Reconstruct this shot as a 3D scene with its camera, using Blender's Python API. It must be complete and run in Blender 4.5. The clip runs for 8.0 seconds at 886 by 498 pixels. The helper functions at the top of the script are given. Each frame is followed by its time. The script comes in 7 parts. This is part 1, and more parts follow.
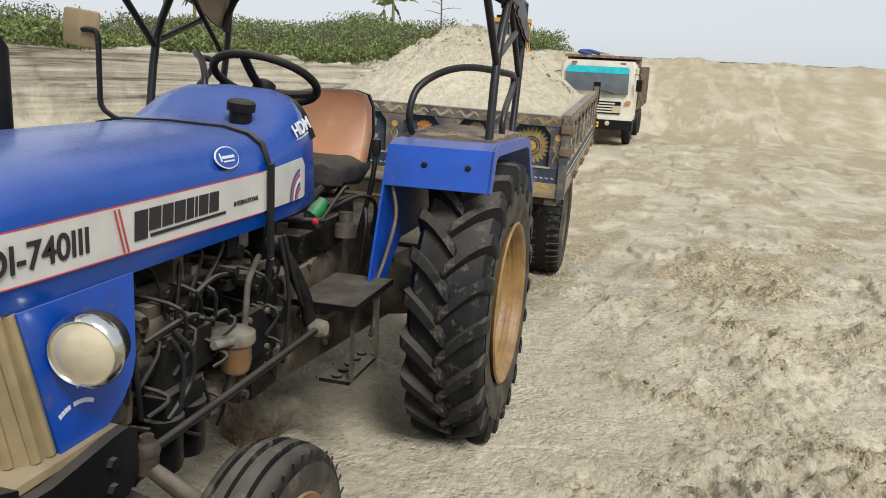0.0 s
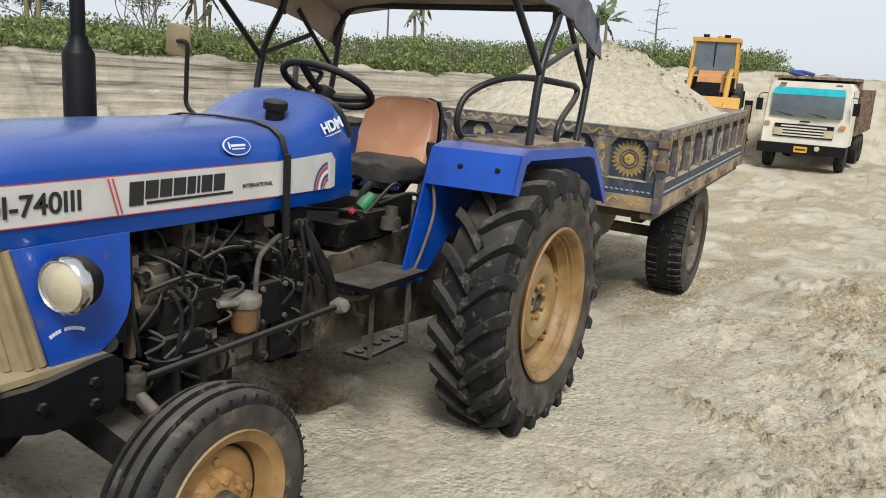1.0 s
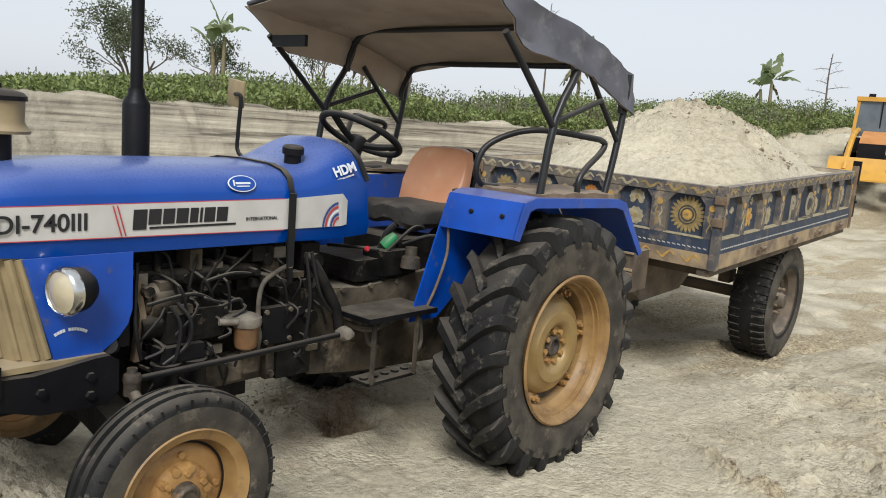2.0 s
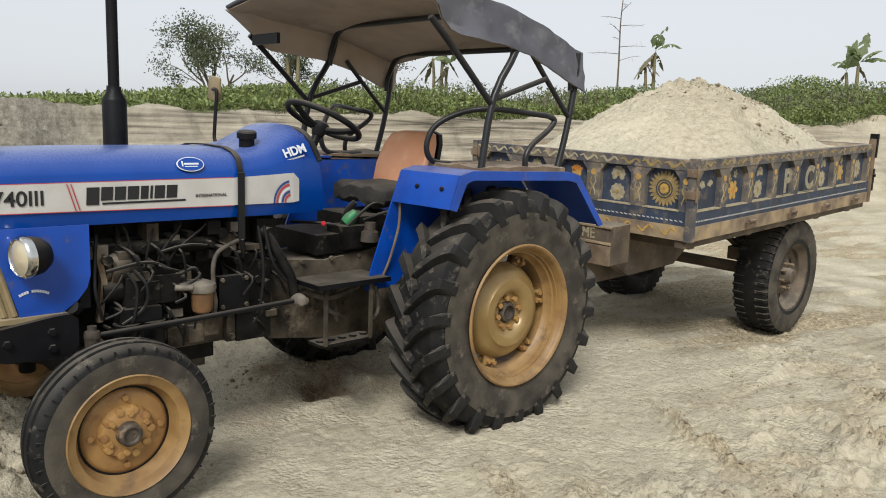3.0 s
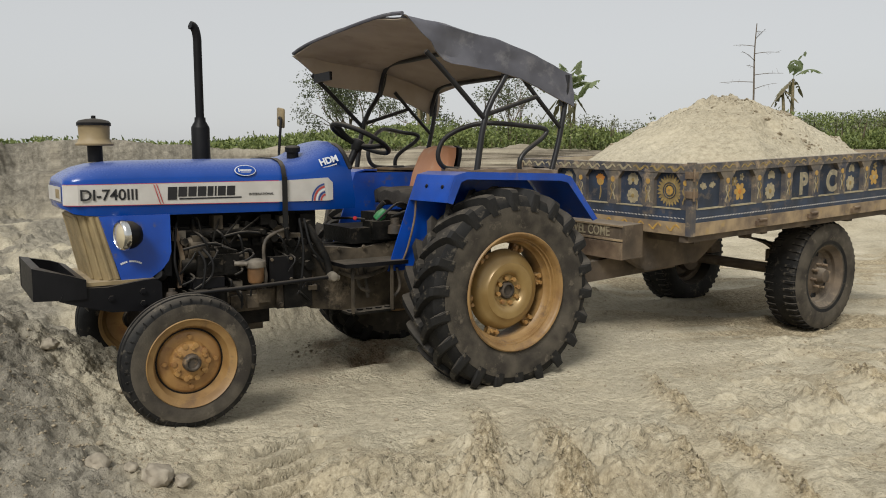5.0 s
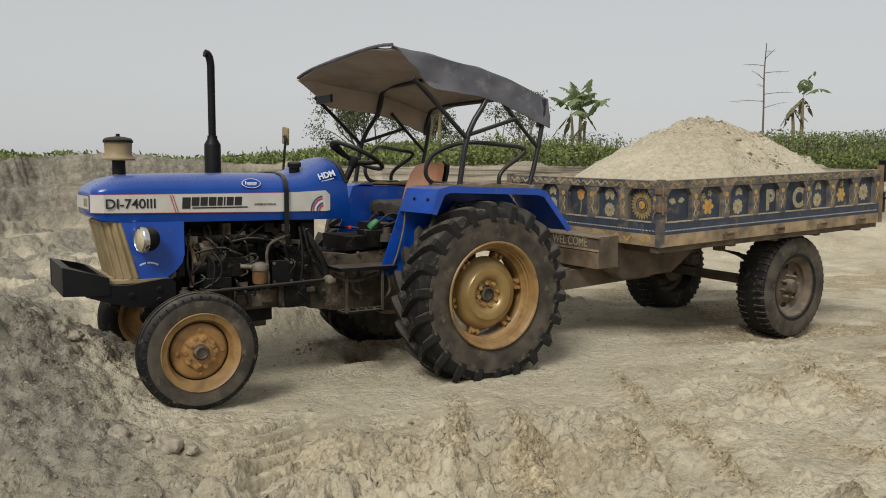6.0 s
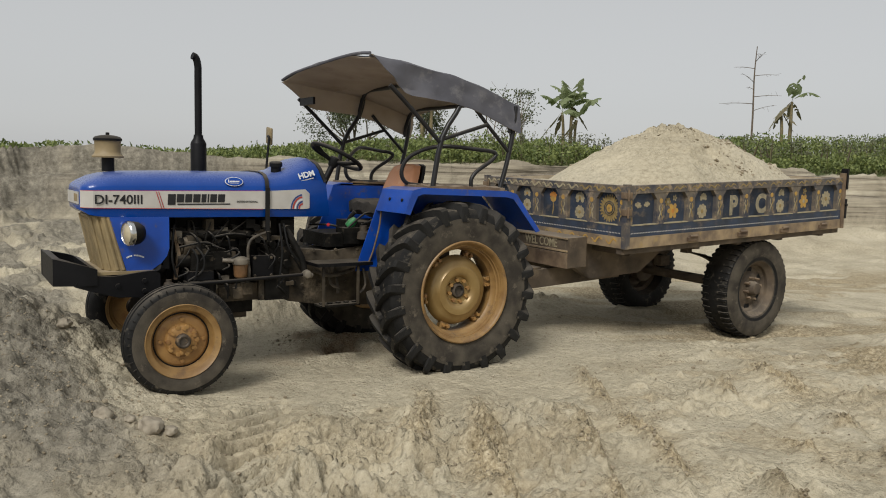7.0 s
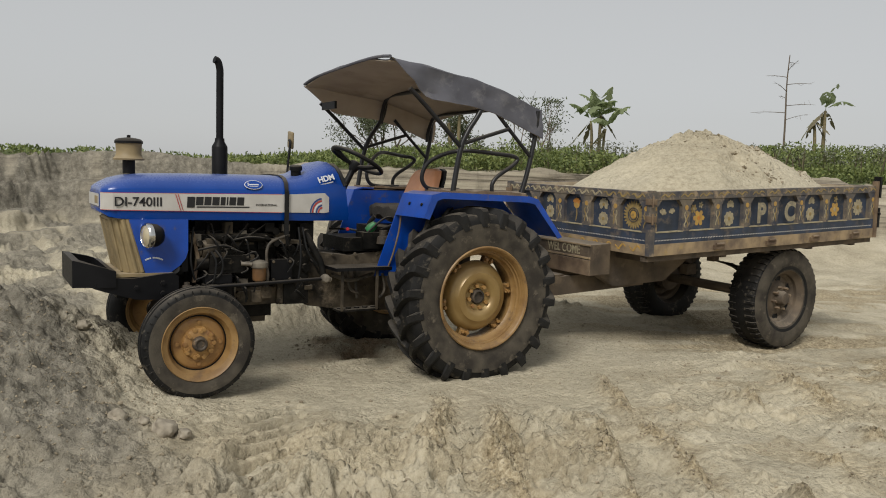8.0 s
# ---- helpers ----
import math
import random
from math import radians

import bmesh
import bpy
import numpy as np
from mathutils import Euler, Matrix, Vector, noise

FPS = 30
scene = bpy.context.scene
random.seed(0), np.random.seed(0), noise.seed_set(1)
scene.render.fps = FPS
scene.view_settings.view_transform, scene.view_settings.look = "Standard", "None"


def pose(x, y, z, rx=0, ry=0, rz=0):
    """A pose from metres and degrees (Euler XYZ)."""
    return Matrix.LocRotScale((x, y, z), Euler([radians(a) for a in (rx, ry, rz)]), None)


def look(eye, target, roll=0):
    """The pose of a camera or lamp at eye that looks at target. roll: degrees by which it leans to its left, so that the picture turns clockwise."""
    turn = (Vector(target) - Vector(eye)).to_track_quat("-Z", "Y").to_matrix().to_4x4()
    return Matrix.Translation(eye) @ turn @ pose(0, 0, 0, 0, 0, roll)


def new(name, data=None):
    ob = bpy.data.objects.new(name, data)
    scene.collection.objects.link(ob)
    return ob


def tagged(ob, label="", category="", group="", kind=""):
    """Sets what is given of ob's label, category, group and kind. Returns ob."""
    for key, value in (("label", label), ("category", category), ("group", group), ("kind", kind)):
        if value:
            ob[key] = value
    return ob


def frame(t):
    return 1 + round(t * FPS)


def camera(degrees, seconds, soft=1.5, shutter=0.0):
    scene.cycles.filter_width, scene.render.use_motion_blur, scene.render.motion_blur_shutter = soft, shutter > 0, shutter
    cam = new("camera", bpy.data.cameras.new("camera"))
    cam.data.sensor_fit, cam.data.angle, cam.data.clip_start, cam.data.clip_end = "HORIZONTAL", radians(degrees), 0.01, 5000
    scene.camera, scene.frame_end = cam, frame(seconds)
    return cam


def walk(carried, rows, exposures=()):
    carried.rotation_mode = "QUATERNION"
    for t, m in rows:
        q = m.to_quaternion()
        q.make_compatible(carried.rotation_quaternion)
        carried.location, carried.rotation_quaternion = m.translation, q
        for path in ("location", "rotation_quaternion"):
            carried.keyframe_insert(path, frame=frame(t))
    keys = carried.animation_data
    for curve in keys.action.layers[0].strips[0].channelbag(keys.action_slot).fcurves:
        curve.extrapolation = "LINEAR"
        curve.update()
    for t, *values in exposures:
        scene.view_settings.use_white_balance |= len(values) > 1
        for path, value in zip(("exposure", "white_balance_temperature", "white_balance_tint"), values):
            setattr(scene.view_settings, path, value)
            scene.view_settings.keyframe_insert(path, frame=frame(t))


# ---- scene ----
cam = camera(57.9, 8.0, soft=1.0)
EXPOSURES = [(0.0, 0.26, 6150, 10), (1.0, 0.32, 6050, 10), (2.5, 0.28, 6150, 10), (3.5, 0.22, 6300, 10), (4.5, 0.06, 6420, 10), (6.0, -0.14, 6500, 10), (7.0, -0.18, 6500, 10), (8.0, -0.22, 6500, 10)]
PATH = [
    (0, (-3.549, -1.43, 1.719), (-1.659, -0.949, 1.277), 3.1),
    (0.5, (-3.496, -1.789, 1.7), (-1.68, -1.103, 1.22), 3.0),
    (1, (-3.499, -2.2, 1.713), (-1.797, -1.24, 1.289), 3.7),
    (1.2, (-3.548, -2.336, 1.71), (-1.888, -1.29, 1.323), 4.2),
    (2.3, (-3.213, -3.066, 1.74), (-1.798, -1.684, 1.44), 4.0),
    (2.5, (-3.181, -3.207, 1.678), (-1.815, -1.777, 1.382), 3.5),
    (3, (-3.065, -3.545, 1.669), (-1.721, -2.099, 1.347), 1.9),
    (3.5, (-2.875, -3.891, 1.559), (-1.567, -2.415, 1.225), 1.5),
    (4, (-2.838, -4.239, 1.541), (-1.648, -2.659, 1.24), 0.1),
    (4.5, (-2.911, -4.53, 1.526), (-1.769, -2.911, 1.255), -1.2),
    (4.7, (-2.984, -4.617, 1.519), (-1.879, -2.97, 1.263), -0.8),
    (6, (-3.196, -5.318, 1.514), (-2.146, -3.626, 1.324), 0.3),
    (6.5, (-3.284, -5.49, 1.561), (-2.221, -3.808, 1.361), 0.6),
    (7, (-3.238, -5.632, 1.565), (-2.17, -3.953, 1.364), 1.4),
    (7.5, (-3.174, -5.667, 1.517), (-2.149, -3.96, 1.33), 1.7),
    (8, (-3.158, -5.61, 1.538), (-2.148, -3.893, 1.356), 1.7),
]
walk(cam, [(t, look(eye, target, roll)) for t, eye, target, roll in PATH], EXPOSURES)

# ---- sky, sun ----
world = bpy.data.worlds.new("sky")
scene.world = world
world.use_nodes = True
wn, wl = world.node_tree.nodes, world.node_tree.links
wn.clear()
sky = wn.new("ShaderNodeTexSky")
sky.sky_type = "NISHITA"
sky.sun_disc = False
SUN_EL, SUN_AZ = 45.0, 218.0
sky.sun_elevation = radians(SUN_EL)
sky.sun_rotation = radians(90 - SUN_AZ)
sky.dust_density = 1.5
sky.air_density = 1.0
sky.ozone_density = 1.0
hsv = wn.new("ShaderNodeHueSaturation")
hsv.inputs["Saturation"].default_value = 0.25
bgd = wn.new("ShaderNodeBackground")
bgd.inputs["Strength"].default_value = 0.112
wout = wn.new("ShaderNodeOutputWorld")
haze = wn.new("ShaderNodeMix")
haze.data_type = "RGBA"
haze.inputs[0].default_value = 0.72
haze.inputs[7].default_value = (5.75, 5.85, 5.85, 1)
wl.new(sky.outputs["Color"], hsv.inputs["Color"])
wl.new(hsv.outputs["Color"], haze.inputs[6])
wl.new(haze.outputs[2], bgd.inputs["Color"])
wl.new(bgd.outputs["Background"], wout.inputs["Surface"])
sun = new("sun", bpy.data.lights.new("sun", "SUN"))
sun.data.energy = 2.9
sun.data.angle = radians(20)
sun.data.color = (1.0, 0.97, 0.92)
sun.matrix_world = look((20 * math.cos(radians(SUN_AZ)), 20 * math.sin(radians(SUN_AZ)), 20 * math.tan(radians(SUN_EL))), (0, 0, 0))

# ---- materials ----
def material(name, base, other=None, rough=0.6, metal=0.0, scale=6.0, fine=60.0, bump=0.15, dirt=None, dirt_at=0.55, dirt_scale=2.5, dust=0.0, dust_col=(0.42, 0.36, 0.28), coat=0.0, vary=0.0, spec=0.5):
    """A surface with grain at two scales, dirt in patches and dust on upward faces."""
    m = bpy.data.materials.new(name)
    m.use_nodes = True
    n, l = m.node_tree.nodes, m.node_tree.links
    p = n["Principled BSDF"]
    co = n.new("ShaderNodeTexCoord")
    big = n.new("ShaderNodeTexNoise")
    big.inputs["Scale"].default_value = scale
    big.inputs["Detail"].default_value = 6
    small = n.new("ShaderNodeTexNoise")
    small.inputs["Scale"].default_value = fine
    small.inputs["Detail"].default_value = 4
    for t in (big, small):
        l.new(co.outputs["Object"], t.inputs["Vector"])
    ramp = n.new("ShaderNodeValToRGB")
    other = other or tuple(c * 0.75 for c in base)
    ramp.color_ramp.elements[0].position, ramp.color_ramp.elements[0].color = 0.35, (*other, 1)
    ramp.color_ramp.elements[1].position, ramp.color_ramp.elements[1].color = 0.65, (*base, 1)
    l.new(big.outputs["Fac"], ramp.inputs["Fac"])
    colour = ramp.outputs["Color"]

    def blend(fac, a, b):
        x = n.new("ShaderNodeMix")
        x.data_type = "RGBA"
        l.new(fac, x.inputs[0])
        l.new(a, x.inputs[6])
        if isinstance(b, tuple):
            x.inputs[7].default_value = (*b, 1)
        else:
            l.new(b, x.inputs[7])
        return x.outputs[2]

    def maths(op, a, b):
        x = n.new("ShaderNodeMath")
        x.operation = op
        for i, v in enumerate((a, b)):
            if isinstance(v, (int, float)):
                x.inputs[i].default_value = v
            else:
                l.new(v, x.inputs[i])
        x.use_clamp = True
        return x.outputs[0]

    if vary:
        info = n.new("ShaderNodeObjectInfo")
        colour = blend(maths("MULTIPLY", info.outputs["Random"], vary), colour, tuple(c * 0.45 for c in base))
    if dirt:
        dn = n.new("ShaderNodeTexNoise")
        dn.inputs["Scale"].default_value = dirt_scale
        dn.inputs["Detail"].default_value = 9
        dn.inputs["Roughness"].default_value = 0.68
        l.new(co.outputs["Object"], dn.inputs["Vector"])
        f = maths("MULTIPLY", maths("SUBTRACT", dn.outputs["Fac"], dirt_at), 7.0)
        colour = blend(maths("MULTIPLY", f, 0.85), colour, dirt)
    rough_out = maths("ADD", maths("MULTIPLY", small.outputs["Fac"], 0.2), rough - 0.1)
    if dust:
        geo = n.new("ShaderNodeNewGeometry")
        sep = n.new("ShaderNodeSeparateXYZ")
        l.new(geo.outputs["Normal"], sep.inputs[0])
        up = maths("MULTIPLY", maths("SUBTRACT", sep.outputs["Z"], 0.35), 1.6)
        f = maths("MULTIPLY", maths("MULTIPLY", up, maths("ADD", big.outputs["Fac"], 0.3)), dust)
        colour = blend(f, colour, dust_col)
        rough_out = maths("ADD", rough_out, maths("MULTIPLY", f, 0.5))
    l.new(colour, p.inputs["Base Color"])
    l.new(rough_out, p.inputs["Roughness"])
    p.inputs["Metallic"].default_value = metal
    p.inputs["Coat Weight"].default_value = coat
    p.inputs["Coat Roughness"].default_value = 0.15
    p.inputs["Specular IOR Level"].default_value = spec
    if bump:
        b = n.new("ShaderNodeBump")
        b.inputs["Strength"].default_value = bump
        b.inputs["Distance"].default_value = 0.01
        l.new(maths("ADD", maths("MULTIPLY", small.outputs["Fac"], 0.5), maths("MULTIPLY", big.outputs["Fac"], 0.5)), b.inputs["Height"])
        l.new(b.outputs["Normal"], p.inputs["Normal"])
    return m


BLUE = material("blue_paint", (0.0012, 0.052, 0.30), (0.0012, 0.043, 0.25), rough=0.22, scale=3, fine=90, bump=0.02, dirt=(0.14, 0.18, 0.30), dirt_at=0.68, dirt_scale=9, dust=0.20, dust_col=(0.50, 0.50, 0.46), coat=0.12, spec=0.35)
BLUE_WORN = material("worn_blue_paint", (0.0015, 0.064, 0.40), (0.003, 0.045, 0.28), rough=0.4, scale=5, fine=90, bump=0.04, dirt=(0.10, 0.085, 0.07), dirt_at=0.57, dirt_scale=11, dust=0.3, coat=0.15)
BLACK = material("black_paint", (0.006, 0.006, 0.007), (0.003, 0.003, 0.004), rough=0.5, spec=0.22, scale=8, bump=0.08, dirt=(0.09, 0.075, 0.06), dirt_at=0.66, dirt_scale=6, dust=0.18)
TUBE = material("black_tube_paint", (0.014, 0.014, 0.015), (0.008, 0.008, 0.009), rough=0.38, spec=0.4, scale=9, bump=0.03, dirt=(0.14, 0.10, 0.07), dirt_at=0.64, dirt_scale=12, dust=0.25)
CAST = material("oily_cast_iron", (0.014, 0.0125, 0.0105), (0.004, 0.004, 0.0035), rough=0.6, metal=0.0, spec=0.14, scale=11, fine=70, bump=0.6, dirt=(0.15, 0.12, 0.085), dirt_at=0.60, dirt_scale=7, dust=0.25)
CASTDUST = material("dusty_cast_housing", (0.105, 0.084, 0.058), (0.022, 0.019, 0.015), rough=0.8, spec=0.2, scale=7, fine=60, bump=0.5, dirt=(0.22, 0.175, 0.12), dirt_at=0.56, dirt_scale=5, dust=0.35)
HOSE = material("grey_hose", (0.13, 0.108, 0.08), (0.03, 0.026, 0.021), rough=0.7, scale=14, bump=0.2)
RUBBER = material("black_hose_rubber", (0.011, 0.011, 0.011), rough=0.6, spec=0.25, scale=10, bump=0.1, dust=0.3)
TYRE = material("dusty_tyre_rubber", (0.016, 0.0155, 0.0145), (0.007, 0.007, 0.007), rough=0.66, scale=9, fine=120, bump=0.3, dirt=(0.14, 0.12, 0.09), dirt_at=0.57, dirt_scale=13, dust=0.22, spec=0.22)
TYRE_WALL = material("sandy_tyre_sidewall", (0.086, 0.074, 0.056), (0.036, 0.031, 0.025), rough=0.85, scale=8, fine=90, bump=0.4, dirt=(0.16, 0.135, 0.10), dirt_at=0.57, dirt_scale=12, spec=0.25)
RIM = material("tan_gold_rim_paint", (0.29, 0.175, 0.062), (0.20, 0.11, 0.036), rough=0.5, scale=9, bump=0.12, dirt=(0.12, 0.07, 0.035), dirt_at=0.53, dirt_scale=11, dust=0.22, dust_col=(0.34, 0.25, 0.15))
DISC = material("gold_disc_paint", (0.33, 0.225, 0.085), (0.25, 0.16, 0.055), rough=0.36, metal=0.25, scale=7, bump=0.06, dirt=(0.15, 0.09, 0.04), dirt_at=0.60, dirt_scale=10, dust=0.2, coat=0.15)
RIM_RUST = material("rusty_gold_rim_paint", (0.34, 0.19, 0.06), (0.22, 0.11, 0.035), rough=0.5, scale=8, bump=0.1, dirt=(0.18, 0.08, 0.03), dirt_at=0.54, dirt_scale=10, coat=0.1)
HUBM = material("dirty_hub_metal", (0.085, 0.065, 0.045), (0.03, 0.025, 0.02), rough=0.65, metal=0.1, scale=20, bump=0.4, dirt=(0.30, 0.19, 0.09), dirt_at=0.56, dirt_scale=14)
TAN = material("tan_grille_paint", (0.30, 0.228, 0.118), (0.20, 0.152, 0.08), rough=0.55, scale=8, bump=0.05, dirt=(0.10, 0.08, 0.05), dirt_at=0.60, dirt_scale=10, dust=0.3)
DECAL = material("silver_grey_decal", (0.52, 0.50, 0.46), (0.46, 0.44, 0.40), rough=0.45, scale=10, bump=0.01, dirt=(0.34, 0.29, 0.22), dirt_at=0.64, dirt_scale=8)
INK = material("black_print", (0.012, 0.012, 0.014), rough=0.45, bump=0.0)
WHITE = material("white_print", (0.72, 0.74, 0.76), rough=0.5, bump=0.0)
REDP = material("red_print", (0.48, 0.05, 0.05), rough=0.5, bump=0.0)
NAVY = material("navy_print", (0.03, 0.06, 0.22), rough=0.5, bump=0.0)
CHROME = material("chrome", (0.75, 0.75, 0.73), (0.6, 0.6, 0.58), rough=0.18, metal=1.0, scale=12, bump=0.02)
SEAT = material("tan_vinyl", (0.54, 0.265, 0.14), (0.45, 0.205, 0.10), rough=0.42, scale=5, fine=140, bump=0.12, dirt=(0.50, 0.36, 0.24), dirt_at=0.56, dirt_scale=5)
SEATDARK = material("dark_torn_cover", (0.03, 0.026, 0.022), (0.014, 0.012, 0.010), rough=0.8, scale=9, bump=0.6, dirt=(0.12, 0.10, 0.085), dirt_at=0.60, dirt_scale=7, dust=0.12)
CANVAS = material("faded_grey_canvas", (0.105, 0.105, 0.120), (0.07, 0.07, 0.082), rough=0.9, scale=5, fine=220, bump=0.25, dirt=(0.19, 0.183, 0.182), dirt_at=0.54, dirt_scale=4)
LINING = material("brown_canvas_lining", (0.44, 0.365, 0.285), (0.36, 0.29, 0.22), rough=0.9, scale=4, fine=220, bump=0.2, dirt=(0.25, 0.19, 0.14), dirt_at=0.58, dirt_scale=3)
AMBER = material("amber_dirty_bowl", (0.19, 0.10, 0.042), (0.12, 0.065, 0.03), rough=0.4, scale=15, bump=0.1)
ALU = material("dull_aluminium", (0.26, 0.23, 0.18), (0.14, 0.12, 0.095), rough=0.65, metal=0.3, scale=14, bump=0.3)
GREEN = material("green_knob_plastic", (0.02, 0.20, 0.06), rough=0.5, scale=10, bump=0.05, dust=0.4)
REDPL = material("red_plastic", (0.45, 0.02, 0.03), rough=0.4, bump=0.0)
RUST = material("rusty_dirty_steel", (0.20, 0.14, 0.085), (0.085, 0.055, 0.035), rough=0.8, scale=7, fine=80, bump=0.4, dirt=(0.32, 0.25, 0.165), dirt_at=0.54, dirt_scale=5, dust=0.4)
CHASSIS = material("dusty_trailer_chassis", (0.145, 0.108, 0.071), (0.055, 0.042, 0.030), rough=0.8, scale=4, fine=60, bump=0.3, dirt=(0.19, 0.145, 0.095), dirt_at=0.55, dirt_scale=6, dust=0.4)
TRBLUE = material("worn_dark_blue_board", (0.034, 0.050, 0.084), (0.024, 0.031, 0.044), rough=0.65, scale=6, fine=70, bump=0.2, dirt=(0.15, 0.12, 0.09), dirt_at=0.54, dirt_scale=9, dust=0.4)
TRFRAME = material("worn_trailer_frame_paint", (0.155, 0.128, 0.092), (0.042, 0.046, 0.062), rough=0.7, scale=6, fine=70, bump=0.25, dirt=(0.36, 0.27, 0.17), dirt_at=0.52, dirt_scale=11, dust=0.4)
TRSILL = material("worn_ochre_sill", (0.36, 0.265, 0.15), (0.15, 0.11, 0.075), rough=0.75, scale=7, fine=70, bump=0.3, dirt=(0.36, 0.25, 0.10), dirt_at=0.56, dirt_scale=9, dust=0.3)
YEL = material("worn_yellow_paint", (0.50, 0.30, 0.06), (0.36, 0.22, 0.07), rough=0.6, scale=30, bump=0.05, dirt=(0.20, 0.15, 0.10), dirt_at=0.58, dirt_scale=25)
FADED = material("faded_cream_paint", (0.34, 0.295, 0.19), (0.20, 0.175, 0.12), rough=0.65, scale=22, bump=0.05, dirt=(0.08, 0.085, 0.095), dirt_at=0.54, dirt_scale=20)
CREAM = material("worn_cream_paint", (0.40, 0.345, 0.22), (0.26, 0.22, 0.14), rough=0.6, scale=30, bump=0.05, dirt=(0.20, 0.16, 0.11), dirt_at=0.58, dirt_scale=25)
OCHRE = material("worn_gold_paint", (0.33, 0.235, 0.085), (0.20, 0.145, 0.06), rough=0.6, scale=30, bump=0.05, dirt=(0.15, 0.11, 0.08), dirt_at=0.58, dirt_scale=25)
ORANGE = material("worn_orange_paint", (0.55, 0.22, 0.03), (0.42, 0.17, 0.04), rough=0.6, scale=30, bump=0.05)
LORRYW = material("cream_lorry_paint", (0.66, 0.62, 0.50), (0.56, 0.52, 0.42), rough=0.4, scale=2, bump=0.02, dirt=(0.36, 0.29, 0.20), dirt_at=0.60, dirt_scale=3, coat=0.2)
CYAN = material("cyan_screen_band", (0.02, 0.46, 0.52), rough=0.4, bump=0.0)
DARKGLASS = material("dusty_windscreen", (0.10, 0.12, 0.13), (0.07, 0.085, 0.095), rough=0.15, scale=2, bump=0.0, spec=0.7)
PLATE = material("yellow_plate", (0.65, 0.36, 0.02), rough=0.5, bump=0.0)
DIGGER = material("yellow_digger_paint", (0.55, 0.29, 0.03), (0.47, 0.24, 0.03), rough=0.45, scale=3, bump=0.03, dirt=(0.30, 0.20, 0.10), dirt_at=0.6, dirt_scale=4, coat=0.1)
DIGBON = material("orange_bonnet_paint", (0.58, 0.27, 0.09), (0.50, 0.22, 0.07), rough=0.5, scale=3, bump=0.03)
BARK = material("grey_brown_bark", (0.17, 0.13, 0.095), (0.09, 0.07, 0.05), rough=0.9, scale=14, fine=60, bump=0.8)
LENS = material("lamp_glass", (0.64, 0.56, 0.39), (0.46, 0.39, 0.25), rough=0.2, metal=0.3, scale=3, fine=40, bump=0.25, coat=0.6)
CLOD = material("sand_clod", (0.36, 0.306, 0.218), (0.20, 0.168, 0.118), rough=0.95, scale=20, fine=90, bump=0.5, spec=0.15)
STONE = material("pale_dusty_stone", (0.38, 0.335, 0.26), (0.22, 0.19, 0.145), rough=0.95, scale=14, fine=90, bump=0.5, spec=0.15)
STALK = material("banana_stalk", (0.22, 0.17, 0.09), (0.14, 0.12, 0.06), rough=0.8, scale=9, bump=0.4)


def leafy(name, c1, c2, through_light=0.25):
    m = bpy.data.materials.new(name)
    m.use_nodes = True
    n, l = m.node_tree.nodes, m.node_tree.links
    p = n["Principled BSDF"]
    geo = n.new("ShaderNodeNewGeometry")
    ramp = n.new("ShaderNodeValToRGB")
    ramp.color_ramp.elements[0].color, ramp.color_ramp.elements[1].color = (*c1, 1), (*c2, 1)
    l.new(geo.outputs["Random Per Island"], ramp.inputs["Fac"])
    l.new(ramp.outputs["Color"], p.inputs["Base Color"])
    p.inputs["Roughness"].default_value = 0.6
    p.inputs["Transmission Weight"].default_value = 0.0
    tr = n.new("ShaderNodeBsdfTranslucent")
    l.new(ramp.outputs["Color"], tr.inputs["Color"])
    mix = n.new("ShaderNodeMixShader")
    mix.inputs[0].default_value = through_light
    l.new(p.outputs[0], mix.inputs[1])
    l.new(tr.outputs[0], mix.inputs[2])
    l.new(mix.outputs[0], n["Material Output"].inputs["Surface"])
    return m


LEAF = leafy("shrub_leaf", (0.085, 0.12, 0.032), (0.25, 0.29, 0.09))
LEAFDRY = leafy("dry_stem_leaf", (0.16, 0.13, 0.08), (0.24, 0.22, 0.12))
LEAFTUFT = leafy("weed_leaf", (0.11, 0.12, 0.07), (0.22, 0.23, 0.14))
LEAFGRASS = leafy("grass_blade", (0.07, 0.10, 0.03), (0.21, 0.19, 0.09))
LEAFTREE = leafy("tree_leaf", (0.06, 0.075, 0.035), (0.14, 0.16, 0.075))
LEAFBAN = leafy("banana_leaf", (0.17, 0.23, 0.10), (0.36, 0.40, 0.22), 0.5)


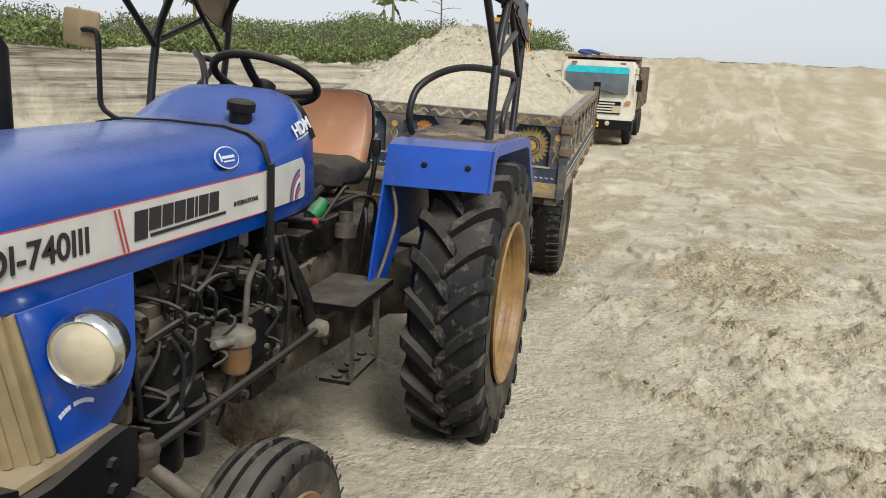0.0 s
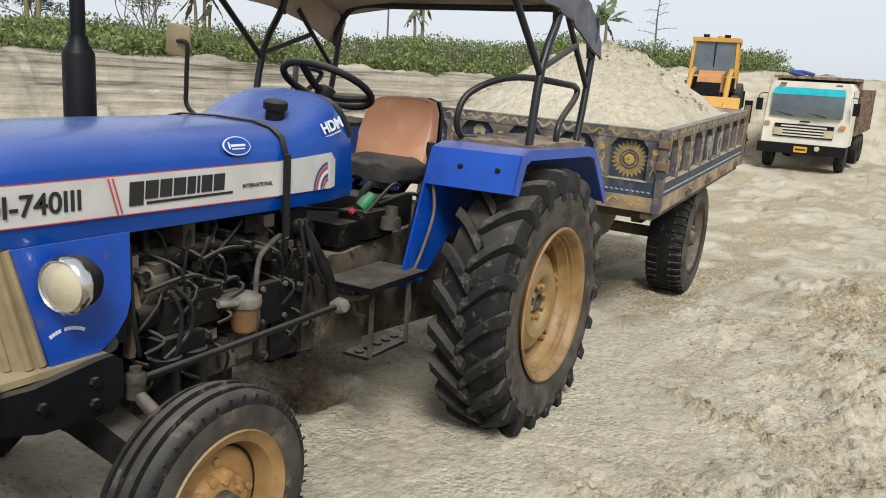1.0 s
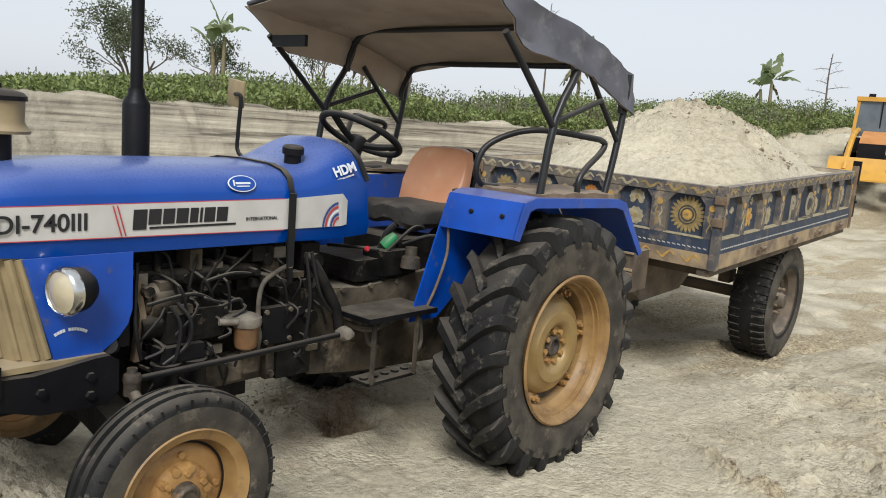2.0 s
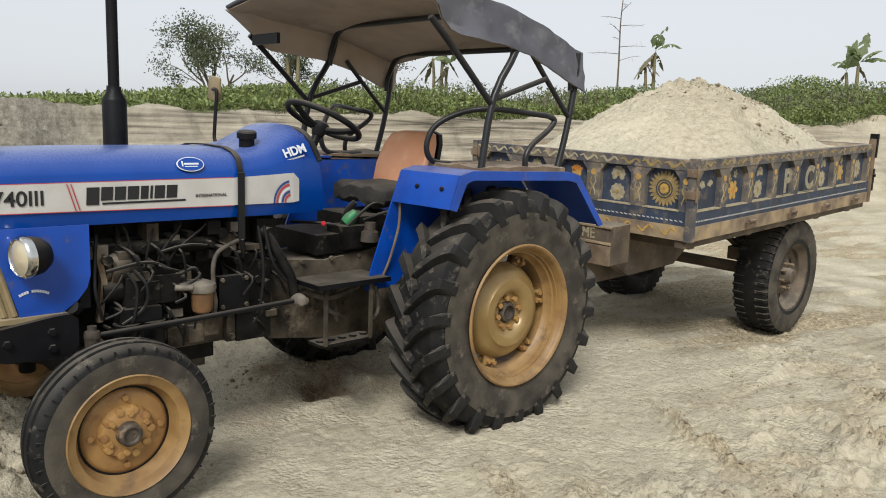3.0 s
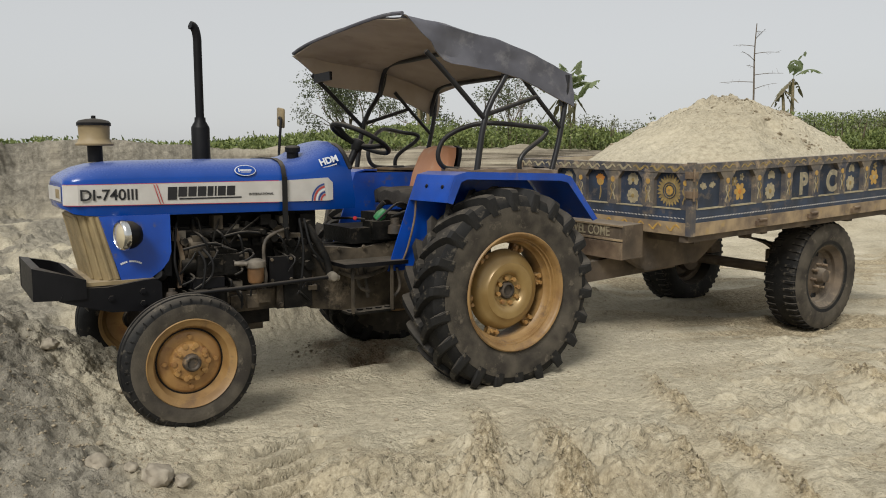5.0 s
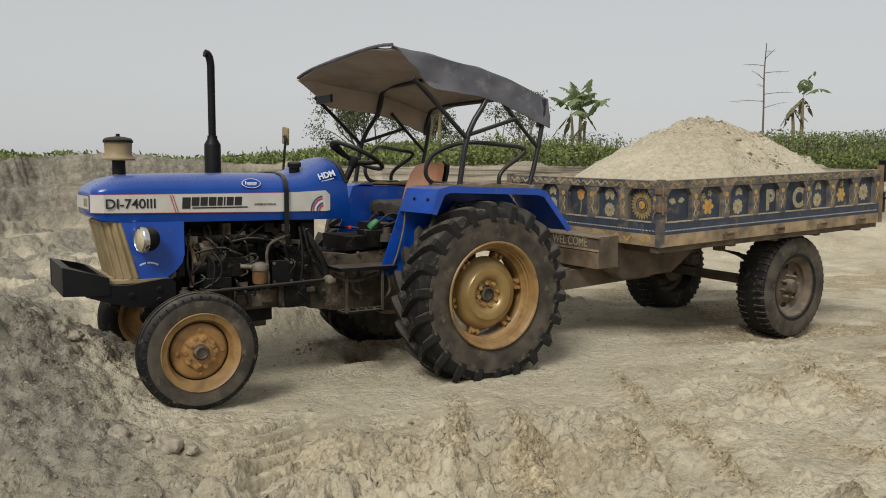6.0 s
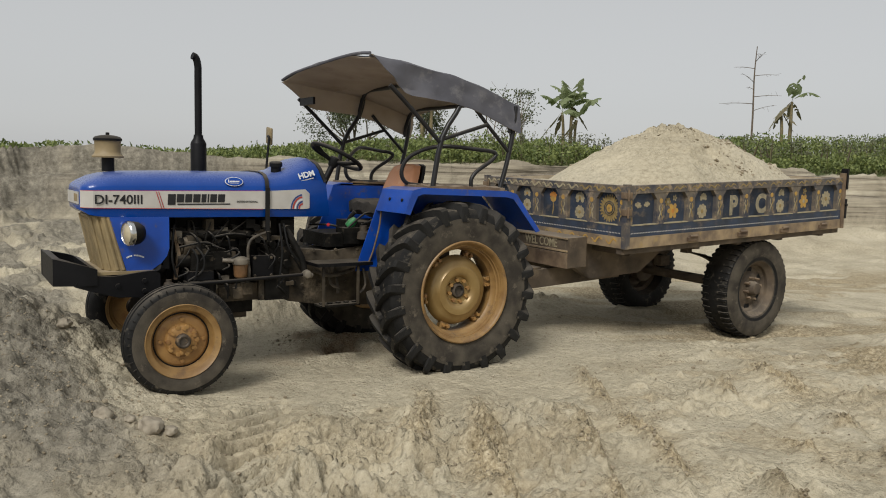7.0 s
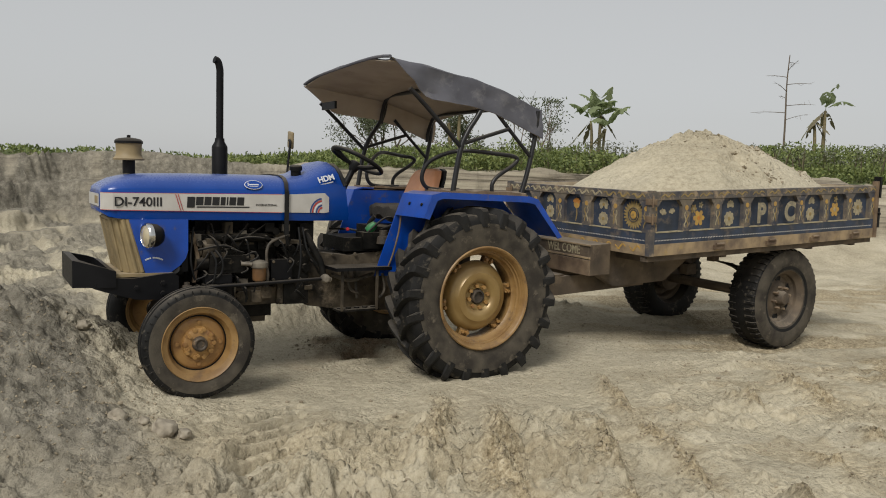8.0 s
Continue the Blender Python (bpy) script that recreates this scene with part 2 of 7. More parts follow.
def sand_material():
    m = bpy.data.materials.new("river_sand")
    m.use_nodes = True
    n, l = m.node_tree.nodes, m.node_tree.links
    p = n["Principled BSDF"]
    p.inputs["Roughness"].default_value = 0.95
    p.inputs["Specular IOR Level"].default_value = 0.15
    co = n.new("ShaderNodeTexCoord")

    def tex(scale, detail=6, rough=0.6):
        t = n.new("ShaderNodeTexNoise")
        t.inputs["Scale"].default_value, t.inputs["Detail"].default_value, t.inputs["Roughness"].default_value = scale, detail, rough
        l.new(co.outputs["Object"], t.inputs["Vector"])
        return t.outputs["Fac"]

    def ramp(fac, *stops):
        r = n.new("ShaderNodeValToRGB")
        e = r.color_ramp.elements
        while len(e) < len(stops):
            e.new(0.5)
        for k, (at, c) in zip(e, stops):
            k.position, k.color = at, (*c, 1)
        l.new(fac, r.inputs["Fac"])
        return r.outputs["Color"]

    def blend(fac, a, b):
        x = n.new("ShaderNodeMix")
        x.data_type = "RGBA"
        l.new(fac, x.inputs[0])
        l.new(a, x.inputs[6])
        l.new(b, x.inputs[7])
        return x.outputs[2]

    def attribute(name):
        a = n.new("ShaderNodeAttribute")
        a.attribute_name = name
        return a.outputs["Fac"]

    base = ramp(tex(0.9, 8, 0.66), (0.32, (0.285, 0.246, 0.172)), (0.5, (0.47, 0.418, 0.304)), (0.66, (0.60, 0.542, 0.412)))
    grain = ramp(tex(22, 10, 0.80), (0.34, (0.175, 0.146, 0.098)), (0.48, (0.46, 0.406, 0.294)), (0.62, (0.62, 0.556, 0.415)))
    mixg = n.new("ShaderNodeMix")
    mixg.data_type = "RGBA"
    mixg.inputs[0].default_value = 0.5
    l.new(base, mixg.inputs[6])
    l.new(grain, mixg.inputs[7])
    colour = mixg.outputs[2]
    # darker grey sand: the damp mound, the left bank face and its rubble
    darker = ramp(tex(9, 10, 0.82), (0.36, (0.125, 0.113, 0.088)), (0.5, (0.22, 0.20, 0.158)), (0.64, (0.35, 0.32, 0.255)))
    mp = n.new("ShaderNodeMapping")
    mp.inputs["Scale"].default_value = (0.22, 0.22, 8.0)
    l.new(co.outputs["Object"], mp.inputs["Vector"])
    layer = n.new("ShaderNodeTexNoise")
    layer.inputs["Scale"].default_value, layer.inputs["Detail"].default_value, layer.inputs["Roughness"].default_value = 1.0, 9, 0.68
    l.new(mp.outputs["Vector"], layer.inputs["Vector"])
    cliff = ramp(layer.outputs["Fac"], (0.37, (0.10, 0.086, 0.064)), (0.46, (0.27, 0.235, 0.178)), (0.55, (0.36, 0.32, 0.24)), (0.68, (0.52, 0.47, 0.36)))
    crumb = ramp(tex(30, 8, 0.80), (0.36, (0.15, 0.116, 0.067)), (0.50, (0.37, 0.305, 0.195)), (0.62, (0.56, 0.48, 0.335)))
    colour = blend(attribute("crumb"), colour, crumb)
    colour = blend(attribute("cliff"), colour, cliff)
    colour = blend(attribute("darker"), colour, darker)
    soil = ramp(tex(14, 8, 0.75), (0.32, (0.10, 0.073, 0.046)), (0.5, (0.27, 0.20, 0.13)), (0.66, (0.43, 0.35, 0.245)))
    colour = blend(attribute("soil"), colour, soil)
    turf = ramp(tex(1.4, 10, 0.75), (0.35, (0.055, 0.075, 0.025)), (0.55, (0.10, 0.12, 0.045)), (0.72, (0.20, 0.17, 0.09)))
    colour = blend(attribute("turf"), colour, turf)
    l.new(colour, p.inputs["Base Color"])
    b = n.new("ShaderNodeBump")
    b.inputs["Strength"].default_value, b.inputs["Distance"].default_value = 0.75, 0.040
    # loose pebbly crumbs, in patches
    cell = n.new("ShaderNodeTexVoronoi")
    cell.inputs["Scale"].default_value = 42
    l.new(co.outputs["Object"], cell.inputs["Vector"])
    lumps_at = n.new("ShaderNodeMapRange")
    lumps_at.inputs["From Min"].default_value, lumps_at.inputs["From Max"].default_value, lumps_at.inputs["To Max"].default_value = 0.44, 0.60, 0.55
    l.new(tex(3.2, 6, 0.7), lumps_at.inputs["Value"])
    lump = n.new("ShaderNodeMath")
    lump.operation = "MULTIPLY"
    l.new(cell.outputs["Distance"], lump.inputs[0])
    l.new(lumps_at.outputs[0], lump.inputs[1])
    fine_sum = n.new("ShaderNodeMath")
    fine_sum.operation = "SUBTRACT"
    x = n.new("ShaderNodeMath")
    x.operation = "ADD"
    l.new(tex(24, 7, 0.7), x.inputs[0])
    y = n.new("ShaderNodeMath")
    y.operation = "MULTIPLY"
    y.inputs[1].default_value = 0.35
    l.new(tex(120, 3, 0.6), y.inputs[0])
    l.new(y.outputs[0], x.inputs[1])
    rough_at = n.new("ShaderNodeMapRange")
    rough_at.inputs["From Min"].default_value, rough_at.inputs["From Max"].default_value = 0.40, 0.62
    rough_at.inputs["To Min"].default_value, rough_at.inputs["To Max"].default_value = 0.22, 1.15
    l.new(tex(1.9, 6, 0.65), rough_at.inputs["Value"])
    scaled = n.new("ShaderNodeMath")
    scaled.operation = "MULTIPLY"
    l.new(x.outputs[0], scaled.inputs[0])
    l.new(rough_at.outputs[0], scaled.inputs[1])
    l.new(scaled.outputs[0], fine_sum.inputs[0])
    l.new(lump.outputs[0], fine_sum.inputs[1])
    l.new(fine_sum.outputs[0], b.inputs["Height"])
    l.new(b.outputs["Normal"], p.inputs["Normal"])
    return m


SAND = sand_material()

# ---- building helpers ----
def thing(name, label, category, group="", at=None):
    ob = new(name)
    ob.empty_display_size = 0.2
    if at is not None:
        ob.matrix_world = at
    return tagged(ob, label, category, group)


def part(name, bm, mat, parent=None, label="", smooth=True, bevel=0.0):
    """One mesh object out of a bmesh, under a thing or a part."""
    if bevel:
        edges = [e for e in bm.edges if len(e.link_faces) == 2 and e.calc_face_angle(0) > 0.6]
        bmesh.ops.bevel(bm, geom=edges, offset=bevel, segments=2, affect="EDGES", profile=0.5, clamp_overlap=True)
    bmesh.ops.recalc_face_normals(bm, faces=bm.faces)
    me = bpy.data.meshes.new(name)
    bm.to_mesh(me)
    bm.free()
    me.materials.append(mat)
    if smooth:
        me.shade_smooth()
        me.set_sharp_from_angle(angle=radians(38))
    ob = new(name, me)
    if parent is not None:
        ob.parent = parent
    if label:
        ob["label"] = label
    return ob


def box(bm, x0, x1, y0, y1, z0, z1, turn=None):
    vs = [bm.verts.new((x, y, z)) for x in (x0, x1) for y in (y0, y1) for z in (z0, z1)]
    for f in ((0, 1, 3, 2), (4, 6, 7, 5), (0, 4, 5, 1), (2, 3, 7, 6), (0, 2, 6, 4), (1, 5, 7, 3)):
        bm.faces.new([vs[i] for i in f])
    if turn:
        bmesh.ops.transform(bm, matrix=turn, verts=vs)
    return bm


def boxes(*args):
    bm = bmesh.new()
    for a in args:
        box(bm, *a)
    return bm


def frame_of(d):
    d = Vector(d).normalized()
    u = d.orthogonal().normalized()
    if abs(d.z) < 0.9:
        u = d.cross(Vector((0, 0, 1))).normalized()
    return d, u, d.cross(u).normalized()


def rod(bm, a, b, r, r2=None, seg=12):
    a, b = Vector(a), Vector(b)
    d, u, v = frame_of(b - a)
    r2 = r if r2 is None else r2
    rings = [[bm.verts.new(p + (u * math.cos(6.28319 * i / seg) + v * math.sin(6.28319 * i / seg)) * q) for i in range(seg)] for p, q in ((a, r), (b, r2))]
    for i in range(seg):
        bm.faces.new((rings[0][i], rings[0][(i + 1) % seg], rings[1][(i + 1) % seg], rings[1][i]))
    bm.faces.new(rings[0])
    bm.faces.new(rings[1][::-1])
    return bm


def soft_line(pts, steps=5):
    """A smooth line through the points."""
    pts = [Vector(p) for p in pts]
    out = []
    for i in range(len(pts) - 1):
        p0, p1, p2, p3 = pts[max(i - 1, 0)], pts[i], pts[i + 1], pts[min(i + 2, len(pts) - 1)]
        for k in range(steps):
            t = k / steps
            out.append(0.5 * ((2 * p1) + (p2 - p0) * t + (2 * p0 - 5 * p1 + 4 * p2 - p3) * t * t + (3 * p1 - p0 - 3 * p2 + p3) * t ** 3))
    return out + [pts[-1]]


def tube(bm, pts, r, seg=10, soft=5, taper=None):
    """A round tube along a line; taper gives the radius at its end."""
    line = soft_line(pts, soft) if soft else [Vector(p) for p in pts]
    rings = []
    prev = None
    for i, p in enumerate(line):
        d = (line[min(i + 1, len(line) - 1)] - line[max(i - 1, 0)]).normalized()
        u = d.orthogonal().normalized() if prev is None else (prev - d * prev.dot(d)).normalized()
        prev = u
        v = d.cross(u)
        q = r if taper is None else r + (taper - r) * i / (len(line) - 1)
        rings.append([bm.verts.new(p + (u * math.cos(6.28319 * k / seg) + v * math.sin(6.28319 * k / seg)) * q) for k in range(seg)])
    for a, b in zip(rings, rings[1:]):
        for k in range(seg):
            bm.faces.new((a[k], a[(k + 1) % seg], b[(k + 1) % seg], b[k]))
    bm.faces.new(rings[0][::-1])
    bm.faces.new(rings[-1])
    return bm


def lathe(bm, profile, origin=(0, 0, 0), axis=(0, 1, 0), seg=48, closed=False):
    """Turns (along, radius) pairs round an axis."""
    o = Vector(origin)
    d, u, v = frame_of(axis)
    rings = []
    for a, r in profile:
        if r < 1e-5:
            rings.append([bm.verts.new(o + d * a)])
        else:
            rings.append([bm.verts.new(o + d * a + (u * math.cos(6.28319 * k / seg) + v * math.sin(6.28319 * k / seg)) * r) for k in range(seg)])
    pairs = list(zip(rings, rings[1:])) + ([(rings[-1], rings[0])] if closed else [])
    for a, b in pairs:
        for k in range(seg):
            q = [a[k % len(a)], a[(k + 1) % len(a)], b[(k + 1) % len(b)], b[k % len(b)]]
            q = [w for i, w in enumerate(q) if w not in q[:i]]
            if len(q) > 2:
                bm.faces.new(q)
    return bm


def prism(bm, outline, a, b, plane="xz"):
    """A flat outline given thickness from a to b along the third axis."""
    def at(p, c):
        return {"xz": (p[0], c, p[1]), "yz": (c, p[0], p[1]), "xy": (p[0], p[1], c)}[plane]
    lo, hi = [bm.verts.new(at(p, a)) for p in outline], [bm.verts.new(at(p, b)) for p in outline]
    k = len(outline)
    for i in range(k):
        bm.faces.new((lo[i], lo[(i + 1) % k], hi[(i + 1) % k], hi[i]))
    bm.faces.new(lo[::-1])
    bm.faces.new(hi)
    return bm


def lofted(bm, sections, caps=True):
    rings = [[bm.verts.new(p) for p in s] for s in sections]
    k = len(rings[0])
    for a, b in zip(rings, rings[1:]):
        for i in range(k):
            bm.faces.new((a[i], a[(i + 1) % k], b[(i + 1) % k], b[i]))
    if caps:
        bm.faces.new(rings[0][::-1])
        bm.faces.new(rings[-1])
    return bm


def lettering(text, size, mat, parent, m, label="", name="lettering", squeeze=1.0, bold=0.0):
    cu = bpy.data.curves.new(name, "FONT")
    cu.body, cu.size, cu.extrude, cu.offset = text, size, 0.0008, bold
    cu.align_x = "LEFT"
    tmp = new(name, cu)
    bpy.context.view_layer.update()
    me = bpy.data.meshes.new_from_object(tmp.evaluated_get(bpy.context.evaluated_depsgraph_get()))
    bpy.data.objects.remove(tmp)
    me.materials.clear()
    me.materials.append(mat)
    ob = new(name, me)
    ob.parent = parent
    ob.matrix_local = m @ Matrix.Diagonal((squeeze, 1, 1, 1))
    if label:
        ob["label"] = label
    return ob


def smooth01(a, b, x):
    t = np.clip((x - a) / (b - a), 0, 1)
    return t * t * (3 - 2 * t)


HASH = np.random.RandomState(7).rand(256, 256)


def fuzz(x, y, scale, seed=0):
    """Smooth value noise in 0..1."""
    x, y = np.asarray(x) / scale + seed * 17.3, np.asarray(y) / scale + seed * 5.7
    i, j = np.floor(x).astype(int), np.floor(y).astype(int)
    u, v = x - i, y - j
    u, v = u * u * (3 - 2 * u), v * v * (3 - 2 * v)
    g = lambda a, b: HASH[a % 256, b % 256]
    return (g(i, j) * (1 - u) + g(i + 1, j) * u) * (1 - v) + (g(i, j + 1) * (1 - u) + g(i + 1, j + 1) * u) * v


def fuzzes(x, y, scale, octaves=4, seed=0, gain=0.5):
    total, amp, norm = 0, 1.0, 0
    for k in range(octaves):
        total = total + amp * fuzz(x, y, scale / 2 ** k, seed + k * 3)
        norm += amp
        amp *= gain
    return total / norm

# ---- ground: one sheet of sand, with the cut bank round the pit ----
EDGE = [(-160, 40), (-60, 24), (-25, 16.5), (-8, 14.0), (4, 13.2), (13, 12.6), (20, 9.6), (26, 8.0), (34, 7.0), (39, 1.0), (40, -14), (34, -45), (10, -75), (-40, -80), (-120, -60), (-160, 40)]


def edge_distance(x, y):
    """Metres outside the bank's top edge; inside the pit it is negative."""
    best = np.full(np.shape(x), 1e9)
    inside = np.zeros(np.shape(x), bool)
    for (ax, ay), (bx, by) in zip(EDGE, EDGE[1:]):
        dx, dy = bx - ax, by - ay
        t = np.clip(((x - ax) * dx + (y - ay) * dy) / (dx * dx + dy * dy), 0, 1)
        best = np.minimum(best, np.hypot(x - ax - t * dx, y - ay - t * dy))
        cross = ((ay > y) != (by > y)) & (x < (bx - ax) * (y - ay) / ((by - ay) if by != ay else 1e-9) + ax)
        inside ^= cross
    return np.where(inside, -best, best)


def hump(x, y, cx, cy, rx, ry, h, turn=0.0):
    c, s = math.cos(turn), math.sin(turn)
    u, v = (x - cx) * c + (y - cy) * s, -(x - cx) * s + (y - cy) * c
    return h * np.exp(-((u / rx) ** 2 + (v / ry) ** 2))


RUTS = ((-1.45, 0.13, 0.055), (-0.95, 0.15, 0.085), (-0.42, 0.13, 0.080), (0.02, 0.12, 0.06), (0.44, 0.14, 0.07), (0.98, 0.12, 0.045), (1.50, 0.16, 0.06), (2.2, 0.12, 0.035), (3.0, 0.14, 0.035))


def rut_shape(x, y):
    """Ridges pushed up by tyres: a gentle side, a steep crumbling side and a pressed track."""
    rise, loose = np.zeros(np.shape(x)), np.zeros(np.shape(x))
    for k, (ox, wid, dep) in enumerate(RUTS):
        c = x - ox - 0.59 * (y + 2.6) + 0.20 * (fuzz(x * 0 + 3.1 * k, y, 0.7, k) - 0.5) + 0.09 * (fuzzes(x, y, 0.16, 2, 20 + k) - 0.5)
        reach = 0.35 * (k % 3)
        on = smooth01(-0.9 - reach, -1.6 - reach, y) * smooth01(-7.5, -5.5, y) * smooth01(0.22, 0.55, fuzz(x, y, 0.65, 30 + k))
        u = c / (0.62 * wid)
        ridge = np.where(u < 0, np.exp(-(u / 1.5) ** 2), np.exp(-(u / 0.55) ** 2))
        rise = rise + on * dep * (0.50 * ridge - 0.45 * np.exp(-((u - 1.7) / 0.8) ** 2))
        loose = np.maximum(loose, on * np.exp(-((u - 0.2) / 1.1) ** 2) * smooth01(0.30, 0.5, fuzzes(x, y, 0.35, 2, 57 + k)))
    return rise, loose


def ground_height(x, y):
    x, y = np.asarray(x, float), np.asarray(y, float)
    far = np.hypot(x, y)
    s = edge_distance(x, y) + (fuzzes(x, y, 3.0, 4, 1) - 0.5) * 1.6
    g = 0.085 - 0.53 * smooth01(2.0, 13.0, x) + (fuzzes(x, y, 5.0, 3, 2) - 0.5) * 0.16 * smooth01(3.0, 9.0, far)
    g = g + (fuzzes(x, y, 1.3, 3, 3) - 0.5) * 0.05
    # mound by the front wheels and spoil under the tractor
    m = hump(x, y, -3.15, 0.35, 0.92, 0.85, 0.62) + hump(x, y, -3.25, -0.72, 0.65, 0.50, 0.22) + hump(x, y, -3.10, -1.25, 0.70, 0.55, 0.15) + hump(x, y, -2.62, -1.45, 0.40, 0.30, 0.07)
    m = m + hump(x, y, -0.62, 0.62, 0.26, 0.15, 0.07) + hump(x, y, -0.70, 0.36, 0.16, 0.12, 0.05) + hump(x, y, -0.27, 0.45, 0.26, 0.10, 0.05) + hump(x, y, -0.23, 0.16, 0.10, 0.16, 0.05) - hump(x, y, -0.46, 0.19, 0.12, 0.09, 0.34) + hump(x, y, -0.55, 0.01, 0.18, 0.07, 0.03)
    m = m - hump(x, y, 3.5, -0.2, 1.3, 1.2, 0.06)
    m = m + hump(x, y, -1.1, 1.6, 0.9, 0.5, 0.27) + hump(x, y, 2.4, 1.2, 0.5, 0.4, 0.12) + hump(x, y, 26.3, 4.2, 3.0, 2.2, 0.40)
    g = g + m + 0.30 * np.maximum(m, 0) * (fuzzes(x, y, 0.16, 3, 5, 0.6) - 0.5)
    # churned sand: clods in patches
    near = 1 - smooth01(5.5, 10.0, far)
    patch = smooth01(0.42, 0.60, fuzzes(x, y, 0.9, 3, 6)) * smooth01(-0.9, -2.1, y)
    patch = np.maximum(patch, 0.5 * smooth01(0.05, 0.25, m))
    patch = np.maximum(patch, 0.55 * smooth01(0.5, 0.66, fuzzes(x, y, 1.7, 3, 8)))
    clod = fuzzes(x, y, 0.11, 3, 9, 0.62)
    g = g + near * patch * (0.060 * (clod - 0.45) + 0.025 * np.maximum(clod - 0.58, 0) * 6)
    g = g + near * 0.010 * (fuzzes(x, y, 0.05, 2, 12) - 0.5)
    # the foreground is broken up: crumbs, lumps and torn edges
    torn = near * smooth01(-1.15, -2.0, y + 0.5 * (fuzz(x, y, 0.9, 22) - 0.5)) * (0.25 + 0.75 * smooth01(0.36, 0.58, fuzzes(x, y, 0.7, 3, 23))) * (0.2 + 0.8 * smooth01(2.9, 1.6, x))
    torn = np.maximum(torn, near * (0.55 + 0.35 * (x > -1)) * smooth01(0.03, 0.15, np.abs(m)))
    torn = np.maximum(torn, near * 0.6 * smooth01(-2.1, -2.9, x) * smooth01(-1.3, -0.6, y))
    print_band = np.exp(-((x + 1.78 - 0.46 * (y + 1.47)) / 0.18) ** 4) * smooth01(-0.9, -1.1, y) * smooth01(-2.6, -2.3, y)
    torn = 0.8 * torn * (1 - 0.97 * print_band) * (1.3 - 0.85 * smooth01(-0.9, 0.4, x - 0.59 * (y + 2.6)) * (y < -0.6))
    plate1, plate2 = fuzzes(x, y, 0.36, 3, 28, 0.6), fuzzes(x, y, 0.22, 3, 29, 0.6)
    g = g + torn * (0.046 * smooth01(0.475, 0.500, plate1) + 0.042 * smooth01(0.545, 0.565, plate2) - 0.034)
    ridge = 1 - np.abs(2 * fuzzes(x, y, 0.24, 3, 24, 0.6) - 1)
    crumb = 1 - np.abs(2 * fuzzes(x, y, 0.085, 3, 25, 0.65) - 1)
    g = g + torn * (0.030 * smooth01(0.50, 0.525, fuzzes(x, y, 0.11, 3, 46, 0.6)) + 0.045 * (ridge - 0.75) + 0.066 * (crumb - 0.72) + 0.030 * (1 - np.abs(2 * fuzzes(x, y, 0.045, 2, 45, 0.6) - 1) - 0.7) + 0.016 * smooth01(0.52, 0.55, fuzzes(x, y, 0.05, 2, 67)) + 0.05 * (fuzzes(x, y, 0.5, 2, 26) - 0.5))
    wide = smooth01(1.8, 4.5, y) * smooth01(25, 15, far) + 0.18 * smooth01(3.5, 7.0, x) * smooth01(2, 0, y)
    g = g + smooth01(0.8, 2.5, x) * smooth01(30, 18, x) * smooth01(5, 3, y) * (0.11 * (fuzzes(x * 0.3, y + 0.12 * x, 0.45, 3, 59, 0.6) - 0.5) + 0.05 * smooth01(0.50, 0.55, fuzzes(x * 0.35, y + 0.1 * x, 0.7, 3, 61)))
    g = g + wide * ((fuzzes(x, y, 1.3, 4, 27, 0.6) - 0.5) * 0.40)
    # rubble fallen from the bank
    fallen = smooth01(1.3, 2.6, y) * smooth01(5.5, 0.5, x) * smooth01(-16, -9, x) * smooth01(14, 10, y)
    scree = 1 - np.abs(2 * fuzzes(x, y, 0.75, 4, 48, 0.62) - 1)
    g = g + fallen * (0.24 * (scree - 0.7) + 0.06 * smooth01(0.48, 0.58, fuzzes(x, y, 0.55, 3, 49, 0.6)) + 0.04 * smooth01(0.50, 0.60, fuzzes(x, y, 0.22, 3, 50, 0.6)) - 0.08)
    # wheel ruts that run past the trailer towards the foreground
    rise, loose = rut_shape(x, y)
    pebble = 1 - np.abs(2 * fuzzes(x, y, 0.075, 3, 55, 0.7) - 1)
    g = g + near * (rise + loose * (0.070 * (pebble - 0.7) + 0.030 * smooth01(0.50, 0.53, fuzzes(x, y, 0.06, 2, 56)) + 0.016 * smooth01(0.5, 0.54, fuzzes(x, y, 0.035, 2, 66))))
    # lug prints beside the front wheel
    cx = x + 1.78 - 0.46 * (y + 1.47)
    on = np.exp(-(cx / 0.155) ** 4) * smooth01(-0.9, -1.1, y) * smooth01(-2.6, -2.3, y) * (0.5 + 0.8 * fuzz(x, y, 0.3, 47))
    g = g - on * 0.135 * smooth01(-0.2, 0.25, np.sin((y - 0.5 * cx) * 33.0))
    # the bank
    top = 1.86 - 0.22 * smooth01(-1.5, 5, x) + 0.06 * smooth01(5, 10, x) + 1.05 * smooth01(22, 36, x) + (fuzzes(x, y, 9.0, 3, 14) - 0.5) * 0.30
    wide_s = s / (1 + 1.6 * smooth01(22, 32, x))
    talus = (0.30 + 0.67 * smooth01(22, 30, x)) * smooth01(-5.5, -0.4, wide_s) ** 1.5
    ledge = (fuzzes(x, y, 0.8, 4, 16) - 0.5)
    wall = (0.36 * smooth01(-1.5, -1.0, s + 0.5 * ledge) + 0.34 * smooth01(-0.75, -0.35, s + 0.35 * ledge)) * (1 - smooth01(22, 30, x))
    f = np.minimum(talus + wall, 1.0)
    f = np.where(s > -0.35, np.maximum(f, smooth01(-0.45, 0.25, s) * 0.02 + 0.98), f)
    out = g + (top - g) * f
    rough = smooth01(-4.5, -1.2, s) * smooth01(1.0, -0.2, s)
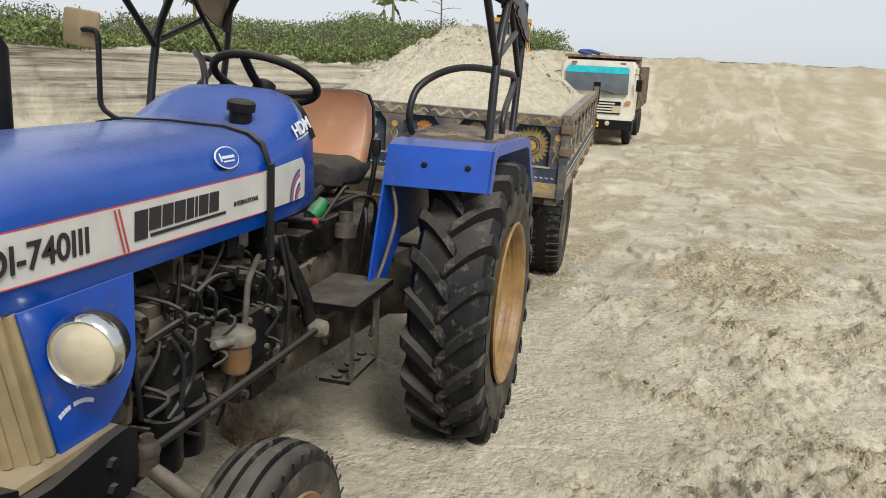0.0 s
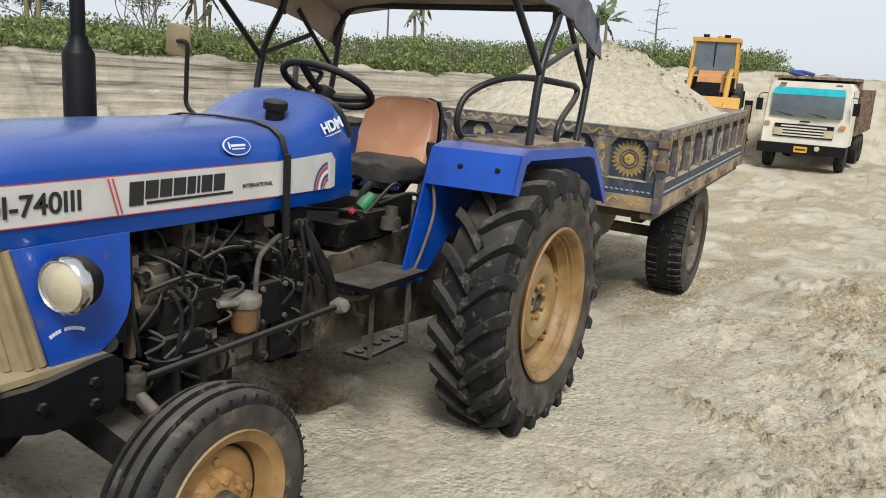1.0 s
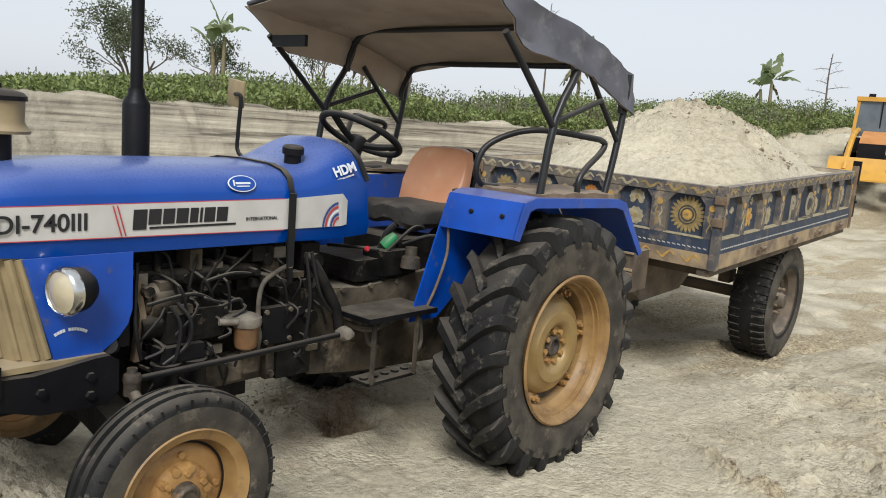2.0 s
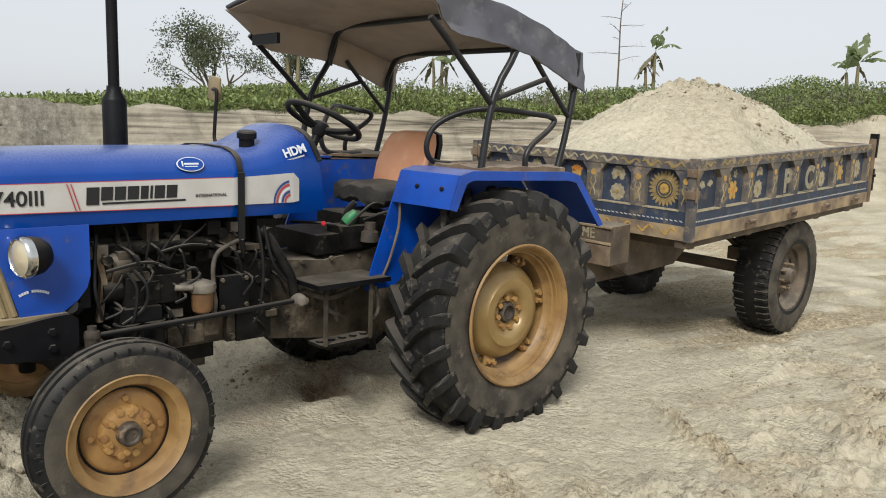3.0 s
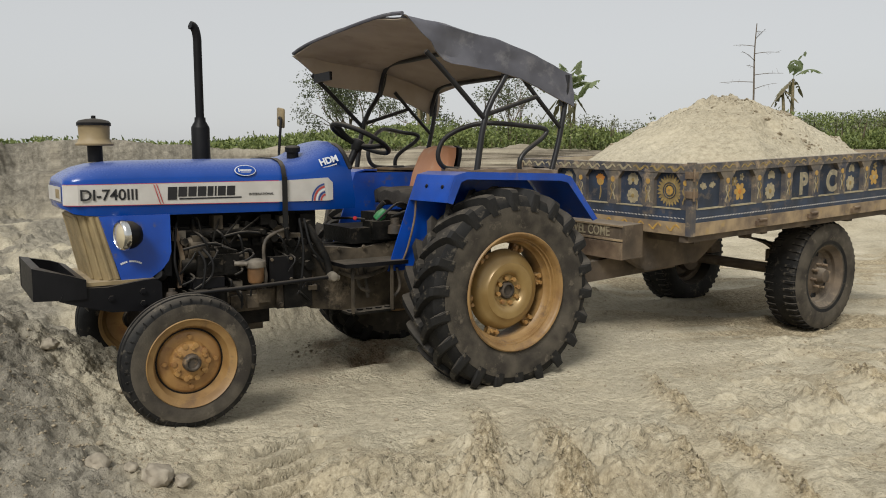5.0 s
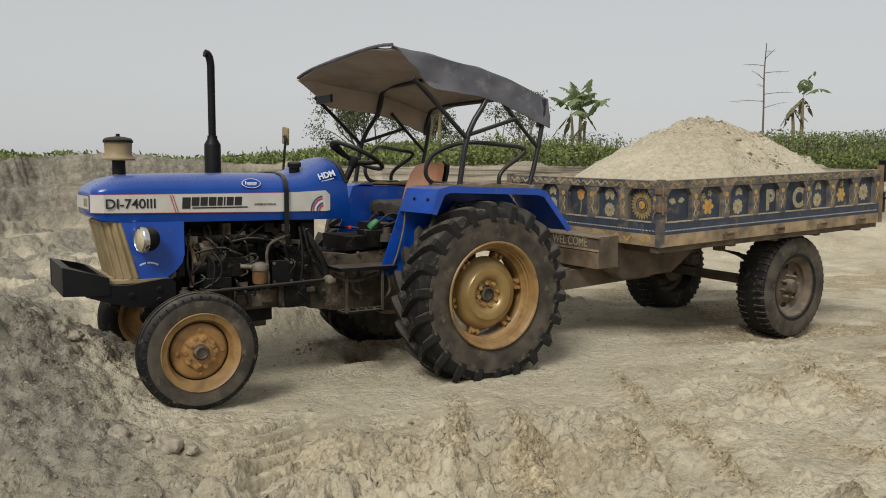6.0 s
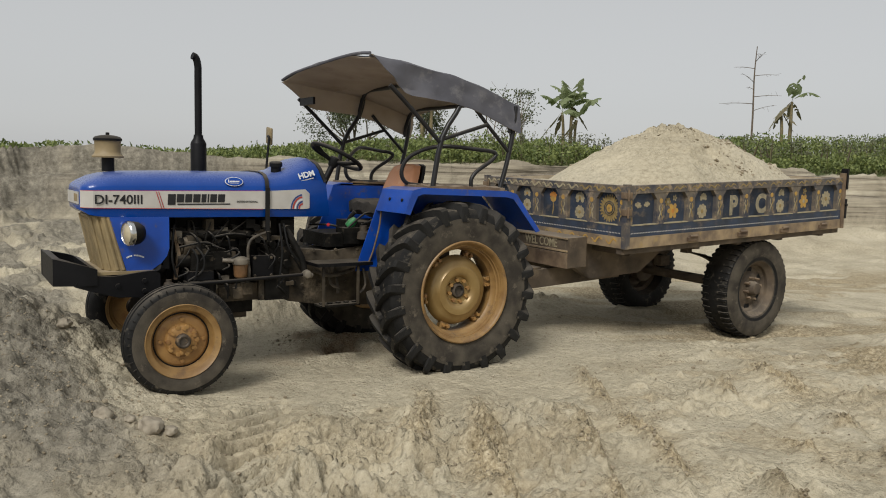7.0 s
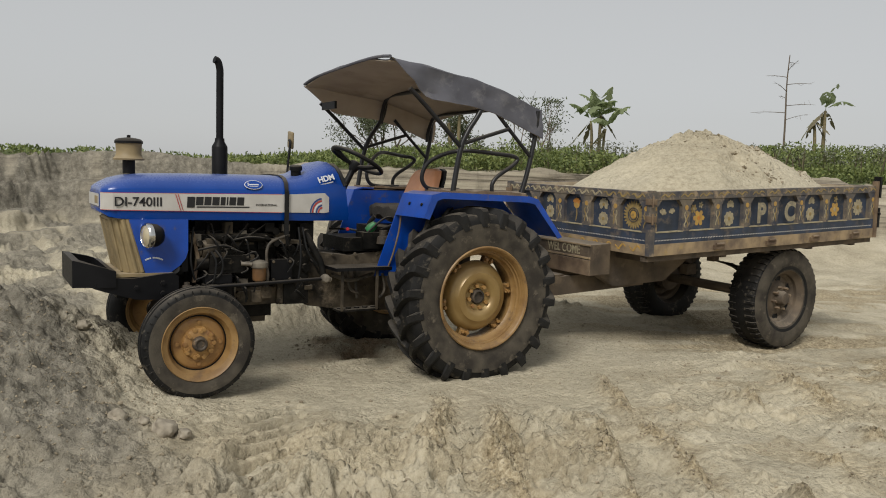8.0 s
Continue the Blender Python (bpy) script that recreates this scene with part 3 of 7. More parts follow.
    out = out + rough * ((fuzzes(x, y, 0.9, 4, 18, 0.6) - 0.5) * (0.20 + 0.26 * smooth01(2, 8, x)) + (0.05 + 0.07 * smooth01(6, 0, x)) * np.sin(out * 22 + 4 * fuzz(x, y, 3.0, 17)))
    out = out + smooth01(0.5, 6, s) * (fuzzes(x, y, 4.0, 3, 19) - 0.5) * 0.45
    return out, s, m, f


def spaced(*runs):
    vals = []
    for a, b, step in runs:
        vals += list(np.arange(a, b, step))
    return vals


def fading(start, end, step, growth):
    vals, v = [], start
    while abs(v - start) < abs(end - start):
        vals.append(v)
        v += step if end > start else -step
        step *= growth
    return vals + [end]


GX = np.array(sorted(set(fading(-26, -600, 0.6, 1.16) + spaced((-26, -14, 0.2), (-14, -5, 0.09), (-5, -3.3, 0.04), (-3.3, 2.6, 0.0135), (2.6, 3.6, 0.022), (3.6, 6.5, 0.05), (6.5, 14, 0.10), (14, 44, 0.20)) + fading(44, 700, 0.5, 1.16))))
GY = np.array(sorted(set(fading(-7, -600, 0.12, 1.16) + spaced((-7, -4.6, 0.06), (-4.6, -3.4, 0.03), (-3.4, 0.9, 0.0135), (0.9, 2.5, 0.035), (2.5, 8, 0.05), (8, 16, 0.07), (16, 20, 0.25)) + fading(20, 700, 0.5, 1.16))))
PX, PY = np.meshgrid(GX, GY)
PZ, PS, PM, PF = ground_height(PX, PY)
gm = bpy.data.meshes.new("ground")
nx, ny = len(GX), len(GY)
idx = np.arange(nx * ny).reshape(ny, nx)
quads = np.stack([idx[:-1, :-1], idx[:-1, 1:], idx[1:, 1:], idx[1:, :-1]], -1).reshape(-1, 4)
gm.vertices.add(nx * ny)
gm.vertices.foreach_set("co", np.stack([PX, PY, PZ], -1).ravel())
gm.loops.add(quads.size)
gm.loops.foreach_set("vertex_index", quads.ravel())
gm.polygons.add(len(quads))
gm.polygons.foreach_set("loop_start", np.arange(0, quads.size, 4))
gm.update(calc_edges=True)
gm.shade_smooth()
# first mask: damp mounds, then a greyer left bank face and fallen rubble
for key, val in (("darker", np.clip(0.75 * smooth01(0.06, 0.35, PM) * smooth01(1.9, 1.0, PY) * smooth01(6, 2, PX) * (0.35 + fuzzes(PX, PY, 0.5, 3, 40)) + smooth01(-2.15, -2.75, PX + 0.25 * (PY + 1.0)) * smooth01(-6.5, -4.2, PX + 1.2 * (fuzz(PX, PY, 0.9, 42) - 0.5)) * smooth01(-2.6, -1.8, PY) * smooth01(2.2, 1.2, PY) * (0.45 + 0.65 * fuzzes(PX, PY, 0.4, 3, 43)) + 0.62 * smooth01(0.06, 0.3, PF) * smooth01(0.6, -0.1, PS) * smooth01(7, 0, PX) * (0.3 + fuzzes(PX, PY, 1.5, 3, 44)) * (PY > 4) + 0.9 * smooth01(1.2, 2.6, PY) * smooth01(5.0, -0.5, PX) * smooth01(0.30, 0.58, fuzzes(PX, PY, 0.8, 3, 51, 0.6)), 0, 1)),
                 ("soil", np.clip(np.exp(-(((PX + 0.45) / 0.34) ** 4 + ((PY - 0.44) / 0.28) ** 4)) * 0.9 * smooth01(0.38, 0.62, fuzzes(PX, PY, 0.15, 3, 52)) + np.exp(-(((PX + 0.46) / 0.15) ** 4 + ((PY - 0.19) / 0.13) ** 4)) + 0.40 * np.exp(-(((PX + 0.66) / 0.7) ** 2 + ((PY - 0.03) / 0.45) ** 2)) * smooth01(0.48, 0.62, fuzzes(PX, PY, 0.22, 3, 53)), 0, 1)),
                 ("crumb", np.clip(rut_shape(PX, PY)[1] * smooth01(10, 6, np.hypot(PX, PY)) + 0.95 * smooth01(1.0, 3.0, PX) * smooth01(5, 3, PY) * smooth01(0.50, 0.62, fuzzes(PX * 0.35, PY + 0.12 * PX, 0.6, 4, 62, 0.62)) + 0.6 * smooth01(14, 24, PX) * smooth01(0.46, 0.62, fuzzes(PX * 0.4, PY, 2.2, 4, 63, 0.6)) + 0.5 * smooth01(-0.8, -1.6, PY) * smooth01(0.49, 0.60, fuzzes(PX, PY, 0.45, 4, 58, 0.65)), 0, 1)),
                 ("cliff", smooth01(0.12, 0.5, PF) * smooth01(0.9, 0.1, PS) * (1 - 0.9 * smooth01(20, 30, PX) * (PY < 12))),
                 ("turf", smooth01(-0.05, 0.5, PS + (fuzzes(PX, PY, 1.2, 3, 41) - 0.5) * 1.2))):
    gm.attributes.new(key, "FLOAT", "POINT").data.foreach_set("value", val.ravel().astype(np.float32))
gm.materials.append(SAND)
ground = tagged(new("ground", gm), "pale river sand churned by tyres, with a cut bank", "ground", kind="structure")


def ground_at(x, y):
    return float(ground_height(np.array([x]), np.array([y]))[0][0])

# ---- tractor ----
tractor = thing("tractor", "blue farm tractor with a grey canvas canopy standing on sand", "tractor")
rng0 = np.random.RandomState(5)
YC = 0.05  # the tractor's middle line


def hood_half(x):
    return float(np.interp(x, [-2.48, -2.46, -2.41, -2.3, -1.3, -1.0, -0.8, -0.74], [0.23, 0.285, 0.315, 0.322, 0.325, 0.306, 0.27, 0.25]))


def hood_section(x, low, shoulder, crown):
    h = hood_half(x)
    pts = [(-h + 0.012, low), (-h, low + 0.045), (-h - 0.003, shoulder - 0.015), (-h + 0.004, shoulder), (-h + 0.022, shoulder + (crown - shoulder) * 0.45), (-h * 0.80, shoulder + (crown - shoulder) * 0.76), (-h * 0.55, shoulder + (crown - shoulder) * 0.94), (0, crown)]
    pts += [(-a, b) for a, b in pts[-2::-1]]
    return [(x, YC + a, b) for a, b in pts]


bm = bmesh.new()
lofted(bm, [hood_section(*s) for s in ((-2.475, 1.280, 1.365, 1.380), (-2.465, 1.245, 1.392, 1.410), (-2.43, 1.222, 1.399, 1.437), (-2.375, 1.212, 1.403, 1.465), (-2.30, 1.206, 1.406, 1.485), (-2.2, 1.203, 1.407, 1.496), (-1.9, 1.201, 1.409, 1.503), (-1.6, 1.199, 1.410, 1.505), (-1.292, 1.197, 1.411, 1.506))])
hood = part("hood", bm, BLUE, tractor, "glossy blue hood with dust on top")
bm = bmesh.new()
lofted(bm, [hood_section(*s) for s in ((-1.288, 1.197, 1.411, 1.503), (-1.22, 1.196, 1.413, 1.507), (-1.13, 1.194, 1.424, 1.527), (-1.05, 1.194, 1.447, 1.572), (-0.98, 1.193, 1.468, 1.608), (-0.93, 1.193, 1.475, 1.620))])
# the rear end of the tank cowl leans forward at the top
rear = []
for (x, y, z) in hood_section(-0.80, 1.195, 1.455, 1.595):
    rear.append((-0.795 - 0.09 * max(0.0, (z - 1.36)) / 0.24, y, z))
ring = [v for v in bm.verts if abs(v.co.x + 0.93) < 1e-6]
ring2 = [bm.verts.new(p) for p in rear]
for f in [f for f in bm.faces if len(f.verts) > 4 and all(abs(v.co.x + 0.93) < 1e-6 for v in f.verts)]:
    bm.faces.remove(f)
for i in range(len(ring)):
    bm.faces.new((ring[i], ring[(i + 1) % len(ring)], ring2[(i + 1) % len(ring)], ring2[i]))
bm.faces.new(ring2)
cowl = part("tank_cowl", bm, BLUE, tractor, "blue fuel tank cowl")
bm = bmesh.new()
tube(bm, [(-0.80 - 0.085 * max(0.0, (z - 1.36)) / 0.24, YC + (y - YC) * 1.0, z) for (x, y, z) in hood_section(-0.80, 1.20, 1.455, 1.595)[2:-2]], 0.018, 8, 2)
part("cowl_edge", bm, RUBBER, cowl, "black rubber edging")
bm = bmesh.new()
lathe(bm, [(0, 0), (0.0, 0.055), (0.012, 0.055), (0.016, 0.036), (0.055, 0.036), (0.058, 0.046), (0.085, 0.046), (0.092, 0.038), (0.092, 0)], (-1.165, -0.115, 1.490), (-0.05, -0.12, 1), 20)
part("fuel_cap", bm, BLACK, cowl, "black fuel filler cap")
# strap over the joint of the hood
bm = bmesh.new()
sec = [(x, y + (0.012 if y > YC else -0.012) * (abs(y - YC) > 0.1), z + (0.008 if z > 1.42 else 0)) for x, y, z in hood_section(-1.29, 1.19, 1.411, 1.506)]
lofted(bm, [[(p[0] - 0.014, p[1], p[2]), (p[0] + 0.014, p[1], p[2]), (p[0] + 0.014, p[1], p[2] - 0.006), (p[0] - 0.014, p[1], p[2] - 0.006)] for p in sec])
part("hood_strap", bm, RUBBER, tractor, "black rubber hood strap")
bm = bmesh.new()
box(bm, -1.306, -1.276, -0.298, -0.288, 1.10, 1.40)
rod(bm, (-1.29, -0.292, 1.10), (-1.27, -0.27, 1.03), 0.012)
part("strap_end", bm, RUBBER, tractor, bevel=0.003)


def side_sheet(pts, out, mat, name, parent, label=""):
    """A thin printed sheet that follows the hood's side; pts go round its edge as (x, low z, high z) columns."""
    bm = bmesh.new()
    cols = []
    for x, lo, hi in pts:
        y = YC - hood_half(x) - out
        cols.append((bm.verts.new((x, y, lo)), bm.verts.new((x, y, hi))))
    for a, b in zip(cols, cols[1:]):
        bm.faces.new((a[0], b[0], b[1], a[1]))
    geom = bmesh.ops.extrude_face_region(bm, geom=bm.faces[:])["geom"]
    bmesh.ops.translate(bm, vec=(0, 0.004, 0), verts=[v for v in geom if isinstance(v, bmesh.types.BMVert)])
    return part(name, bm, mat, parent, label, smooth=False)


XS = [-2.474, -2.466, -2.458, -2.445, -2.43, -2.41, -2.37, -2.335] + list(np.linspace(-2.29, -1.0, 13))
strip = side_sheet([(x, 1.268 - 0.018 * (x + 2.49) / 1.49, 1.372 + 0.006 * (x + 2.49) / 1.49 + 0.012 * max(0, x + 1.3) / 0.3) for x in XS] + [(-0.965, 1.255, 1.36)], 0.008, DECAL, "side_decal", hood, "silver grey side stripe with red and dark edges")
for lo, hi, mm in ((1.265, 1.268, REDP), (1.372, 1.3745, REDP)):
    side_sheet([(x, lo - (0.018 if lo < 1.3 else -0.006) * (x + 2.49) / 1.49, hi - (0.018 if lo < 1.3 else -0.006) * (x + 2.49) / 1.49) for x in XS[:-3]], 0.0085, mm, "decal_edge_line", strip)
for x0 in (-2.035, -2.02):
    bm = bmesh.new()
    prism(bm, [(x0, 1.37), (x0 + 0.004, 1.37), (x0 + 0.035, 1.265), (x0 + 0.031, 1.265)], YC - 0.336, YC - 0.334)
    part("decal_line", bm, REDP, strip)
bm = boxes((-2.4815, -2.4775, YC - 0.228, YC + 0.228, 1.285, 1.362))
front_strip = part("front_decal", bm, DECAL, hood, "silver grey band across the nose", smooth=False)
for a, b in ((-0.20, -0.165), (-0.15, -0.115), (-0.10, -0.065)):
    part("name_block", boxes((-2.4835, -2.4815, YC + a, YC + b, 1.300, 1.348)), TAN, front_strip, smooth=False)
# curved stripes at the end of the decal
for k, mm in enumerate((NAVY, REDP, WHITE, NAVY, REDP)):
    r0 = 0.105 - 0.016 * k
    outline = [(-1.0 - 0.015 + (-r0 * math.cos(a) * 0.95), 1.252 + r0 * math.sin(a)) for a in np.linspace(0, 1.45, 9)]
    inner = [(-1.0 - 0.015 + (-(r0 - 0.011) * math.cos(a) * 0.95), 1.252 + (r0 - 0.011) * math.sin(a)) for a in np.linspace(1.45, 0, 9)]
    bm = bmesh.new()
    vs = [bm.verts.new((x, YC - hood_half(x) - 0.0105, z)) for x, z in outline + inner]
    for i in range(8):
        bm.faces.new((vs[i], vs[i + 1], vs[16 - i], vs[17 - i]))
    part("curved_stripe", bm, mm, strip, smooth=False)
SIDE = Matrix.Rotation(radians(90), 4, "X")


def on_side(x, z, tilt=0.0):
    return Matrix.Translation((x, YC - max(hood_half(x), 0.3225) - 0.0105, z)) @ SIDE @ Matrix.Rotation(tilt, 4, "Z")


lettering("DI-740III", 0.080, INK, strip, on_side(-2.405, 1.292), "black model lettering", squeeze=1.02, bold=0.0012)
# maker's name as plain black blocks over a bar
WIDE = [0.055, 0.052, 0.050, 0.052, 0.038, 0.016, 0.050, 0.052]
x0 = -1.962
for k, w in enumerate(WIDE):
    h = 0.070 if k == 0 else 0.054
    bm = bmesh.new()
    z0 = 1.284 if k == 0 else 1.300
    prism(bm, [(x0, z0), (x0 + w - 0.006, z0), (x0 + w - 0.002, z0 + h), (x0 + 0.004, z0 + h)], YC - 0.3345, YC - 0.332)
    part("name_block", bm, INK, strip, "black block in place of a letter" if k == 0 else "", smooth=False)
    x0 += w + 0.002
bm = bmesh.new()
box(bm, -1.90, -1.55, YC - 0.3345, YC - 0.332, 1.284, 1.292)
part("name_underline", bm, INK, strip, smooth=False)
lettering("INTERNATIONAL", 0.020, INK, strip, on_side(-1.505, 1.297), "small black lettering", squeeze=0.95)
lettering("HDM", 0.058, WHITE, cowl, Matrix.Translation((-1.045, YC - 0.312, 1.462)) @ SIDE @ Matrix.Rotation(0.25, 4, "Z") @ Matrix.Rotation(-0.42, 4, "X"), "white slanted lettering", squeeze=0.95, bold=0.002)
bm = bmesh.new()
box(bm, -1.03, -0.93, YC - 0.3045, YC - 0.3035, 1.444, 1.451)
bmesh.ops.rotate(bm, cent=(-1.03, 0, 1.444), matrix=Matrix.Rotation(-0.25, 3, "Y"), verts=bm.verts)
part("print_bar", bm, WHITE, cowl, smooth=False)
# oval badge on the shoulder
bm = bmesh.new()
lathe(bm, [(0, 0), (0, 0.05), (0.003, 0.05), (0.003, 0.0)], (0, 0, 0), (0, -1, 0), 28)
bmesh.ops.transform(bm, matrix=Matrix.Translation((-1.52, YC - 0.3195, 1.438)) @ Matrix.Rotation(-0.42, 4, "X") @ Matrix.Diagonal((1.25, 1, 0.66, 1)), verts=bm.verts)
badge = part("oval_badge", bm, WHITE, hood, "oval white and blue badge")
bm = bmesh.new()
lathe(bm, [(0, 0), (0, 0.046), (0.0045, 0.046), (0.0045, 0.0)], (0, 0, 0), (0, -1, 0), 28)
bmesh.ops.transform(bm, matrix=Matrix.Translation((-1.52, YC - 0.3195, 1.438)) @ Matrix.Rotation(-0.42, 4, "X") @ Matrix.Diagonal((1.25, 1, 0.64, 1)), verts=bm.verts)
part("badge_field", bm, BLUE, badge)
bm = bmesh.new()
for a, b, c, d in ((-0.040, -0.034, -0.010, 0.014), (-0.030, 0.036, -0.003, 0.005), (-0.028, 0.030, -0.013, -0.009)):
    box(bm, a, b, -0.0055, -0.004, c, d)
bmesh.ops.transform(bm, matrix=Matrix.Translation((-1.52, YC - 0.3195, 1.438)) @ Matrix.Rotation(-0.42, 4, "X"), verts=bm.verts)
part("badge_mark", bm, WHITE, badge, smooth=False)

# nose: side panels, grille with fluted corners
for side in (-1, 1):
    y = YC + side * 0.305
    outline = [(-2.315, 1.205), (-1.95, 1.205), (-1.95, 1.00), (-1.965, 0.95), (-2.0, 0.905), (-2.06, 0.862), (-2.215, 0.855)]
    bm = bmesh.new()
    prism(bm, outline, y - 0.012, y + 0.012)
    panel = part("side_panel", bm, BLUE_WORN, tractor, "blue side panel", bevel=0.004)
    if side < 0:
        for k in range(12):
            if k in (4,):
                continue
            a = radians(62 + k * 5.2)
            bm = bmesh.new()
            c = Vector((-2.165 - 0.105 * math.cos(a) * 1.0, y - 0.0135, 0.865 + 0.105 * math.sin(a) - 0.01))
            box(bm, -0.004, 0.004, -0.001, 0.001, -0.005, 0.005, Matrix.Translation(c) @ Matrix.Rotation(a - radians(90), 4, "Y"))
            part("print_bar", bm, WHITE, panel, smooth=False)
bm = bmesh.new()
gr = []
for z, x in ((1.21, -2.415), (1.05, -2.38), (0.862, -2.345)):
    h = 0.30
    gr.append([(x, YC - h + 0.11, z), (x + 0.02, YC - h + 0.05, z), (x + 0.075, YC - h, z), (x + 0.13, YC - h, z), (x + 0.13, YC + h, z), (x + 0.075, YC + h, z), (x + 0.02, YC + h - 0.05, z), (x, YC + h - 0.11, z)])
lofted(bm, gr)
grille = part("grille", bm, TAN, tractor, "tan pressed grille with ribs", bevel=0.004)
for k in range(17):
    y = YC - 0.17 + k * 0.34 / 16
    bm = bmesh.new()
    prism(bm, [(-2.417, 1.19), (-2.409, 1.19), (-2.344, 0.88), (-2.352, 0.88)], y - 0.005, y + 0.005)
    part("grille_rib", bm, TAN, grille)
for side in (-1, 1):
    for k in range(4):
        bm = bmesh.new()
        off = (0.012, 0.040, 0.072, 0.102)[k]
        yy = (0.205, 0.262, 0.297, 0.301)[k] * side
        tube(bm, [(-2.422 + off, YC + yy, 1.205), (-2.352 + off + 0.006 * k, YC + yy, 0.868)], 0.013, 8, 0)
        part("corner_flute", bm, TAN, grille)
bm = bmesh.new()
box(bm, -2.40, -2.05, YC - 0.335, YC + 0.335, 0.842, 0.862)
part("grille_sill", bm, TAN, tractor, "dusty tan sill plate", bevel=0.004)
# head lamps
for side in (-1, 1):
    lamp = bmesh.new()
    c = (-2.195, YC + side * 0.385, 1.108)
    d = (-1, 0.22 * side, -0.02)
    lathe(lamp, [(-0.085, 0.0), (-0.082, 0.02), (-0.07, 0.048), (-0.04, 0.070), (0.0, 0.078), (0.01, 0.078)], c, d, 28)
    rod(lamp, c, (-2.16, YC + side * 0.30, 1.09), 0.018)
    body = part("headlamp", lamp, BLACK, tractor, "round headlamp with a chrome ring")
    bm = bmesh.new()
    lathe(bm, [(0.005, 0.080), (0.02, 0.083), (0.034, 0.079), (0.040, 0.071), (0.036, 0.068), (0.01, 0.070)], c, d, 32, True)
    part("lamp_ring", bm, CHROME, body)
    bm = bmesh.new()
    lathe(bm, [(0.030, 0.070), (0.042, 0.05), (0.048, 0.025), (0.050, 0)], c, d, 28)
    part("lamp_lens", bm, LENS, body, "fluted lamp glass")

# front carrier and weight box
for side in (-1, 1):
    y0, y1 = sorted((YC + side * 0.33, YC + side * 0.365))
    bm = bmesh.new()
    prism(bm, [(-2.50, 0.845), (-2.30, 0.835), (-2.10, 0.860), (-2.05, 0.862), (-2.02, 0.84), (-2.02, 0.73), (-2.06, 0.69), (-2.28, 0.70), (-2.46, 0.755), (-2.53, 0.78)], y0, y1)
    carrier = part("front_carrier", bm, BLACK, tractor, "black steel front carrier plate", bevel=0.006)
bm = bmesh.new()
prism(bm, [(-2.645, YC - 0.32), (-2.48, YC - 0.375), (-2.40, YC - 0.375), (-2.40, YC + 0.375), (-2.48, YC + 0.375), (-2.645, YC + 0.32), (-2.645, YC + 0.27), (-2.48, YC + 0.34), (-2.44, YC + 0.335), (-2.44, YC - 0.335), (-2.48, YC - 0.34), (-2.605, YC - 0.29), (-2.605, YC + 0.25), (-2.645, YC + 0.25)], 0.785, 0.955, "xy")
for v in bm.verts:
    if v.co.x > -2.55 and v.co.z > 0.9:
        v.co.z -= 0.35 * (v.co.x + 2.60)
part("front_bumper", bm, BLACK, tractor, "black welded bumper box", bevel=0.005)
bm = bmesh.new()
box(bm, -2.39, -2.03, YC - 0.327, YC + 0.327, 0.71, 0.82)
part("carrier_beam", bm, BLACK, carrier, bevel=0.01)
for x, z in ((-2.28, 0.775), (-2.12, 0.80), (-2.12, 0.735)):
    bm = bmesh.new()
    lathe(bm, [(0, 0.017), (0.014, 0.016), (0.016, 0)], (x, YC - 0.365, z), (0, -1, 0), 6)
    part("bolt", bm, BLACK, carrier)

# front axle and steering
bm = bmesh.new()
prism(bm, [(-0.56, 0.44), (-0.56, 0.54), (-0.1, 0.66), (0.1, 0.66), (0.56, 0.54), (0.56, 0.44), (0.1, 0.53), (-0.1, 0.53)], -2.03, -1.92, "yz")
bmesh.ops.translate(bm, vec=(0, YC, 0), verts=bm.verts)
axle = part("front_axle", bm, CAST, tractor, "dark dusty front axle beam", bevel=0.01)
for side in (-1, 1):
    bm = bmesh.new()
    rod(bm, (-1.975, YC + side * 0.545, 0.38), (-1.975, YC + side * 0.52, 0.66), 0.038)
    rod(bm, (-1.975, YC + side * 0.53, 0.46), (-1.97, YC + side * 0.70, 0.46), 0.035)
    part("kingpin", bm, CAST, axle)
bm = bmesh.new()
rod(bm, (-1.975, -0.46, 0.64), (-1.965, -0.30, 0.715), 0.026, 0.020)
rod(bm, (-1.965, -0.30, 0.70), (-1.965, -0.30, 0.745), 0.030)
part("steering_arm", bm, CASTDUST, tractor, bevel=0.004)
bm = bmesh.new()
lathe(bm, [(0, 0.0), (0, 0.030), (0.012, 0.034), (0.03, 0.030), (0.036, 0.018), (0.052, 0.018), (0.052, 0.0)], (-1.965, -0.30, 0.745), (0, 0, 1), 14)
part("ball_joint", bm, HUBM, tractor, "dusty ball joint nut")
bm = bmesh.new()
tube(bm, [(-1.965, -0.305, 0.755), (-1.5, -0.325, 0.77), (-1.03, -0.345, 0.79)], 0.0125, 10, 3)
part("drag_link", bm, BLACK, tractor, "black steering drag link")
bm = bmesh.new()
lathe(bm, [(-0.03, 0.0), (-0.03, 0.028), (0, 0.034), (0.03, 0.026), (0.04, 0)], (-1.02, -0.345, 0.79), (0, -1, 0.1), 14)
rod(bm, (-1.02, -0.35, 0.79), (-0.98, -0.35, 0.78), 0.018)
part("ball_joint", bm, ALU, tractor, "worn metal ball joint")
bm = bmesh.new()
tube(bm, [(-1.02, -0.31, 0.80), (-1.04, -0.30, 0.90), (-1.10, -0.27, 1.03), (-1.13, -0.24, 1.10)], 0.024, 10, 4)
part("pitman_arm", bm, CAST, tractor, "oily steering drop arm")

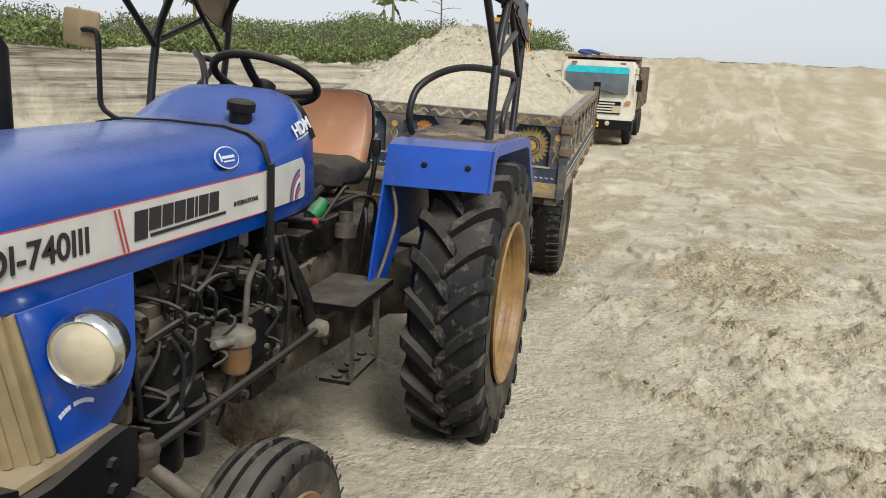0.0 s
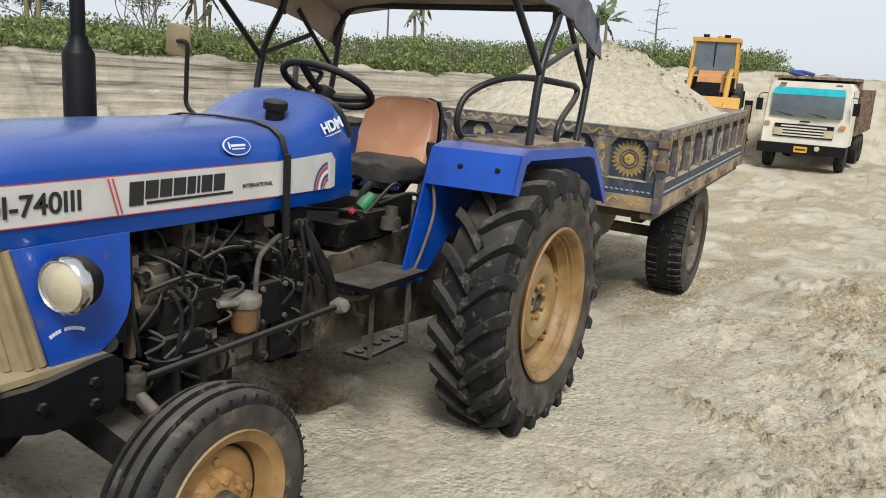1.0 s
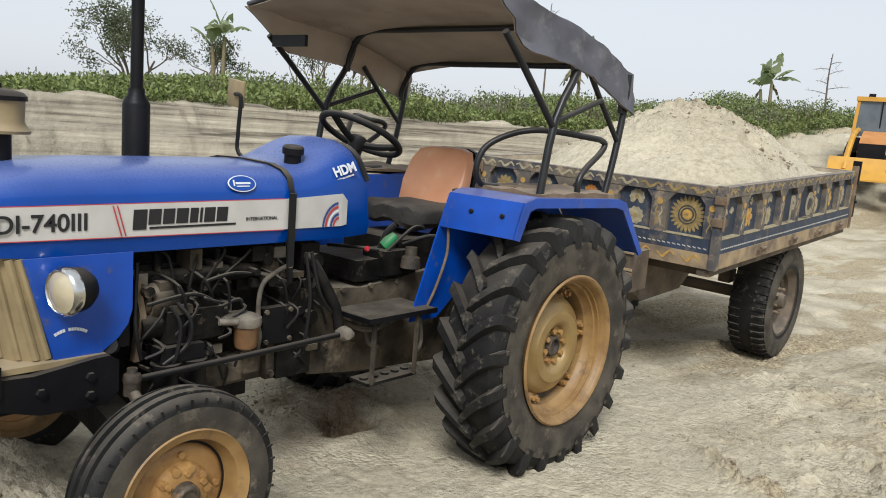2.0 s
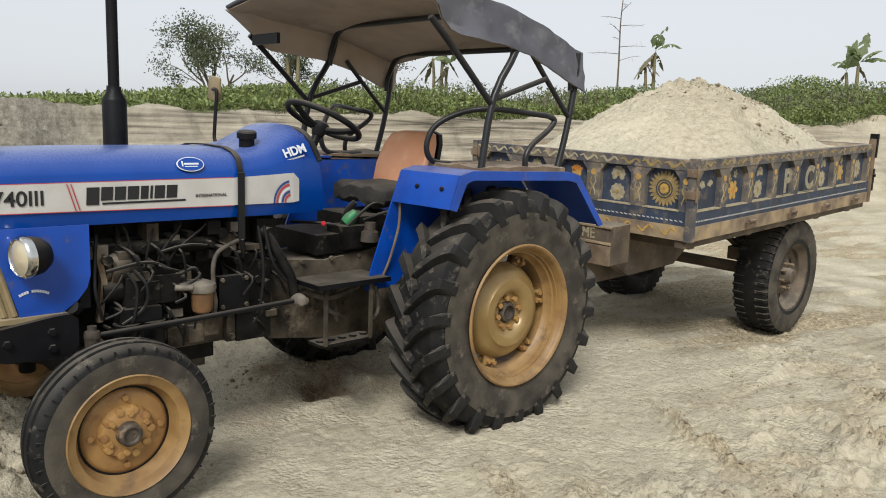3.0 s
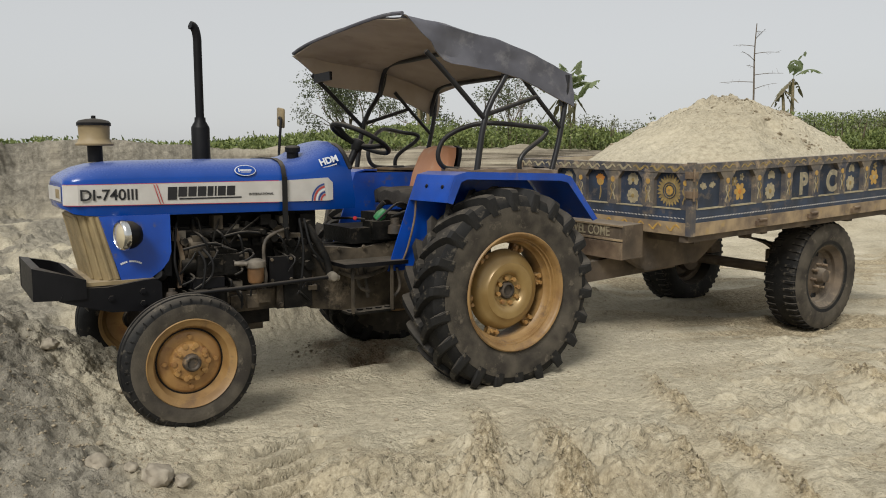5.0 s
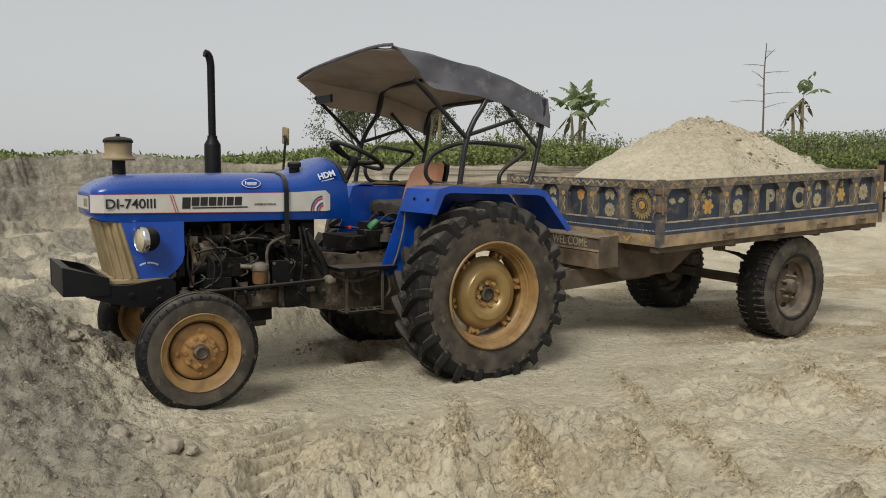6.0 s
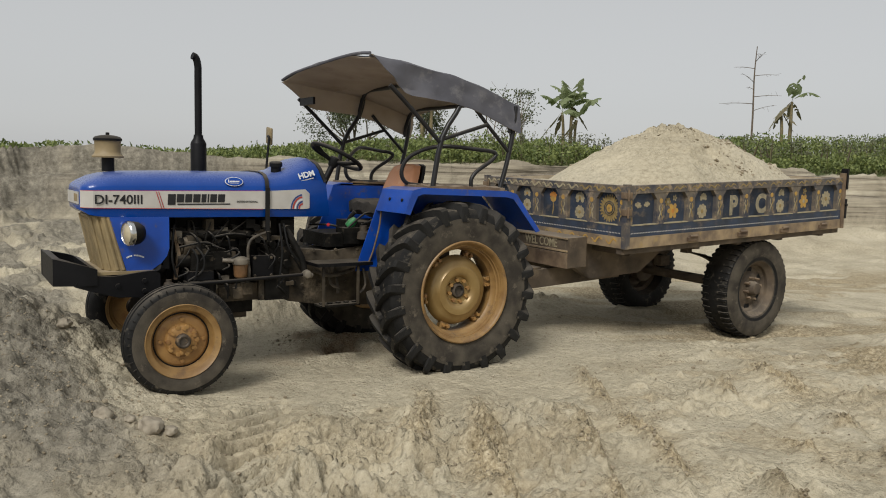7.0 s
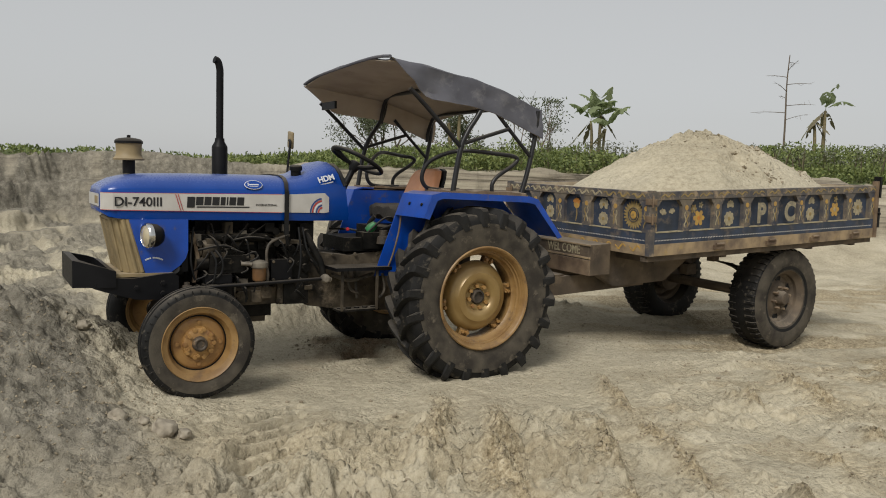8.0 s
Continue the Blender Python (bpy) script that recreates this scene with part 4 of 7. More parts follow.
# engine
bm = boxes((-1.93, -1.27, -0.10, 0.22, 0.62, 0.98), (-1.90, -1.30, -0.13, 0.24, 0.98, 1.12), (-1.86, -1.34, -0.06, 0.16, 1.12, 1.185), (-1.90, -1.32, -0.06, 0.16, 0.50, 0.63))
engine = part("engine_block", bm, CAST, tractor, "oily black diesel engine block", bevel=0.014)
bm = boxes((-1.82, -1.36, -0.05, 0.17, 0.46, 0.56))
part("sump", bm, CASTDUST, engine, bevel=0.03)
for k in range(4):
    bm = boxes((-1.84 + k * 0.13, -1.74 + k * 0.13, -0.16, -0.12, 0.99, 1.09))
    rod(bm, (-1.79 + k * 0.13, -0.14, 1.09), (-1.79 + k * 0.13, -0.13, 1.17), 0.016)
    part("injector", bm, CAST, engine, bevel=0.008)
    bm = bmesh.new()
    tube(bm, [(-1.79 + k * 0.13, -0.13, 1.17), (-1.78 + k * 0.12, -0.20, 1.16), (-1.76 + k * 0.06, -0.22, 1.05), (-1.74 + k * 0.04, -0.21, 0.95)], 0.006, 6, 4)
    part("fuel_pipe", bm, CAST, engine)
bm = boxes((-1.80, -1.56, -0.24, -0.10, 0.84, 0.96), (-1.78, -1.62, -0.22, -0.12, 0.96, 1.0), (-1.72, -1.66, -0.25, -0.23, 0.86, 0.94))
rod(bm, (-1.88, -0.17, 0.90), (-1.52, -0.17, 0.90), 0.05)
part("injection_pump", bm, CAST, engine, "black injection pump", bevel=0.008)
bm = boxes((-1.84, -1.66, -0.27, -0.20, 0.775, 0.835), (-1.80, -1.70, -0.26, -0.12, 0.70, 0.78))
part("filter_bracket", bm, BLACK, engine, bevel=0.008)
for k, x in enumerate((-1.80, -1.69)):
    bm = bmesh.new()
    lathe(bm, [(0, 0), (0, 0.046), (0.02, 0.052), (0.13, 0.052), (0.14, 0.056), (0.155, 0.056), (0.16, 0)], (x, -0.235, 0.615), (0, 0, 1), 22)
    part("oil_filter", bm, BLACK, engine, "black canister filter")
bm = bmesh.new()
lathe(bm, [(0, 0), (0, 0.025), (0.012, 0.042), (0.03, 0.047), (0.11, 0.050), (0.112, 0)], (-1.475, -0.27, 0.775), (0, 0, 1), 22)
bowl = part("sediment_bowl", bm, AMBER, engine, "brown fuel filter bowl")
bm = bmesh.new()
lathe(bm, [(0.10, 0.0), (0.10, 0.058), (0.115, 0.062), (0.135, 0.060), (0.15, 0.03), (0.155, 0.0)], (-1.475, -0.27, 0.775), (0, 0, 1), 22)
box(bm, -1.57, -1.43, -0.27, -0.18, 0.885, 0.915)
rod(bm, (-1.53, -0.29, 0.90), (-1.60, -0.27, 0.905), 0.014)
part("filter_head", bm, ALU, bowl, "pale metal filter head", bevel=0.004)
bm = bmesh.new()
tube(bm, [(-1.42, -0.27, 0.90), (-1.425, -0.28, 0.99), (-1.395, -0.27, 1.045), (-1.32, -0.25, 1.075), (-1.25, -0.23, 1.09)], 0.010, 10, 5)
part("fuel_hose", bm, HOSE, engine, "grey fuel hose")
bm = bmesh.new()
tube(bm, [(-1.43, -0.27, 0.90), (-1.415, -0.275, 0.82), (-1.42, -0.26, 0.74)], 0.012, 8, 4)
part("fuel_hose", bm, HOSE, engine)
for pts in ([(-1.80, -0.26, 0.99), (-1.77, -0.28, 0.92), (-1.785, -0.28, 0.80), (-1.80, -0.26, 0.77)], [(-1.77, -0.25, 1.0), (-1.73, -0.285, 0.93), (-1.74, -0.28, 0.84), (-1.83, -0.27, 0.775)], [(-1.88, -0.24, 1.0), (-1.72, -0.27, 1.03), (-1.60, -0.24, 0.98)],
            [(-1.20, -0.28, 1.15), (-1.19, -0.31, 0.95), (-1.21, -0.30, 0.72)], [(-1.17, -0.28, 1.15), (-1.14, -0.31, 0.98), (-1.06, -0.30, 0.88)], [(-1.66, -0.24, 1.06), (-1.5, -0.22, 1.08), (-1.3, -0.20, 1.04)],
            [(-1.9, -0.2, 1.15), (-1.93, -0.25, 0.95), (-1.90, -0.24, 0.80)], [(-1.56, -0.22, 0.95), (-1.50, -0.25, 0.98), (-1.47, -0.25, 0.93)]):
    bm = bmesh.new()
    tube(bm, pts, 0.0075, 7, 6)
    part("black_hose", bm, RUBBER, engine)
bm = bmesh.new()
lathe(bm, [(0, 0), (0, 0.06), (0.02, 0.068), (0.10, 0.068), (0.12, 0.055), (0.14, 0.02), (0.14, 0)], (-1.84, -0.16, 0.995), (1, 0, 0), 20)
rod(bm, (-1.86, -0.16, 0.995), (-1.845, -0.16, 0.995), 0.05)
part("alternator", bm, CASTDUST, engine, "dusty alternator")
bm = bmesh.new()
prism(bm, [(-1.915, 1.12), (-1.895, 1.12), (-1.86, 0.95), (-1.885, 0.78), (-1.905, 0.78), (-1.885, 0.95)], -0.20, -0.165)
part("fan_belt_guard", bm, RUST, engine, "rusty guard strip", bevel=0.004)
bm = boxes((-1.985, -1.945, -0.24, 0.34, 0.86, 1.19))
part("radiator", bm, BLACK, tractor, "black radiator core", bevel=0.006)
bm = bmesh.new()
tube(bm, [(-1.95, -0.10, 0.90), (-1.99, -0.20, 0.86), (-2.03, -0.26, 0.88)], 0.03, 10, 4)
part("radiator_hose", bm, RUBBER, tractor)
# timing cover, bell housing and gearbox
bm = bmesh.new()
lathe(bm, [(0, 0), (0, 0.20), (0.03, 0.215), (0.09, 0.23), (0.16, 0.23), (0.17, 0.21), (0.22, 0.17), (0.22, 0)], (-1.30, YC, 0.83), (1, 0, 0), 30)
box(bm, -1.28, -1.10, -0.22, 0.32, 0.60, 0.98)
bell = part("bell_housing", bm, CAST, tractor, "oily bell housing", bevel=0.01)
bm = boxes((-1.385, -1.235, -0.255, -0.215, 0.77, 0.925))
part("starter_cover", bm, BLACK, bell, "black square cover plate", bevel=0.008)
for x, z in ((-1.37, 0.785), (-1.25, 0.785), (-1.37, 0.91), (-1.25, 0.91)):
    bm = bmesh.new()
    lathe(bm, [(0, 0.011), (0.012, 0.010), (0.013, 0)], (x, -0.255, z), (0, -1, 0), 6)
    part("bolt", bm, CASTDUST, bell)
bm = boxes((-1.32, -1.12, -0.20, -0.14, 0.60, 0.76))
for x, z in ((-1.30, 0.625), (-1.24, 0.625), (-1.15, 0.66), (-1.20, 0.72)):
    rod(bm, (x, -0.20, z), (x, -0.215, z), 0.016, None, 6)
part("mount_plate", bm, CASTDUST, bell, "dusty bolted mounting plate", bevel=0.006)
bm = boxes((-1.62, -1.30, -0.16, -0.08, 0.60, 0.72), (-1.60, -1.53, -0.185, -0.16, 0.62, 0.70), (-1.50, -1.43, -0.185, -0.16, 0.62, 0.70))
part("sump_flange", bm, CASTDUST, engine, "sandy lower casting", bevel=0.008)
bm = bmesh.new()
lofted(bm, [[(-1.10, -0.20, 0.58), (-1.10, 0.30, 0.58), (-1.10, 0.30, 0.97), (-1.10, -0.20, 0.97)], [(-0.75, -0.16, 0.52), (-0.75, 0.26, 0.52), (-0.75, 0.26, 0.93), (-0.75, -0.16, 0.93)], [(-0.35, -0.18, 0.50), (-0.35, 0.28, 0.50), (-0.35, 0.28, 0.98), (-0.35, -0.18, 0.98)], [(0.28, -0.20, 0.46), (0.28, 0.30, 0.46), (0.28, 0.30, 1.02), (0.28, -0.20, 1.02)]])
gear = part("gearbox", bm, CASTDUST, tractor, "dusty gearbox and rear axle casting", bevel=0.02)
for side in (-1, 1):
    bm = bmesh.new()
    lathe(bm, [(0.18, 0.20), (0.22, 0.19), (0.30, 0.13), (0.52, 0.10), (0.60, 0.13), (0.66, 0.13), (0.66, 0)], (0, YC, 0.67), (0, side, 0), 26)
    part("axle_housing", bm, CASTDUST, gear)
for k in range(9):
    bm = bmesh.new()
    lathe(bm, [(0, 0.013), (0.013, 0.012), (0.014, 0)], (-1.08 + 0.09 * k, -0.19 + 0.004 * k, 0.94 - 0.25 * (k % 2)), (0, -1, 0), 6)
    part("bolt", bm, CASTDUST, gear)

bm = boxes((-1.27, -1.03, -0.13, 0.22, 0.93, 1.19), (-1.16, -1.06, -0.20, -0.12, 1.02, 1.17))
rod(bm, (-1.12, -0.20, 1.10), (-1.12, -0.26, 1.10), 0.035, None, 14)
part("steering_box", bm, CAST, tractor, "greasy black steering box", bevel=0.012)
bm = bmesh.new()
lathe(bm, [(0, 0), (0, 0.085), (0.02, 0.095), (0.26, 0.095), (0.28, 0.08), (0.28, 0)], (-1.60, 0.10, 1.10), (1, 0, 0), 24)
part("air_filter_can", bm, BLACK, tractor, "black air filter canister")
for k in range(84):
    # small fittings, unions and brackets crowd the engine side
    x, z = rng0.uniform(-1.90, -1.06), rng0.uniform(0.66, 1.13)
    bm = bmesh.new()
    y = -0.13 - 0.09 * rng0.rand()
    if k % 3 == 0:
        rod(bm, (x, -0.10, z), (x + rng0.uniform(-0.02, 0.02), y - 0.05, z), rng0.uniform(0.008, 0.03), None, 8)
    elif k % 3 == 1:
        box(bm, x - 0.02, x + rng0.uniform(0.015, 0.07), y - 0.03, -0.10, z - 0.012, z + rng0.uniform(0.01, 0.07))
    else:
        tube(bm, [(x, -0.12, z), (x + 0.02, y - 0.07, z - 0.03), (x + rng0.uniform(-0.10, 0.12), y - 0.05, z - rng0.uniform(0.06, 0.16))], 0.006, 6, 4)
    part("engine_fitting", bm, (CAST, (CASTDUST, CAST, ALU)[k % 4 % 3], RUBBER)[k % 3], engine, bevel=0.0)

part("heat_shield", boxes((-1.92, -1.04, 0.20, 0.215, 0.94, 1.19)), CAST, tractor, "black plate under the hood", bevel=0.003)
bm = bmesh.new()
tube(bm, [(-1.88, -0.10, 1.06), (-1.70, -0.16, 1.075), (-1.42, -0.16, 1.07), (-1.30, -0.10, 1.05)], 0.034, 12, 4)
part("inlet_manifold", bm, CAST, engine, "oily inlet manifold")

# foot boards with hanging steps
for side in (-1, 1):
    ya, yb = (-0.46, -0.22) if side < 0 else (0.32, 0.56)
    bm = boxes((-0.98, -0.56, ya, yb, 0.855, 0.872))
    board = part("foot_board", bm, CAST, tractor, "dusty black foot board", bevel=0.004)
    bm = boxes((-0.985, -0.555, ya - 0.008, ya, 0.850, 0.874), (-0.985, -0.977, ya, yb, 0.850, 0.872))
    part("board_lip", bm, BLACK, board, bevel=0.004)
    yy = ya + 0.02 if side < 0 else yb - 0.02
    for x in (-0.93, -0.66):
        bm = boxes((x - 0.009, x + 0.009, yy - 0.006, yy + 0.006, 0.565, 0.86))
        part("step_hanger", bm, CASTDUST, board, bevel=0.002)
    bm = boxes((-0.95, -0.64, min(yy, yy - side * 0.12), max(yy, yy - side * 0.12), 0.558, 0.572))
    for k in range(5):
        rod(bm, (-0.92 + 0.065 * k, yy - side * 0.06, 0.572), (-0.92 + 0.065 * k, yy - side * 0.06, 0.582), 0.02, None, 10)
    part("step_tread", bm, CAST, board, "worn steel step", bevel=0.003)
for pts, r in (([(-0.80, -0.24, 0.84), (-0.79, -0.25, 0.70), (-0.72, -0.26, 0.66)], 0.011), ([(-0.74, -0.22, 0.84), (-0.73, -0.25, 0.62)], 0.012), ([(-0.92, -0.22, 0.80), (-0.80, -0.28, 0.76), (-0.62, -0.28, 0.80)], 0.014), ([(-0.60, -0.40, 0.82), (-0.58, -0.40, 0.70), (-0.62, -0.40, 0.64)], 0.010)):
    bm = bmesh.new()
    tube(bm, pts, r, 8, 4)
    part("brake_rod", bm, HOSE, tractor)
# controls round the seat
bm = boxes((-0.80, -0.42, -0.16, 0.26, 0.96, 1.06), (-0.66, -0.44, -0.20, -0.05, 0.98, 1.10))
box(bm, -0.52, -0.20, -0.15, 0.25, 0.98, 1.14)
part("gear_cover", bm, CAST, tractor, "greasy gearbox cover", bevel=0.015)
bm = bmesh.new()
tube(bm, [(-0.60, -0.10, 1.08), (-0.58, -0.12, 1.17), (-0.55, -0.15, 1.22)], 0.016, 8, 4)
lev = part("gear_lever", bm, RUBBER, tractor)
bm = bmesh.new()
lathe(bm, [(0, 0), (0.01, 0.03), (0.05, 0.036), (0.09, 0.024), (0.10, 0)], (-0.60, -0.12, 1.10), (0.5, -0.3, 0.6), 12)
part("lever_boot", bm, GREEN, lev, "dusty green cloth on the lever")
bm = bmesh.new()
lathe(bm, [(0, 0), (0, 0.05), (0.05, 0.045), (0.06, 0.03), (0.10, 0.03), (0.10, 0)], (-0.52, -0.24, 1.02), (0, 0, 1), 16)
part("oil_filler", bm, HUBM, tractor, "dusty filler neck")
bm = bmesh.new()
tube(bm, [(-0.86, -0.02, 1.12), (-0.80, -0.20, 1.13), (-0.74, -0.24, 1.12)], 0.008, 7, 4)
rodk = part("stop_rod", bm, RUBBER, tractor)
bm = bmesh.new()
lathe(bm, [(0, 0), (0.0, 0.011), (0.012, 0.014), (0.022, 0.008), (0.023, 0)], (-0.80, -0.22, 1.13), (-0.4, -1, 0), 12)
part("red_knob", bm, REDPL, rodk, "red knob")
for pts, r in (([(-0.50, -0.16, 1.12), (-0.40, -0.25, 1.17), (-0.33, -0.30, 1.13), (-0.36, -0.30, 1.0)], 0.009), ([(-0.62, -0.18, 1.10), (-0.50, -0.22, 1.21), (-0.40, -0.20, 1.20)], 0.008), ([(-0.30, -0.22, 1.0), (-0.28, -0.26, 1.2), (-0.26, -0.27, 1.34)], 0.012), ([(-0.45, -0.28, 0.88), (-0.44, -0.30, 1.05), (-0.40, -0.28, 1.12)], 0.010)):
    bm = bmesh.new()
    tube(bm, pts, r, 8, 5)
    part("lever_rod", bm, RUBBER, tractor)
bm = bmesh.new()
lathe(bm, [(0, 0), (0, 0.016), (0.03, 0.022), (0.07, 0.02), (0.08, 0)], (-0.26, -0.27, 1.33), (0.05, 0, 1), 12)
part("lever_grip", bm, RUBBER, tractor, "black lever grip")
# seat
bm = bmesh.new()
secs = []
for x, f in ((-0.42, 0.55), (-0.405, 0.85), (-0.36, 1.0), (-0.26, 1.03), (-0.14, 1.0), (-0.02, 1.0), (0.02, 0.85)):
    ring = []
    for a in np.linspace(0, 6.28319, 28, endpoint=False):
        c, s_ = math.cos(a), math.sin(a)
        y = 0.23 * f * math.copysign(abs(c) ** 0.45, c)
        z = 0.060 * f * math.copysign(abs(s_) ** 0.6, s_)
        p = Vector((x, YC + 0.02 + y, 1.245 + z))
        w = noise.noise(p * 10) * 0.016 + noise.noise(p * 26) * 0.007
        ring.append((p.x, p.y + w, p.z + w - (0.035 * noise.noise(Vector((x * 6, a * 2, 1))) if s_ < -0.3 else 0)))
    secs.append(ring)
lofted(bm, secs)
seat = part("seat", bm, SEATDARK, tractor, "dark torn seat cushion", bevel=0)
bm = bmesh.new()
outline = [(-0.215, 1.26), (-0.225, 1.40), (-0.205, 1.52), (-0.17, 1.575), (-0.10, 1.592), (0.10, 1.592), (0.17, 1.575), (0.205, 1.52), (0.225, 1.40), (0.215, 1.26)]
secs = []
for d, sc in ((-0.045, 0.90), (-0.035, 0.97), (-0.015, 1.0), (0.02, 1.0)):
    secs.append([(-0.05 + d + (z - 1.26) * 0.30 + 0.10 * (y / 0.22) ** 2 * -0.35, YC + 0.01 + y * sc, 1.42 + (z - 1.42) * sc) for y, z in outline])
lofted(bm, secs)
part("backrest", bm, SEAT, seat, "tan vinyl backrest", bevel=0.0)
bm = bmesh.new()
lofted(bm, [[(x + 0.022, y, z) for x, y, z in secs[3]], [(x + 0.05, y * 0.99, z) for x, y, z in secs[3]]])
part("backrest_shell", bm, BLACK, seat, bevel=0.006)
for yy in (-0.08, 0.20):
    bm = bmesh.new()
    tube(bm, [(-0.25, yy, 1.10), (-0.10, yy, 1.20), (0.10, yy, 1.22), (0.12, yy, 1.40)], 0.018, 8, 4)
    part("seat_frame", bm, BLACK, seat)
# steering wheel
steer = bmesh.new()
C, A = Vector((-0.60, YC + 0.03, 1.635)), Vector((0.46, 0.0, 0.89)).normalized()
d, u, v = frame_of(A)
R = 0.205
tube(steer, [C + (u * math.cos(a) + v * math.sin(a)) * R for a in np.linspace(0, 6.2832, 33)], 0.0165, 10, 0)
sw = part("steering_wheel", steer, RUBBER, tractor, "black three-spoke steering wheel")
for a in (0.5, 2.6, 4.7):
    bm = bmesh.new()
    tube(bm, [C - A * 0.05, C - A * 0.035 + (u * math.cos(a) + v * math.sin(a)) * R * 0.5, C + (u * math.cos(a) + v * math.sin(a)) * R], 0.017, 8, 3)
    part("spoke", bm, RUBBER, sw)
bm = bmesh.new()
lathe(bm, [(-0.09, 0.0), (-0.09, 0.03), (-0.05, 0.045), (-0.02, 0.045), (-0.01, 0.03), (-0.005, 0)], C, A, 18)
part("wheel_hub", bm, RUBBER, sw)
bm = bmesh.new()
rod(bm, C - A * 0.06, C - A * 0.42, 0.024)
part("steering_column", bm, BLACK, tractor)
bm = boxes((-0.86, -0.80, -0.15, 0.25, 1.24, 1.50))
part("dashboard", bm, BLACK, tractor, bevel=0.01)

# exhaust stack and air cleaner
bm = bmesh.new()
lathe(bm, [(0.0, 0.0), (0.0, 0.058), (0.50, 0.058), (0.51, 0.056), (0.545, 0.036), (0.57, 0.034)], (-1.545, 0.50, 1.20), (0, 0, 1), 24)
muf = part("exhaust_muffler", bm, BLACK, tractor, "matt black exhaust stack")
bm = bmesh.new()
tube(bm, [(-1.545, 0.50, 1.74), (-1.546, 0.497, 2.0), (-1.547, 0.493, 2.20), (-1.549, 0.49, 2.28), (-1.565, 0.485, 2.335), (-1.592, 0.48, 2.348)], 0.027, 14, 5)
part("exhaust_pipe", bm, BLACK, muf)
bm = bmesh.new()
tube(bm, [(-1.545, 0.50, 1.24), (-1.54, 0.45, 1.14), (-1.54, 0.25, 1.08)], 0.04, 12, 4)
part("exhaust_elbow", bm, RUST, muf)
bm = bmesh.new()
lathe(bm, [(0, 0), (0, 0.040), (0.10, 0.040), (0.10, 0)], (-2.26, YC + 0.02, 1.49), (0, 0, 1), 18)
pre = part("air_cleaner_stem", bm, BLACK, tractor, "black intake stem")
bm = bmesh.new()
lathe(bm, [(0.09, 0.0), (0.09, 0.098), (0.10, 0.101), (0.11, 0.090), (0.13, 0.080), (0.20, 0.083), (0.205, 0.086), (0.205, 0)], (-2.26, YC + 0.02, 1.49), (0, 0, 1), 30)
part("air_cleaner_bowl", bm, TAN, pre, "dusty tan pre-cleaner bowl")
bm = bmesh.new()
lathe(bm, [(0.200, 0.090), (0.215, 0.090), (0.228, 0.078), (0.236, 0.045), (0.240, 0.012), (0.255, 0.012), (0.257, 0.0)], (-2.26, YC + 0.02, 1.49), (0, 0, 1), 30)
part("air_cleaner_lid", bm, BLACK, pre, "dull brown lid")
# mirror
bm = bmesh.new()
tube(bm, [(-1.0, 0.36, 1.44), (-1.0, 0.52, 1.50), (-0.99, 0.545, 1.60), (-0.97, 0.56, 1.76), (-0.965, 0.59, 1.785), (-0.95, 0.64, 1.785)], 0.010, 8, 4)
mir = part("mirror_stalk", bm, BLACK, tractor, "thin mirror stalk")
bm = boxes((-0.012, 0.012, -0.085, 0.085, -0.068, 0.068))
bmesh.ops.transform(bm, matrix=Matrix.Translation((-0.93, 0.66, 1.79)) @ Matrix.Rotation(radians(-9), 4, "Z") @ Matrix.Rotation(radians(6), 4, "X"), verts=bm.verts)
mh = part("mirror_housing", bm, TAN, mir, "dusty grey-brown mirror back", bevel=0.011)

